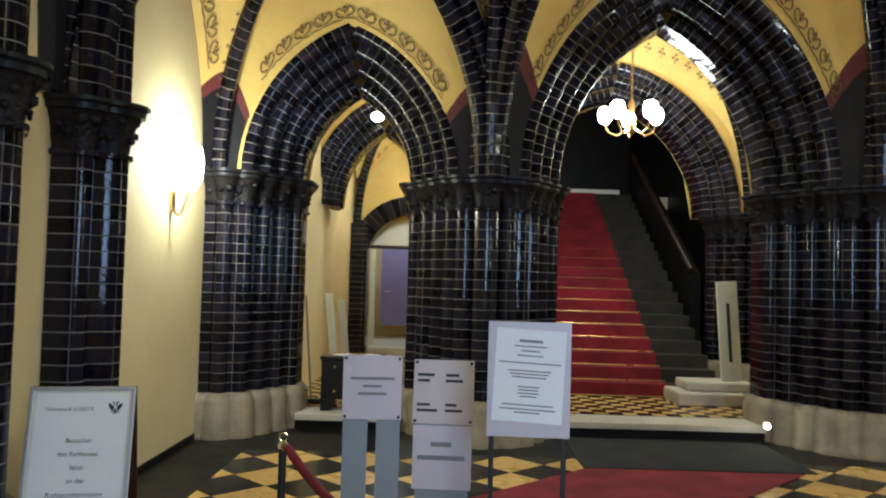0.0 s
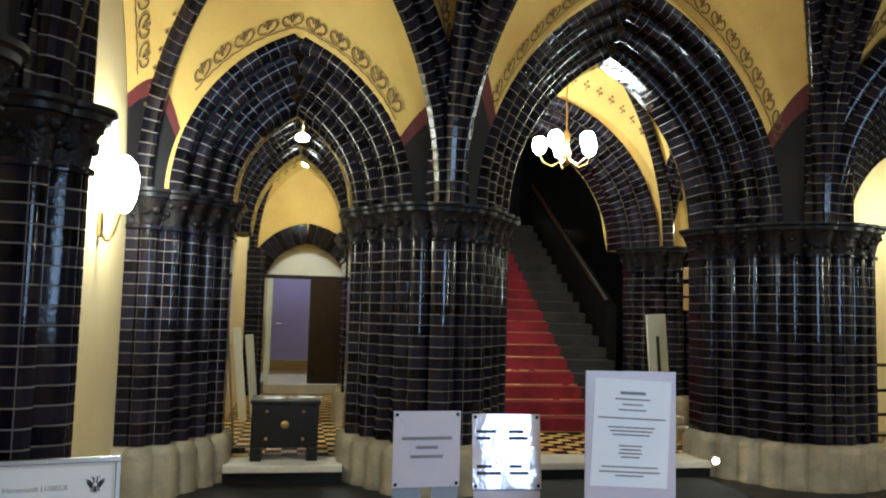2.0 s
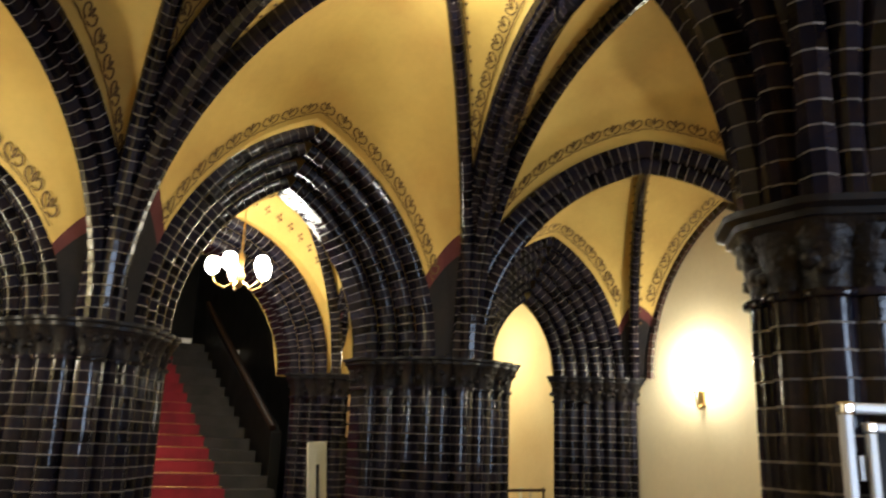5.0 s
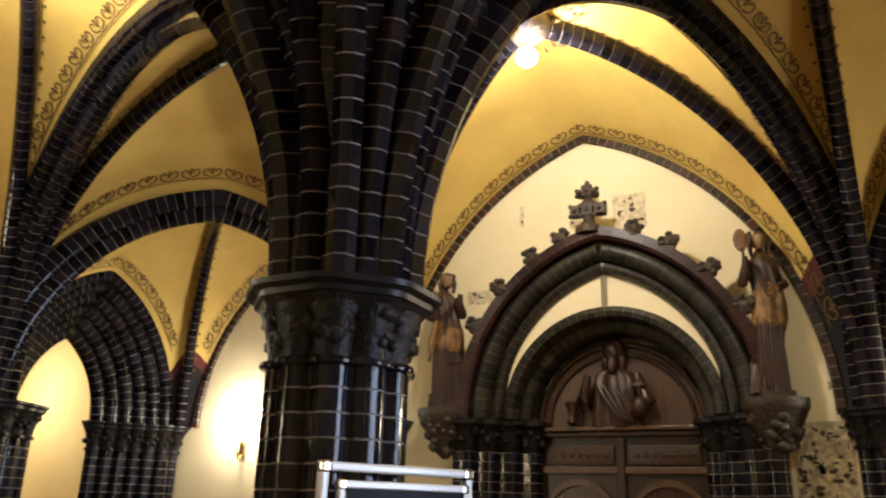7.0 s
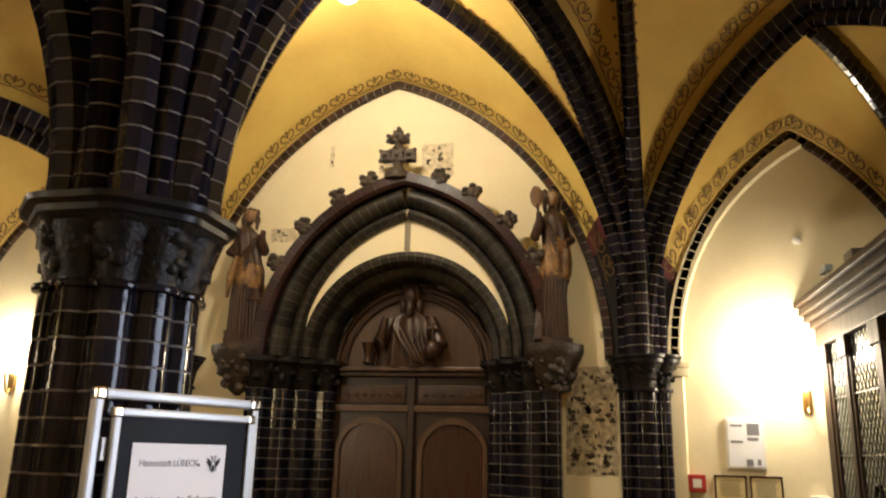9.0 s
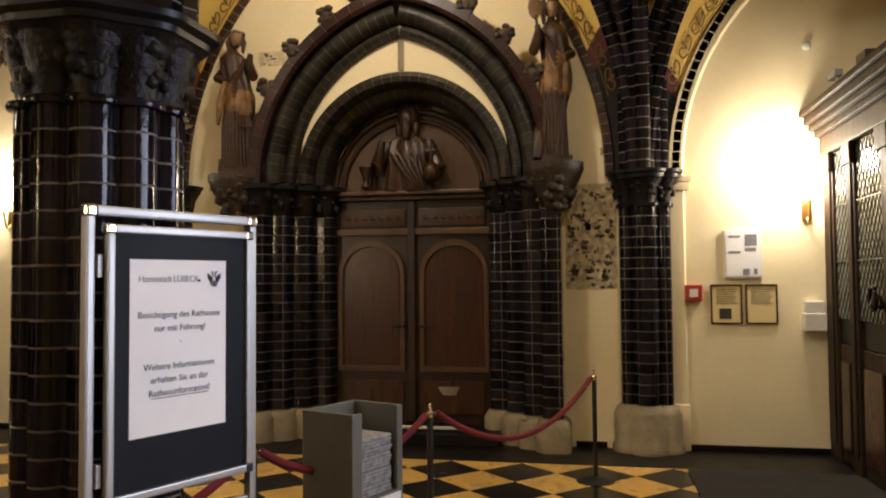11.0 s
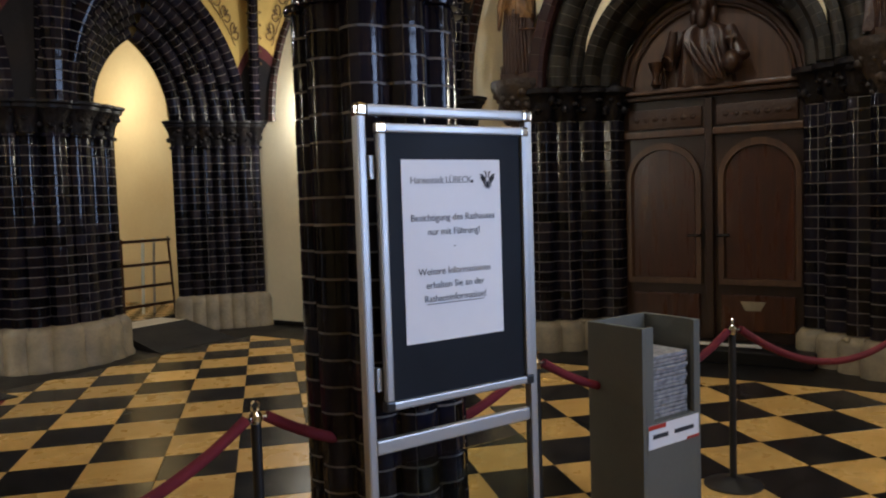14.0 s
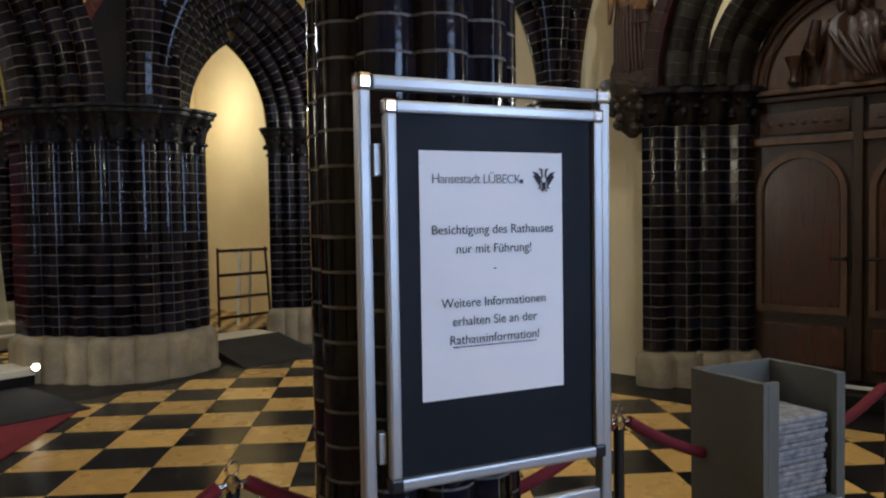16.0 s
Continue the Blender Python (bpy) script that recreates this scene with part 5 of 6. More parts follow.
part("white_strip", boxed(-0.42, -0.40, -0.55, 0.30, 0.02, 0.05, 0.004), WHITE, gate, "white strip on the threshold")
bm = bmesh.new()
n = 20
vs = [bm.verts.new((0.02, 0.90 * math.cos(math.pi * k / n), 2.50 + 0.92 * math.sin(math.pi * k / n))) for k in range(n + 1)]
ws = [bm.verts.new((0.08, 0.90 * math.cos(math.pi * k / n), 2.50 + 0.92 * math.sin(math.pi * k / n))) for k in range(n + 1)]
bm.faces.new(vs)
bm.faces.new(ws)
for k in range(n + 1):
    bm.faces.new((vs[k], vs[(k + 1) % (n + 1)], ws[(k + 1) % (n + 1)], ws[k]))
part("lunette", bm, LUNETTE, gate, "round-headed oak panel over the doors")
for rad, w in ((0.88, 0.035), (0.78, 0.022)):
    bm = bmesh.new()
    tube(bm, [(0.0, rad * math.cos(math.pi * k / 24), 2.52 + rad * math.sin(math.pi * k / 24)) for k in range(25)], w, 8)
    part("lunette_moulding", bm, OAK_CARVED, gate, "", 50)
bm = bmesh.new()
rings, sides = [], 20
for f, rw, rd in ((0, 0.27, 0.12), (0.08, 0.25, 0.14), (0.18, 0.22, 0.15), (0.28, 0.215, 0.15), (0.35, 0.225, 0.13), (0.40, 0.20, 0.11), (0.43, 0.12, 0.09), (0.46, 0.055, 0.07), (0.50, 0.05, 0.06)):
    rings.append([bm.verts.new((0.0 - rd * (0.45 + 0.55 * math.sin(math.pi * k / sides)) * (1 + 0.16 * math.cos(7 * k / sides * math.pi + 6 * f)), rw * math.cos(math.pi * k / sides), 2.53 + f)) for k in range(sides + 1)])
for r0, r1 in zip(rings, rings[1:]):
    for k in range(sides):
        bm.faces.new((r0[k], r0[k + 1], r1[k + 1], r1[k]))
ball(bm, (-0.08, 0.01, 3.10), 0.085, 0.9, 0.85, 1.2, 2)
ball(bm, (-0.04, 0.01, 3.12), 0.112, 0.7, 1, 1.2, 2)
ball(bm, (-0.12, 0.01, 3.00), 0.055, 0.7, 0.9, 1.5, 2)
ball(bm, (-0.165, 0.01, 3.10), 0.016, 1, 0.8, 1.4, 1)
for sy in (-1, 1):
    ball(bm, (-0.05, 0.01 + sy * 0.085, 3.03), 0.05, 0.8, 0.8, 1.7, 1)
tube(bm, [(-0.05, 0.20, 2.90), (-0.12, 0.32, 2.70), (-0.16, 0.27, 2.80), (-0.17, 0.24, 2.92)], [0.065, 0.065, 0.05, 0.035], 8)
tube(bm, [(-0.05, -0.20, 2.90), (-0.12, -0.33, 2.70), (-0.16, -0.26, 2.66)], [0.065, 0.065, 0.045], 8)
ball(bm, (-0.17, -0.25, 2.66), 0.085, 1, 1, 1, 2)
tube(bm, [(-0.17, -0.25, 2.73), (-0.17, -0.25, 2.88)], 0.013, 6)
tube(bm, [(-0.17, -0.30, 2.83), (-0.17, -0.20, 2.83)], 0.013, 6)
for p in range(5):
    tube(bm, [(-0.155, 0.16 - 0.07 * p, 2.84 - 0.01 * p), (-0.185, 0.05 - 0.05 * p, 2.70), (-0.14, -0.08 - 0.03 * p, 2.56)], [0.012, 0.022, 0.014], 6)
lathe(bm, [(0.02, 2.54), (0.05, 2.56), (0.02, 2.60), (0.045, 2.66), (0.07, 2.72)], 10, (-0.12, 0.42, 0))
for k in range(4):
    tube(bm, [(-0.03, 0.36 + 0.035 * k, 2.70), (-0.03, 0.36 + 0.035 * k, 2.54)], 0.012, 6)
relief = link("relief_bust", bm, OAK_CARVED, None, "", 60)
relief.location = (9.30, PC + 0.02, 2.64 - 1.36 * 2.53)
relief.scale = (1.2, 1.10, 1.36)
tagged(relief, "dark carved oak half-figure relief holding an orb", "relief")

# faded mural fragments on the plaster
for y0, y1, z0, z1 in ((2.0, 2.50, 1.56, 2.62), (3.70, 4.06, 4.72, 5.12), (4.32, 4.56, 4.80, 5.02), (5.42, 5.80, 4.02, 4.18), (5.10, 5.15, 4.90, 5.16), (6.05, 6.28, 2.96, 3.02), (2.06, 2.14, 2.90, 2.98)):
    bm = bmesh.new()
    nn = 12
    rnd = random.Random(int(1000 * y0))
    pts = []
    for (ya, za), (yb, zb) in (((y0, z0), (y1, z0)), ((y1, z0), (y1, z1)), ((y1, z1), (y0, z1)), ((y0, z1), (y0, z0))):
        for k in range(nn):
            pts.append((ya + (yb - ya) * k / nn + rnd.uniform(-0.008, 0.008), za + (zb - za) * k / nn + rnd.uniform(-0.008, 0.008)))
    f = [bm.verts.new((EAST - 0.004, y, z)) for y, z in pts]
    b = [bm.verts.new((EAST, y, z)) for y, z in pts]
    bm.faces.new(f)
    for k in range(len(f)):
        bm.faces.new((f[k], f[(k + 1) % len(f)], b[(k + 1) % len(f)], b[k]))
    frag = root("mural_fragment", "uncovered fragment of a faded dark mural on the plaster", "mural", "mural fragments")
    part("plaster_patch", bm, FRESCO if z1 < 4 else FRESCO_PALE, frag)
    bm = bmesh.new()
    for k in range(int((90 if z1 < 4 else 24) * (y1 - y0) * (z1 - z0) / 0.38) + 4):
        y, z = rnd.uniform(y0 + 0.01, y1 - 0.01), rnd.uniform(z0 + 0.01, z1 - 0.01)
        a, b = rnd.uniform(0.008, 0.05), rnd.uniform(0.008, 0.045)
        if y - a < y0 or y + a > y1 or z - b < z0 or z + b > z1:
            continue
        ring = [(y + a * rnd.uniform(0.4, 1.0) * math.cos(q * math.tau / 8), z + b * rnd.uniform(0.4, 1.0) * math.sin(q * math.tau / 8)) for q in range(8)]
        bm.faces.new([bm.verts.new((EAST - 0.007, *p)) for p in ring])
    part("mural_paint", bm, MURAL_INK, frag, "dark remnants of painting")["kind"] = "stuff"

# shallow plaster arch on the wall beside the porch
bm = bmesh.new()
rows = []
for z, w in ((0.45, 0.13), (1.5, 0.13), (2.62, 0.13)):
    rows.append([(EAST - 0.05, 1.49, z), (EAST - 0.05, 1.49 - w, z), (EAST, 1.47 - w, z)])
for k in range(15):
    th = radians(78) * k / 14
    zz, yy = 2.70 + 2.62 * math.sin(th), 1.49 - 2.62 * (1 - math.cos(th))
    rows.append([(EAST - 0.05, yy, zz + 0.02), (EAST - 0.05, yy - 0.12 * math.cos(th), zz - 0.13 * math.sin(th)), (EAST, yy - 0.145 * math.cos(th), zz - 0.155 * math.sin(th))])
rows = [[bm.verts.new(p) for p in r] for r in rows]
for r0, r1 in zip(rows, rows[1:]):
    for k in range(2):
        bm.faces.new((r0[k], r0[k + 1], r1[k + 1], r1[k]))
for x0, y0, z0, z1 in ((0.075, 1.30, 2.52, 2.60), (0.09, 1.28, 2.604, 2.66)):
    box(bm, EAST - x0, EAST, y0, 1.48, z0, z1, 0.01)
box(bm, EAST - 0.07, EAST, 1.33, 1.48, 0.0, 0.45, 0.02)
tagged(link("trim", bm, PALE_CREAM, None, "", 50), "shallow cream plaster pilaster and arch on the wall", "wall arch", kind="structure")

# wooden porch
porch = root("wooden_porch", "dark oak entrance porch with leaded glass doors", "porch", kind="structure", at=(0, 0.07, 0))


def pbox(name, x0, x1, z0, z1, y0, y1, material=OAK_PORCH, parent=None, bevel=0.012, label=""):
    return part(name, boxed(x0, x1, y0, y1, z0, z1, bevel), material, parent or porch, label)


for x0, x1 in ((8.62, 8.91), (8.02, 8.22), (7.16, 7.40), (6.28, 6.50), (5.70, 5.90)):
    pbox("post", x0, x1, 0, 2.80, -0.16, 0.008)
    pbox("post_fillet", x0 + 0.05, x1 - 0.05, 0.15, 2.66, 0.009, 0.024, OAK_PORCH, None, 0.006)
    pbox("post_block", x0 - 0.01, x1 + 0.01, 2.62, 2.80, 0.009, 0.045, OAK_PORCH, None, 0.01)
pbox("head_rail", 5.70, 8.91, 2.80, 2.98, -0.16, 0.04)
for k, (z0, z1, d) in enumerate(((2.98, 3.04, 0.08), (3.044, 3.10, 0.13), (3.104, 3.18, 0.17), (3.184, 3.24, 0.21))):
    pbox("cornice", 5.66 - d * 0.3, 8.925, z0, z1, -0.2, d, OAK_PORCH, None, 0.012)
for x0, x1 in ((8.22, 8.62), (7.40, 8.02), (6.50, 7.16), (5.90, 6.28)):
    door_leaf = pbox("door_leaf", x0 + 0.01, x1 - 0.01, 0.02, 1.06, -0.10, -0.02, OAK_PORCH, None, 0.01, "panelled lower half")
    pbox("lower_panel", x0 + 0.08, x1 - 0.08, 0.14, 0.92, -0.02, 0.005, OAK_PANEL, door_leaf, 0.02)
    pbox("glass_pane", x0 + 0.01, x1 - 0.01, 1.30, 2.79, -0.025, -0.012, leaded, None, 0.0, "grey leaded glass pane")
    pbox("kick_panel", x0 + 0.01, x1 - 0.01, 1.07, 1.295, -0.10, -0.03, SLATE_AND_GLOOM, None, 0.006, "dark middle panel")
    bm = bmesh.new()
    nx = max(2, int((x1 - x0) / 0.085))
    dx = (x1 - x0 - 0.02) / nx
    for r in range(12):
        for c in range(nx):
            x, z = x0 + 0.01 + c * dx, 1.30 + r * 0.124
            tube(bm, [(x + dx / 2, -0.009, z), (x + dx, -0.009, z + 0.062), (x + dx / 2, -0.009, z + 0.124), (x, -0.009, z + 0.062), (x + dx / 2, -0.009, z)], 0.004, 4, False)
    for z in (1.80, 2.30):
        tube(bm, [(x0 + 0.01, -0.006, z), (x1 - 0.01, -0.006, z)], 0.007, 6)
    part("leading", bm, IRON, porch, "lozenge-shaped leading")
bm = bmesh.new()
tube(bm, [(7.38 + 0.07 * math.cos(a * math.tau / 12), 0.09, 1.50 + 0.09 * math.sin(a * math.tau / 12)) for a in range(13)], 0.016, 6)
lathe(bm, [(0.05, 0), (0.06, 0.03), (0.03, 0.10)], 10, (7.38, 0.06, 1.42))
part("door_pull", bm, IRON, porch, "dark iron ring pull")
slab("wall_porch_side", 5.66, 5.72, SOUTH, -0.12, 0, 3.2, OAK, "oak side wall of the porch")

# west and east sconces
for x, y, z, sgn in ((WEST, 8.90, 2.28, 1), (EAST, 8.87, 2.42, -1), (EAST, 0.23, 2.30, -1)):
    sc = root("wall_sconce", "lit brass wall sconce with a glowing glass shade", "wall lamp", "wall sconces", at=(x, y, z))
    part("wall_plate", boxed(min(0, sgn * 0.03), max(0, sgn * 0.03), -0.045, 0.045, -0.10, 0.10, 0.01), BRASS, sc)
    bm = bmesh.new()
    tube(bm, [(sgn * (0.02 + 0.13 * k / 10), 0, -0.05 - 0.10 * math.sin(math.pi * k / 10) + 0.16 * (k / 10) ** 2) for k in range(11)], 0.012, 8)
    part("arm", bm, BRASS, sc)
    bm = bmesh.new()
    lathe(bm, [(0.04, 0.10), (0.07, 0.13), (0.105, 0.22), (0.12, 0.36), (0.095, 0.48), (0.04, 0.54)], 16, (sgn * 0.16, 0, 0))
    sh = part("shade", bm, BULB, sc, "glowing frosted glass shade", 60)
    sh.visible_shadow = False

# things on the wall beside the porch
n1 = root("notice_board", "white framed notice sheet with small prints on the wall", "notice")
part("panel", boxed(EAST - 0.035, EAST, 0.64, 0.99, 1.66, 2.13, 0.004), WHITE, n1)
part("sheet", boxed(EAST - 0.039, EAST - 0.036, 0.66, 0.97, 1.68, 2.11), PAPER, n1)
for y0, y1, z0, z1 in ((0.69, 0.80, 1.97, 2.08), (0.70, 0.80, 1.92, 1.95), (0.76, 0.82, 1.69, 1.75), (0.69, 0.72, 1.70, 1.75), (0.84, 0.95, 2.05, 2.07), (0.84, 0.95, 1.90, 1.92)):
    part("print", boxed(EAST - 0.041, EAST - 0.0395, y0, y1, z0, z1), INK_GREY, n1, "small grey print")
for y0 in (0.83, 0.51):
    fr = root("framed_notice", "small framed paper notice on the cream wall", "picture frame", "framed notices")
    bm = bmesh.new()
    for a in ((y0, y0 + 0.29, 1.22, 1.235), (y0, y0 + 0.29, 1.585, 1.60), (y0, y0 + 0.015, 1.2355, 1.5845), (y0 + 0.275, y0 + 0.29, 1.2355, 1.5845)):
        box(bm, EAST - 0.02, EAST, *a)
    part("frame", bm, OAK_PANEL, fr, "thin reddish wooden frame")
    part("sheet", boxed(EAST - 0.010, EAST - 0.004, y0 + 0.015, y0 + 0.275, 1.235, 1.585), CREAM, fr)
    bm = bmesh.new()
    if y0 > 0.6:
        box(bm, EAST - 0.013, EAST - 0.0105, y0 + 0.10, y0 + 0.21, 1.27, 1.37)
    for k in range(7):
        box(bm, EAST - 0.013, EAST - 0.0105, y0 + 0.05 + 0.01 * (k % 3), y0 + 0.24, 1.55 - 0.022 * k, 1.555 - 0.022 * k)
    part("print", bm, INK if y0 > 0.6 else INK_GREY, fr)
al = root("fire_alarm_box", "red fire alarm call point on the wall edge", "fire alarm")
part("case", boxed(EAST - 0.06, EAST, 1.20, 1.36, 1.44, 1.60, 0.012), SIGN_RED, al)
part("pane", boxed(EAST - 0.063, EAST - 0.0605, 1.24, 1.32, 1.48, 1.56, 0.0), WHITE, al, "white square pane")
ph = root("wall_cabinet", "small white wall box on the cream wall", "wall box")
part("body", boxed(EAST - 0.12, EAST, 0.10, 0.30, 1.16, 1.33, 0.012), WHITE, ph)
part("lid", boxed(EAST - 0.10, EAST, 0.12, 0.28, 1.332, 1.44, 0.012), WHITE, ph)
bm = bmesh.new()
lathe(bm, [(0.042, 0), (0.042, 0.012), (0.03, 0.022), (0.005, 0.025)], 16)
bmesh.ops.rotate(bm, verts=bm.verts, cent=(0, 0, 0), matrix=Matrix.Rotation(radians(-90), 3, "Y"))
ob = tagged(link("smoke_detector", bm, WHITE, None, "", 40), "round white detector on the plaster wall", "detector")
ob.location = (EAST, 0.19, 3.88)
cam_box = root("security_camera", "small grey camera on a stalk above the porch", "camera", at=(8.25, 0.12, 3.24))
bm = bmesh.new()
tube(bm, [(0, 0, 0), (0, 0, 0.16)], 0.012, 8)
part("stalk", bm, WHITE, cam_box)
part("case", boxed(-0.06, 0.16, -0.035, 0.035, 0.16, 0.22, 0.008), BLUE_GREY, cam_box)
ex = root("exit_sign", "small lit green exit sign on the porch cornice", "exit sign", at=(7.35, 0.16, 3.24))
part("case", boxed(-0.12, 0.10, -0.05, 0.05, 0, 0.12, 0.008), BLACK, ex)
part("face", boxed(0.101, 0.106, -0.045, 0.045, 0.01, 0.11), GREEN_SIGN, ex, "green lit face")


# ---- lamps ----
for k in (0, 2, 6, 4):
    x, y = BOSSES[k]
    bs = root("vault_boss", "round carved boss where the ribs meet, with painted foliage", "boss", "vault bosses", "structure")
    bm = bmesh.new()
    lathe(bm, [(0.03, -0.26), (0.13, -0.24), (0.19, -0.16), (0.20, -0.06), (0.16, 0.05)], 16, (x, y, BOSS_Z))
    part("boss_stone", bm, BROWN_STONE, bs, "", 50)
    bm = bmesh.new()
    rnd = random.Random(k)
    for a in range(34):
        th = rnd.uniform(0, math.tau)
        r0 = rnd.uniform(0.2, 0.45)
        z = BOSS_Z - 0.02 - 0.10 * r0
        p = Vector((x + r0 * math.cos(th), y + r0 * math.sin(th), z))
        d = Vector((math.cos(th + rnd.uniform(-1, 1)), math.sin(th + rnd.uniform(-1, 1)), -0.1)) * rnd.uniform(0.05, 0.12)
        tube(bm, [p, p + d * 0.5, p + d], [0.010, 0.02, 0.006], 5)
    part("foliage", bm, SCROLL, bs, "brown painted foliage")
    lp = root("ceiling_lamp", "bright glass lamp hanging from a curved arm at the boss", "ceiling lamp", "vault lamps", at=(x, y, BOSS_Z - 0.26))
    bm = bmesh.new()
    tube(bm, [(0.10, 0.0, 0.05), (0.02, 0.0, -0.02), (-0.03, 0, -0.09)], 0.012, 8)
    part("arm", bm, WHITE, lp)
    bm = bmesh.new()
    ball(bm, (-0.05, 0, -0.18), 0.10, 1, 1, 0.9, 2)
    gl = part("globe", bm, BULB, lp, "glowing frosted globe", 80)
    gl.visible_shadow = False

ch = root("chandelier", "lit brass chandelier with five frosted glass shades", "chandelier", at=(3.93, 11.85, 3.72))
bm = bmesh.new()
tube(bm, [(0, 0, 0.0), (0, 0, 1.9)], 0.010, 6)
part("chain", bm, BRASS, ch)
bm = bmesh.new()
lathe(bm, [(0.01, -0.16), (0.05, -0.12), (0.06, 0.0), (0.03, 0.10), (0.05, 0.22), (0.02, 0.30)], 12)
part("body", bm, BRASS, ch, "", 50)
for k in range(5):
    a = k * math.tau / 5 + 0.2
    c, s_ = math.cos(a), math.sin(a)
    bm = bmesh.new()
    tube(bm, [(0.05 * c, 0.05 * s_, -0.08), (0.18 * c, 0.18 * s_, -0.16), (0.30 * c, 0.30 * s_, -0.10), (0.34 * c, 0.34 * s_, 0.0)], 0.011, 6)
    part("arm", bm, BRASS, ch)
    bm = bmesh.new()
    lathe(bm, [(0.03, 0.0), (0.075, 0.04), (0.095, 0.12), (0.08, 0.19), (0.05, 0.22)], 12, (0.34 * c, 0.34 * s_, 0))
    sh = part("shade", bm, BULB, ch, "glowing tulip-shaped glass shade", 60)
    sh.visible_shadow = False
for x, y, z in ((0.66, 12.2, 3.78), (0.76, 15.4, 4.06)):
    lp = root("ceiling_lamp", "small bright lamp on the passage vault", "ceiling lamp", "passage lamps", at=(x, y, z))
    bm = bmesh.new()
    tube(bm, [(0, 0, 0.06), (0, 0, 1.0)], 0.008, 6)
    part("rod", bm, BRASS, lp)
    bm = bmesh.new()
    ball(bm, (0, 0, 0), 0.085, 1, 1, 0.7, 2)
    g_ = part("globe", bm, BULB, lp, "", 80)
    g_.visible_shadow = False
sp = root("floor_spot", "small lit floor spotlight beside the pier's foot", "spotlight", at=(5.03, 10.22, 0.17))
bm = bmesh.new()
lathe(bm, [(0.035, 0), (0.04, 0.03), (0.05, 0.09), (0.03, 0.10)], 12)
part("case", bm, STONE, sp)
bm = bmesh.new()
ball(bm, (-0.02, -0.035, 0.055), 0.035, 1, 1, 1, 2)
part("lens", bm, SPOT_GLOW, sp, "glowing lens")
lamp(4.95, 10.12, 0.24, 1.2, 0.03, (1.0, 0.80, 0.5))


# ---- writing ----
def words(name, body, size, m, parent, material=INK, align="CENTER", font_x=1.0):
    cu = bpy.data.curves.new(name, "FONT")
    cu.body, cu.size, cu.align_x, cu.extrude = body, size, align, 0.0004
    cu.space_character = font_x
    tmp = new(name, cu)
    deps = bpy.context.evaluated_depsgraph_get()
    me = bpy.data.meshes.new_from_object(tmp.evaluated_get(deps))
    bpy.data.objects.remove(tmp)
    me.materials.clear()
    me.materials.append(material)
    ob = new(name, me)
    ob.matrix_basis = m
    ob.parent = parent
    return ob


def crest(bm, x, z, s, y):
    """A plain dark two-headed spread-winged emblem with a pale shield gap."""
    def poly(*pts):
        bm.faces.new([bm.verts.new((x + a * s, y, z + b * s)) for a, b in pts])
    for q in (-1, 1):
        poly((q * 0.03, 0.12), (q * 0.10, 0.12), (q * 0.15, 0.40), (q * 0.07, 0.46), (q * 0.05, 0.28))
        poly((q * 0.12, 0.36), (q * 0.27, 0.45), (q * 0.14, 0.46))
        poly((q * 0.10, 0.14), (q * 0.16, 0.14), (q * 0.16, -0.14), (q * 0.10, -0.10))
        poly((q * 0.16, 0.12), (q * 0.30, 0.28), (q * 0.54, 0.34), (q * 0.46, 0.24), (q * 0.16, 0.02))
        for k in range(4):
            u = 0.50 - 0.10 * k
            poly((q * 0.18, 0.10 - 0.06 * k), (q * (u - 0.06), 0.20 - 0.03 * k), (q * u, 0.12 - 0.14 * k), (q * (u - 0.09), 0.04 - 0.13 * k), (q * 0.17, 0.02 - 0.06 * k))
        poly((q * 0.07, -0.14), (q * 0.15, -0.16), (q * 0.30, -0.36), (q * 0.20, -0.34))
        poly((q * 0.0, -0.20), (q * 0.06, -0.20), (q * 0.16, -0.48), (q * 0.07, -0.42))
    poly((-0.10, -0.08), (0.10, -0.08), (0.06, -0.24), (0.0, -0.52), (-0.06, -0.24))


def bars(name, rects, material, parent, label, y0, y1, turn=None):
    """Unreadable lines of print as flat bars (x0, x1, z0, z1)."""
    for x0, x1, z0, z1 in rects:
        bm = boxed(x0, x1, y0, y1, z0, z1)
        if turn:
            bmesh.ops.rotate(bm, verts=bm.verts, cent=(0, 0, 1.2), matrix=turn)
        part(name, bm, material, parent, label)


# ---- poster stand ----
ST = root("poster_stand", "aluminium poster stand holding a printed notice on black card", "sign stand", at=(3.716, 3.755, 0), turn=-23.3)
UP = pose(0, 0, 0, 90, 0, 0)
for x in (-0.374, 0.352):
    part("upright", boxed(x - 0.017, x + 0.017, -0.02, 0.02, 0.03, 1.905, 0.008), ALU, ST, "aluminium upright tube")
    part("foot", boxed(x - 0.02, x + 0.02, -0.26, 0.26, 0.0, 0.03, 0.008), ALU, ST)
part("top_bar", boxed(-0.355, 0.333, -0.017, 0.017, 1.895, 1.932, 0.010), ALU, ST)
for x in (-0.371, 0.349):
    part("corner_cap", boxed(x - 0.024, x + 0.024, -0.023, 0.023, 1.888, 1.936, 0.012), CHROME, ST, "shiny corner joint")
part("cross_bar", boxed(-0.355, 0.333, -0.014, 0.014, 0.735, 0.785, 0.006), ALU, ST)
part("leaflet_tray", boxed(-0.30, 0.30, -0.045, -0.040, 0.36, 0.70, 0.001), glass, ST, "clear acrylic leaflet tray")
part("tray_lip", boxed(-0.30, 0.30, -0.10, -0.045, 0.36, 0.366, 0.001), glass, ST, "clear acrylic lip")
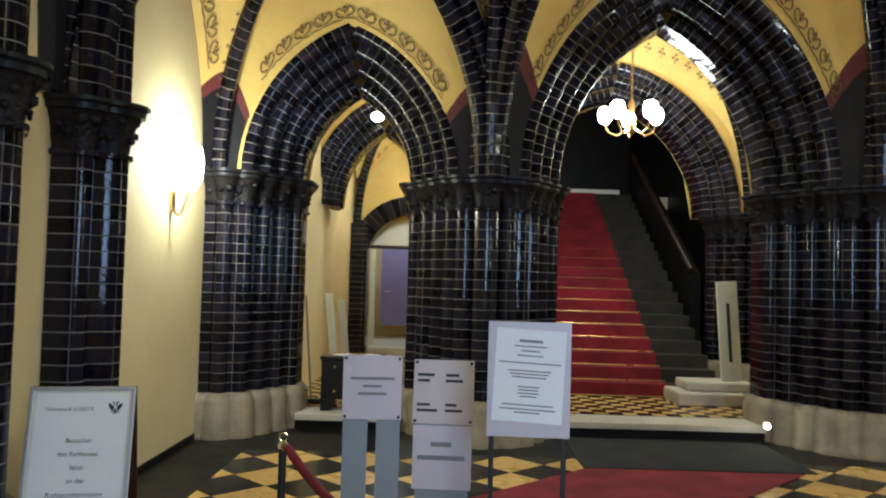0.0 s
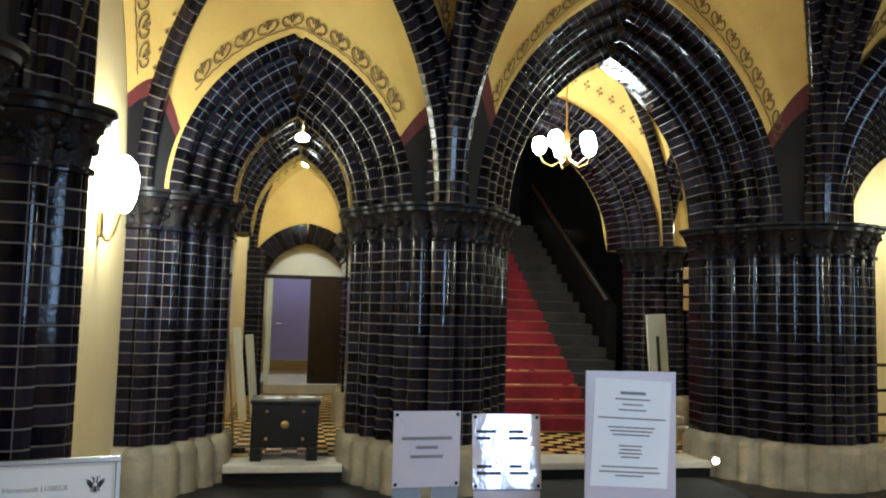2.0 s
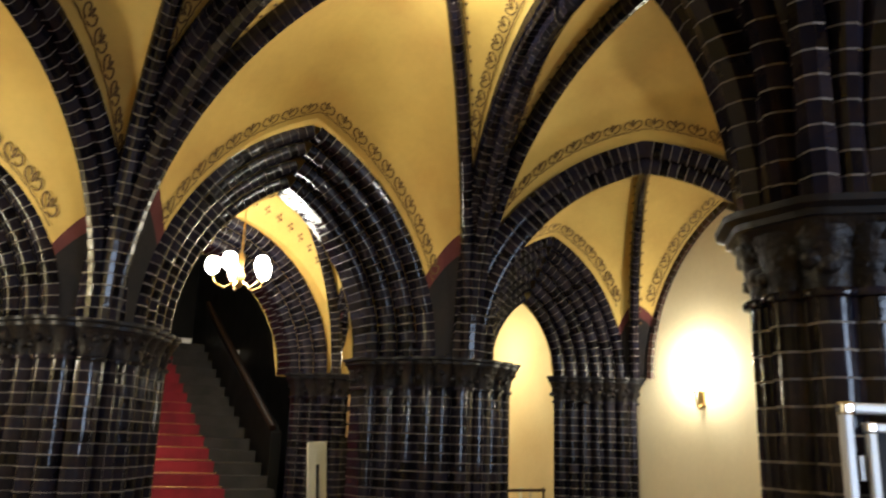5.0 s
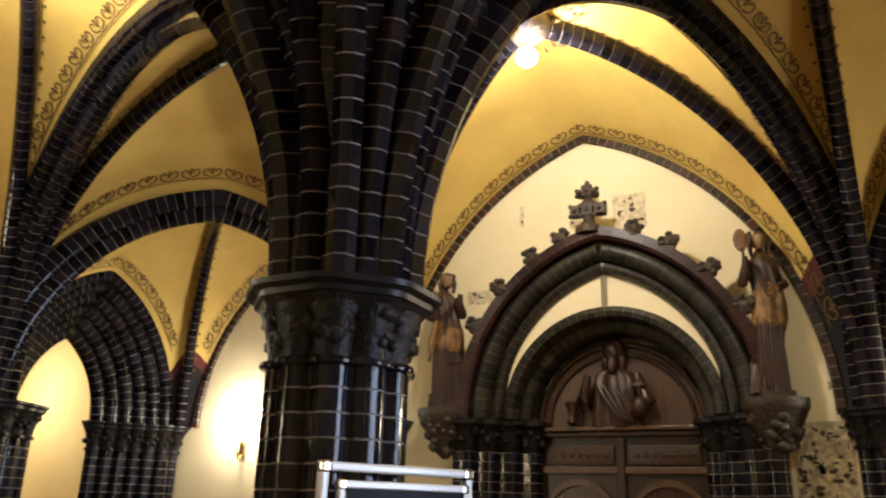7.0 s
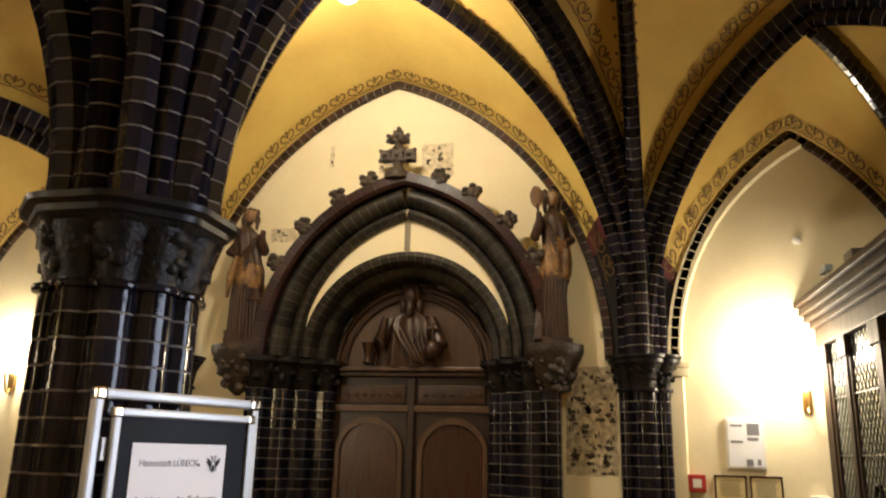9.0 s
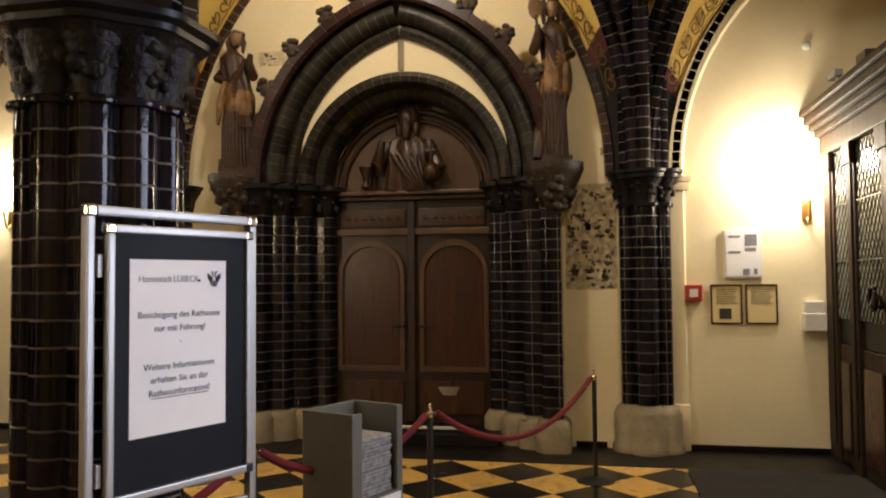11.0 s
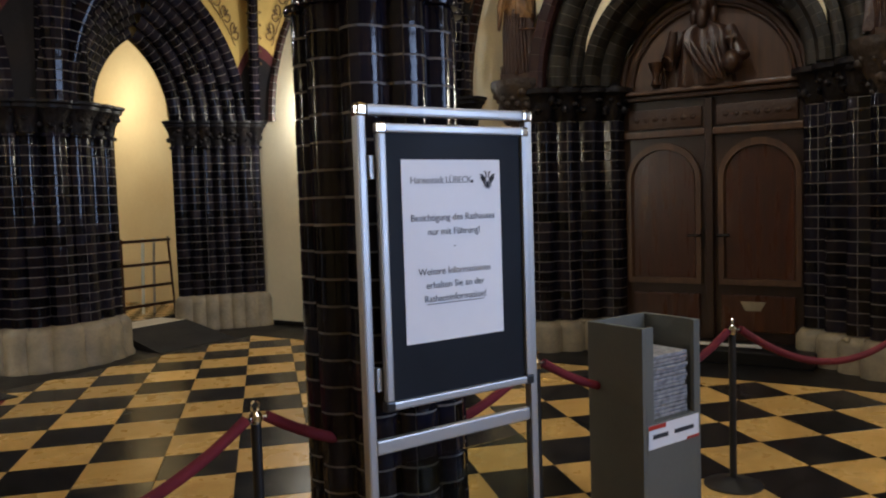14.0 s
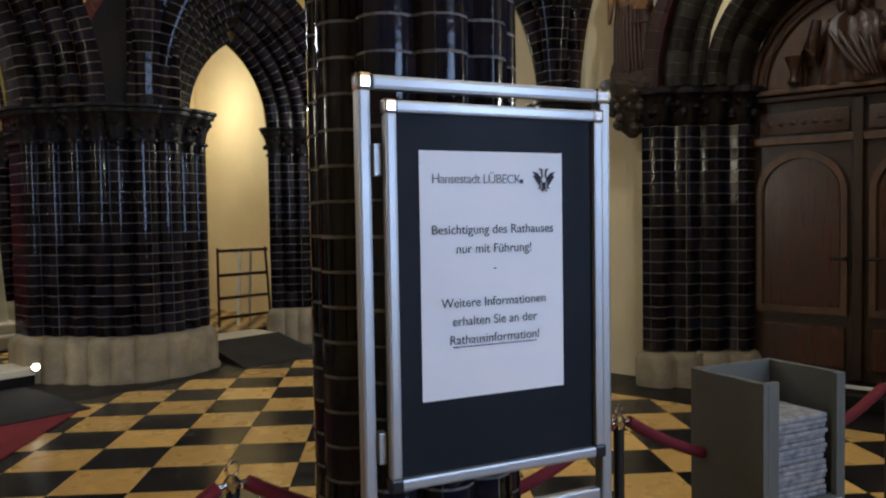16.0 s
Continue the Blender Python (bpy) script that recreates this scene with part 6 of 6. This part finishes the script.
snap = part("poster_frame", boxed(-0.333, 0.317, -0.040, -0.025, 0.892, 1.865, 0.002), POSTER, ST, "black poster card")
for a in ((-0.333, 0.317, 1.835, 1.865), (-0.333, 0.317, 0.892, 0.922), (-0.333, -0.303, 0.923, 1.834), (0.287, 0.317, 0.923, 1.834)):
    part("snap_rail", boxed(a[0], a[1], -0.056, -0.024, a[2], a[3], 0.007), ALU, snap, "aluminium snap rail")
for x in (-0.318, 0.302):
    for z in (0.907, 1.85):
        part("rail_corner", boxed(x - 0.018, x + 0.018, -0.058, -0.022, z - 0.018, z + 0.018, 0.007), CHROME if z > 1 else BLACK, snap, "corner cap")
for x in (-0.345, 0.325):
    for z in (1.00, 1.72):
        part("bracket", boxed(x - 0.010, x + 0.010, -0.03, 0.0, z - 0.04, z + 0.04, 0.002), ALU, ST, "small fixing bracket")
sheet = part("poster_sheet", boxed(-0.240, 0.187, -0.0425, -0.0405, 1.107, 1.745), PAPER, ST, "white printed sheet")
FRONT = -0.0435
for body, size, x, z, material, align, sx in (("Hansestadt L\u00dcBECK", 0.034, -0.207, 1.6631, INK_GREY, "LEFT", 0.92), ("Besichtigung des Rathauses", 0.0335, -0.026, 1.5323, INK, "CENTER", 1.0), ("nur mit F\u00fchrung!", 0.0335, -0.026, 1.4824, INK, "CENTER", 1.0), ("-", 0.030, -0.026, 1.4334, INK, "CENTER", 1.0),
                                              ("Weitere Informationen", 0.0335, -0.026, 1.3431, INK, "CENTER", 1.0), ("erhalten Sie an der", 0.0335, -0.026, 1.2952, INK, "CENTER", 1.0), ("Rathausinformation!", 0.0335, -0.026, 1.2474, INK, "CENTER", 1.0)):
    words("text_line", body, size, pose(x, FRONT, z, 90), sheet, material, align, sx)
part("underline", boxed(-0.152, 0.10, -0.0440, -0.0430, 1.2384000000000002, 1.2409000000000001), INK, sheet)
part("text_dot", boxed(0.053, 0.063, -0.0440, -0.0430, 1.6631, 1.6731), INK, sheet)
bm = bmesh.new()
crest(bm, 0.128, 1.672, 0.068, FRONT - 0.0006)
part("emblem", bm, INK, sheet, "dark spread-winged emblem")

# ---- newspaper box ----
NB = root("newspaper_box", "grey painted newspaper box with an open front", "newspaper box", at=(4.69, 3.38, 0), turn=-22.5)
W_, D_ = 0.41, 0.335
part("side_panel", boxed(0, 0.022, 0, D_, 0, 1.0, 0.003), GREY_BOX, NB)
part("side_panel", boxed(W_ - 0.022, W_, 0, D_, 0, 1.0, 0.003), GREY_BOX, NB)
part("back_panel", boxed(0.022, W_ - 0.022, D_ - 0.022, D_, 0, 1.0, 0.003), GREY_BOX, NB)
part("front_panel", boxed(0.022, W_ - 0.022, 0, 0.022, 0, 0.56, 0.003), GREY_BOX, NB)
part("front_edge", boxed(0.022, 0.075, 0, 0.022, 0.56, 1.0, 0.003), GREY_BOX, NB)
part("front_edge", boxed(W_ - 0.045, W_ - 0.022, 0, 0.022, 0.56, 1.0, 0.003), GREY_BOX, NB)
part("shelf", boxed(0.022, W_ - 0.022, 0.022, D_ - 0.022, 0.54, 0.56, 0.002), GREY_BOX, NB)
lab = part("name_strip", boxed(0.03, W_ - 0.02, -0.004, -0.001, 0.44, 0.55), PAPER, NB, "white strip with dark lettering")
bm = bmesh.new()
for x0, x1 in ((0.06, 0.165), (0.21, 0.35)):
    box(bm, x0, x1, -0.0055, -0.0042, 0.485, 0.505)
part("lettering", bm, INK, lab)
part("red_mark", boxed(0.03, 0.15, -0.0055, -0.0042, 0.53, 0.55), SIGN_RED, lab)
part("red_mark", boxed(0.30, 0.39, -0.0055, -0.0042, 0.44, 0.452), SIGN_RED, lab)
stack = root("newspaper_stack", "stack of grey printed newspapers in the box", "newspapers", at=(4.69, 3.38, 0.56), turn=-22.5)
rnd = random.Random(4)
for k in range(16):
    z = k * 0.0185
    dx, dy = rnd.uniform(-0.006, 0.006), rnd.uniform(-0.006, 0.006)
    part("newspaper", boxed(0.09 + dx, 0.355 + dx, 0.035 + dy, 0.27 + dy, z + 0.001, z + 0.0175, 0.005), NEWS, stack)

# ---- rope barrier ----
POSTS = [(0.88, 5.62), (1.85, 4.50), (3.25, 4.32), (4.47, 3.80), (5.66, 3.20), (7.60, 2.23)]
first = None
for x, y in POSTS:
    if first is None:
        first = root("barrier_post", "slim black barrier post with a chrome ring top", "barrier post", "rope barrier posts", at=(x, y, 0))
        bm = bmesh.new()
        lathe(bm, [(0.155, 0), (0.155, 0.008), (0.06, 0.03), (0.022, 0.045)], 24)
        part("base", bm, BLACK, first, "", 40)
        bm = bmesh.new()
        lathe(bm, [(0.019, 0.04), (0.019, 0.83)], 14)
        part("pole", bm, BLACK, first, "", 40)
        bm = bmesh.new()
        lathe(bm, [(0.020, 0.83), (0.024, 0.84), (0.024, 0.86), (0.012, 0.875)], 14)
        tube(bm, [(0.02 * math.cos(a * math.tau / 10), 0, 0.892 + 0.02 * math.sin(a * math.tau / 10)) for a in range(11)], 0.005, 6)
        part("ring_top", bm, CHROME, first, "chrome ring")
    else:
        copy_thing(first, pose(x, y, 0))
for (xa, ya), (xb, yb) in zip(POSTS, POSTS[1:]):
    rope = root("barrier_rope", "sagging dark red velvet rope between two posts", "rope", "barrier ropes")
    bm = bmesh.new()
    ln = math.hypot(xb - xa, yb - ya)
    sag = 0.30 if ln > 2 else 0.20
    za, zb = 0.85, 0.85
    n = 20
    a, b = Vector((xa, ya, za)), Vector((xb, yb, zb))
    pts = [a.lerp(b, 0.03 + 0.94 * k / n) - Vector((0, 0, sag * (1 - (2 * k / n - 1) ** 2))) for k in range(n + 1)]
    tube(bm, pts, 0.021, 10)
    part("cord", bm, ROPE, rope, "", 60)
    for p, q in ((a, pts[0]), (b, pts[-1])):
        bm = bmesh.new()
        tube(bm, [p.lerp(q, 0.3), q.lerp(p, 0.0)], 0.009, 8)
        part("end_cap", bm, CHROME, rope, "small chrome end hook")

# ---- folding sign by the west pier ----
AF = root("folding_sign", "folding wooden sign board with a white printed sheet", "sign board", at=(-0.36, 6.30, 0), turn=12)
for sgn, name in ((-1, "front_board"), (1, "rear_board")):
    m = pose(0, sgn * 0.012, 1.0, sgn * 13)
    bm = bmesh.new()
    box(bm, -0.27, 0.27, -0.008, 0.008, -1.02, 0.0, 0.004, m)
    bd = part(name, bm, OAK_PANEL if sgn > 0 else WHITE, AF, "reddish brown board" if sgn > 0 else "white framed board")
    if sgn < 0:
        bm = bmesh.new()
        for a in ((-0.27, 0.27, -0.02, 0.0), (-0.27, 0.27, -1.02, -1.0), (-0.27, -0.25, -0.999, -0.021), (0.25, 0.27, -0.999, -0.021)):
            box(bm, a[0], a[1], -0.020, -0.0085, a[2], a[3], 0.003, m)
        part("frame", bm, ALU, bd, "pale metal frame")
        bm = bmesh.new()
        box(bm, -0.235, 0.235, -0.0115, -0.0090, -0.97, -0.035, 0, m)
        sh = part("sheet", bm, PAPER, bd)
        for body, size, z in (("Hansestadt L\u00dcBECK", 0.030, -0.13), ("Besucher", 0.036, -0.30), ("des Rathauses", 0.036, -0.37), ("bitte", 0.036, -0.44), ("an der", 0.036, -0.51), ("Rathausinformation", 0.036, -0.58)):
            words("text_line", body, size, m @ pose(-0.06 if z > -0.2 else 0, -0.0125, z, 90), sh, INK_GREY if z > -0.2 else INK)
        bm = bmesh.new()
        crest(bm, 0.17, -0.115, 0.075, -0.0125)
        bmesh.ops.transform(bm, matrix=m, verts=bm.verts)
        part("emblem", bm, INK, sh, "dark spread-winged emblem")
        bm = bmesh.new()
        box(bm, -0.05, 0.07, -0.0125, -0.0118, -0.75, -0.66, 0, m)
        part("print_block", bm, INK_GREY, sh)

# ---- notice plates and board ----
S1 = root("notice_plate_stand", "mauve-white notice plate on two blue-grey boards", "sign", "notice plates", at=(1.245, 6.10, 0), turn=4)
part("base", boxed(-0.20, 0.20, -0.14, 0.14, 0, 0.02, 0.006), BLACK, S1)
part("leg_board", boxed(-0.15, -0.02, 0.004, 0.022, 0.02, 1.22, 0.003), BLUE_GREY, S1)
part("leg_board", boxed(0.025, 0.15, 0.004, 0.022, 0.02, 1.22, 0.003), BLUE_GREY, S1)
pl_ = part("plate", boxed(-0.155, 0.155, -0.004, 0.002, 0.90, 1.235, 0.002), MAUVE_PLATE, S1, "mauve-white acrylic plate")
bars("text_line", [(-w, w, z - 0.007, z + 0.007) for z, w in ((1.115, 0.115), (1.075, 0.05), (1.035, 0.075))], INK_GREY, pl_, "grey unreadable line", -0.0055, -0.0042)
for x in (-0.14, 0.14):
    for z in (0.915, 1.22):
        bm = bmesh.new()
        ball(bm, (x, -0.006, z), 0.009, 1, 0.6, 1, 1)
        part("screw", bm, IRON, pl_)
S2 = root("notice_plate_stand", "two glossy mauve-white notice plates on a blue-grey stand", "sign", "notice plates", at=(1.62, 6.10, 0), turn=-3)
LEAN = Matrix.Rotation(radians(-9), 4, "X")
part("base", boxed(-0.20, 0.20, -0.14, 0.14, 0, 0.02, 0.006), BLACK, S2)
part("leg_board", boxed(-0.14, 0.14, 0.004, 0.022, 0.02, 0.89, 0.003), BLUE_GREY, S2)
bm = boxed(-0.16, 0.16, -0.002, 0.002, 0.885, 1.22, 0.0015)
p1 = part("plate", bm, GLOSS_PLATE, S2, "glossy mauve-white acrylic plate")
p1.matrix_basis = Matrix.Translation((0, 0, 0.885)) @ LEAN @ Matrix.Translation((0, -0.006, -0.885))
bars("text_line", [(x0, x1, z - 0.007, z + 0.007) for x0, x1, z in ((-0.14, -0.05, 1.14), (-0.14, -0.075, 1.11), (-0.14, -0.07, 0.985), (-0.14, -0.03, 0.955), (0.01, 0.08, 1.14), (0.01, 0.10, 1.11), (0.01, 0.07, 0.985), (0.01, 0.10, 0.955))], INK, p1, "dark unreadable line", -0.0045, -0.0025)
p2 = part("plate", boxed(-0.155, 0.155, -0.004, 0.002, 0.545, 0.878, 0.002), MAUVE_PLATE, S2, "mauve-white plate")
bars("text_line", [(-0.06, 0.05, 0.768, 0.792), (-0.13, 0.12, 0.698, 0.722)], INK_GREY, p2, "grey unreadable line", -0.0055, -0.0042)
for x in (-0.145, 0.145):
    for z in (0.90, 1.205):
        bm = bmesh.new()
        ball(bm, (x, -0.006, z), 0.009, 1, 0.6, 1, 1)
        part("screw", bm, IRON, p1)
S3 = root("notice_board_stand", "white notice sheet in a clear holder on black legs", "sign", at=(2.02, 5.66, 0), turn=-3)
for x in (-0.17, 0.17):
    part("leg", boxed(x - 0.012, x + 0.012, 0.004, 0.028, 0.015, 1.0, 0.003), BLACK, S3, "black metal leg")
    part("foot", boxed(x - 0.02, x + 0.02, -0.18, 0.18, 0, 0.015, 0.004), BLACK, S3)
bd = part("board", boxed(-0.195, 0.195, -0.004, 0.003, 0.915, 1.455, 0.003), MAUVE_PLATE, S3, "pale acrylic holder")
bm = boxed(-0.165, 0.165, -0.0065, -0.0045, 0.985, 1.42)
bmesh.ops.rotate(bm, verts=bm.verts, cent=(0, 0, 1.2), matrix=Matrix.Rotation(radians(2.5), 3, "Y"))
sh = part("sheet", bm, PAPER, bd, "white sheet slipped askew")
LINES = ((1.365, 0.055), (1.34, 0.075), (1.318, 0.045), (1.296, 0.06), (1.262, 0.145), (1.225, 0.10), (1.21, 0.09), (1.195, 0.08), (1.15, 0.05), (1.135, 0.045), (1.12, 0.05), (1.105, 0.04), (1.065, 0.12), (1.045, 0.13), (1.03, 0.06))
bars("text_line", [(-w, w, z - (0.006 if z > 1.36 else 0.003), z + (0.006 if z > 1.36 else 0.003)) for z, w in LINES], INK_GREY, sh, "small unreadable line", -0.0078, -0.0068, Matrix.Rotation(radians(2.5), 3, "Y"))

# ---- things behind the arcade ----
CB = root("strong_box", "dark iron strong box with a round lock boss", "chest", at=(0.60, 10.86, 0.17))
part("body", boxed(-0.33, 0.33, -0.20, 0.28, 0.13, 0.56, 0.012), IRON, CB, "dark blue-black iron body")
for x in (-0.33, 0.22):
    part("foot", boxed(x, x + 0.11, -0.20, 0.28, 0, 0.129, 0.006), IRON, CB)
part("lid", boxed(-0.345, 0.345, -0.215, 0.295, 0.562, 0.60, 0.008), IRON, CB, "flat lid")
bm = bmesh.new()
for x in (-0.18, 0.18):
    for z in (0.22, 0.49):
        ball(bm, (x, -0.205, z), 0.018, 1, 0.6, 1, 1)
part("rivets", bm, BRASS, CB)
bm = bmesh.new()
ball(bm, (0, -0.205, 0.36), 0.042, 1, 0.45, 1, 2)
part("lock", bm, BRASS, CB, "round lock boss")
lb = root("leaflets", "loose pale leaflets lying on the strong box", "leaflets", at=(0.60, 10.86, 0.77))
rnd = random.Random(2)
for k in range(7):
    bm = boxed(-0.09, 0.09, -0.06, 0.06, 0, 0.004)
    bmesh.ops.transform(bm, matrix=pose(-0.2 + 0.08 * k, rnd.uniform(-0.08, 0.15), 0.001 + 0.006 * (k % 2), 0, 0, rnd.uniform(-30, 30)), verts=bm.verts)
    part("leaflet", bm, PAPER if k % 3 else GILT, lb)

LD = root("wooden_rack", "pale wooden step rack leaning in the side passage", "rack", at=(8.25, 11.42, 0.17))
for x, m_ in ((-0.46, OAK_PANEL), (-0.12, PALE_WALL), (0.06, STEP_STONE), (0.29, OAK_PANEL)):
    bm = bmesh.new()
    tube(bm, [(x + (0.07 if x > 0.2 else -0.05 if x > -0.2 else 0), 0, 0), (x, 0, 1.04)], 0.026 if m_ is PALE_WALL else 0.020, 4)
    part("rail", bm, m_, LD)
for z in (0.12, 0.38, 0.68, 1.0):
    part("rung", boxed(-0.48, 0.31, -0.035, -0.021, z - 0.02, z + 0.02, 0.004), OAK_PANEL, LD)
EL = [root("display_board", "pale narrow display board leaning on the passage wall", "board", "leaning boards", at=(x, y, 0.17)) for x, y in ((0.02, 13.6), (0.16, 13.9))]
for k, e in enumerate(EL):
    bm = boxed(-0.05, 0.06, -0.015, 0.015, 0, 1.25 - 0.1 * k, 0.004)
    bmesh.ops.rotate(bm, verts=bm.verts, cent=(0, 0, 0), matrix=Matrix.Rotation(radians(-6), 3, "Y"))
    part("panel", bm, PALE_WALL, e)
BM = root("broom", "thin-handled broom leaning on the passage wall", "broom", at=(-0.02, 11.25, 0.17))
bm = bmesh.new()
tube(bm, [(0.10, -0.05, 0.02), (-0.02, 0.05, 1.25)], 0.012, 8)
part("handle", bm, STONE, BM)
part("brush", boxed(0.0, 0.22, -0.09, -0.02, 0.0, 0.05, 0.006), BLACK, BM)
# gilded slabs imitate yellow lamp reflections on the pier's glazed bricks
GLINTS = root("wall_plaque", "small gilded slabs imitating lamp reflections on the glazed brick pier", "plaque", at=(6.22, 12.90, 0))
for z in (1.90, 2.10, 2.34):
    part("plaque", boxed(-0.15, 0.13, -0.02, 0.0, z - 0.085, z + 0.085, 0.003), GILT, GLINTS, "gilded slab standing in for a lamp reflection")


# ---- bricks and tiles, linked last ----
uneven = random.Random(11)
centres = {}
for me, m, parent in LATER:
    ob = new("brick", me)
    if me.name not in centres:
        centres[me.name] = sum((v.co for v in me.vertices), Vector()) / len(me.vertices)
    c = centres[me.name]
    tilt = Matrix.Rotation(radians(uneven.gauss(0, 0.55)), 4, "X") @ Matrix.Rotation(radians(uneven.gauss(0, 0.55)), 4, "Y") @ Matrix.Rotation(radians(uneven.gauss(0, 0.45)), 4, "Z")
    ob.matrix_basis = m @ Matrix.Translation(c) @ tilt @ Matrix.Translation(-c)
    ob.parent = parent
tile_mesh = []
for material in (TILE_DARK, TILE_LIGHT):
    bm = bmesh.new()
    q = [(-H + g, 0), (0, -H + g), (H - g, 0), (0, H - g)]
    top = [bm.verts.new((*p, 0.0)) for p in [(x * 0.994, y * 0.994) for x, y in q]]
    mid = [bm.verts.new((*p, -0.0012)) for p in q]
    low = [bm.verts.new((*p, -0.012)) for p in q]
    bm.faces.new(top)
    for a, b in ((top, mid), (mid, low)):
        for k in range(4):
            bm.faces.new((a[k], b[k], b[(k + 1) % 4], a[(k + 1) % 4]))
    me = bpy.data.meshes.new("tile")
    bm.to_mesh(me)
    bm.free()
    me.materials.append(material)
    tile_mesh.append(me)
for x, y, light in TILES:
    ob = new("tile", tile_mesh[light])
    ob.location = (x, y, 0.0)
    ob.parent = floor
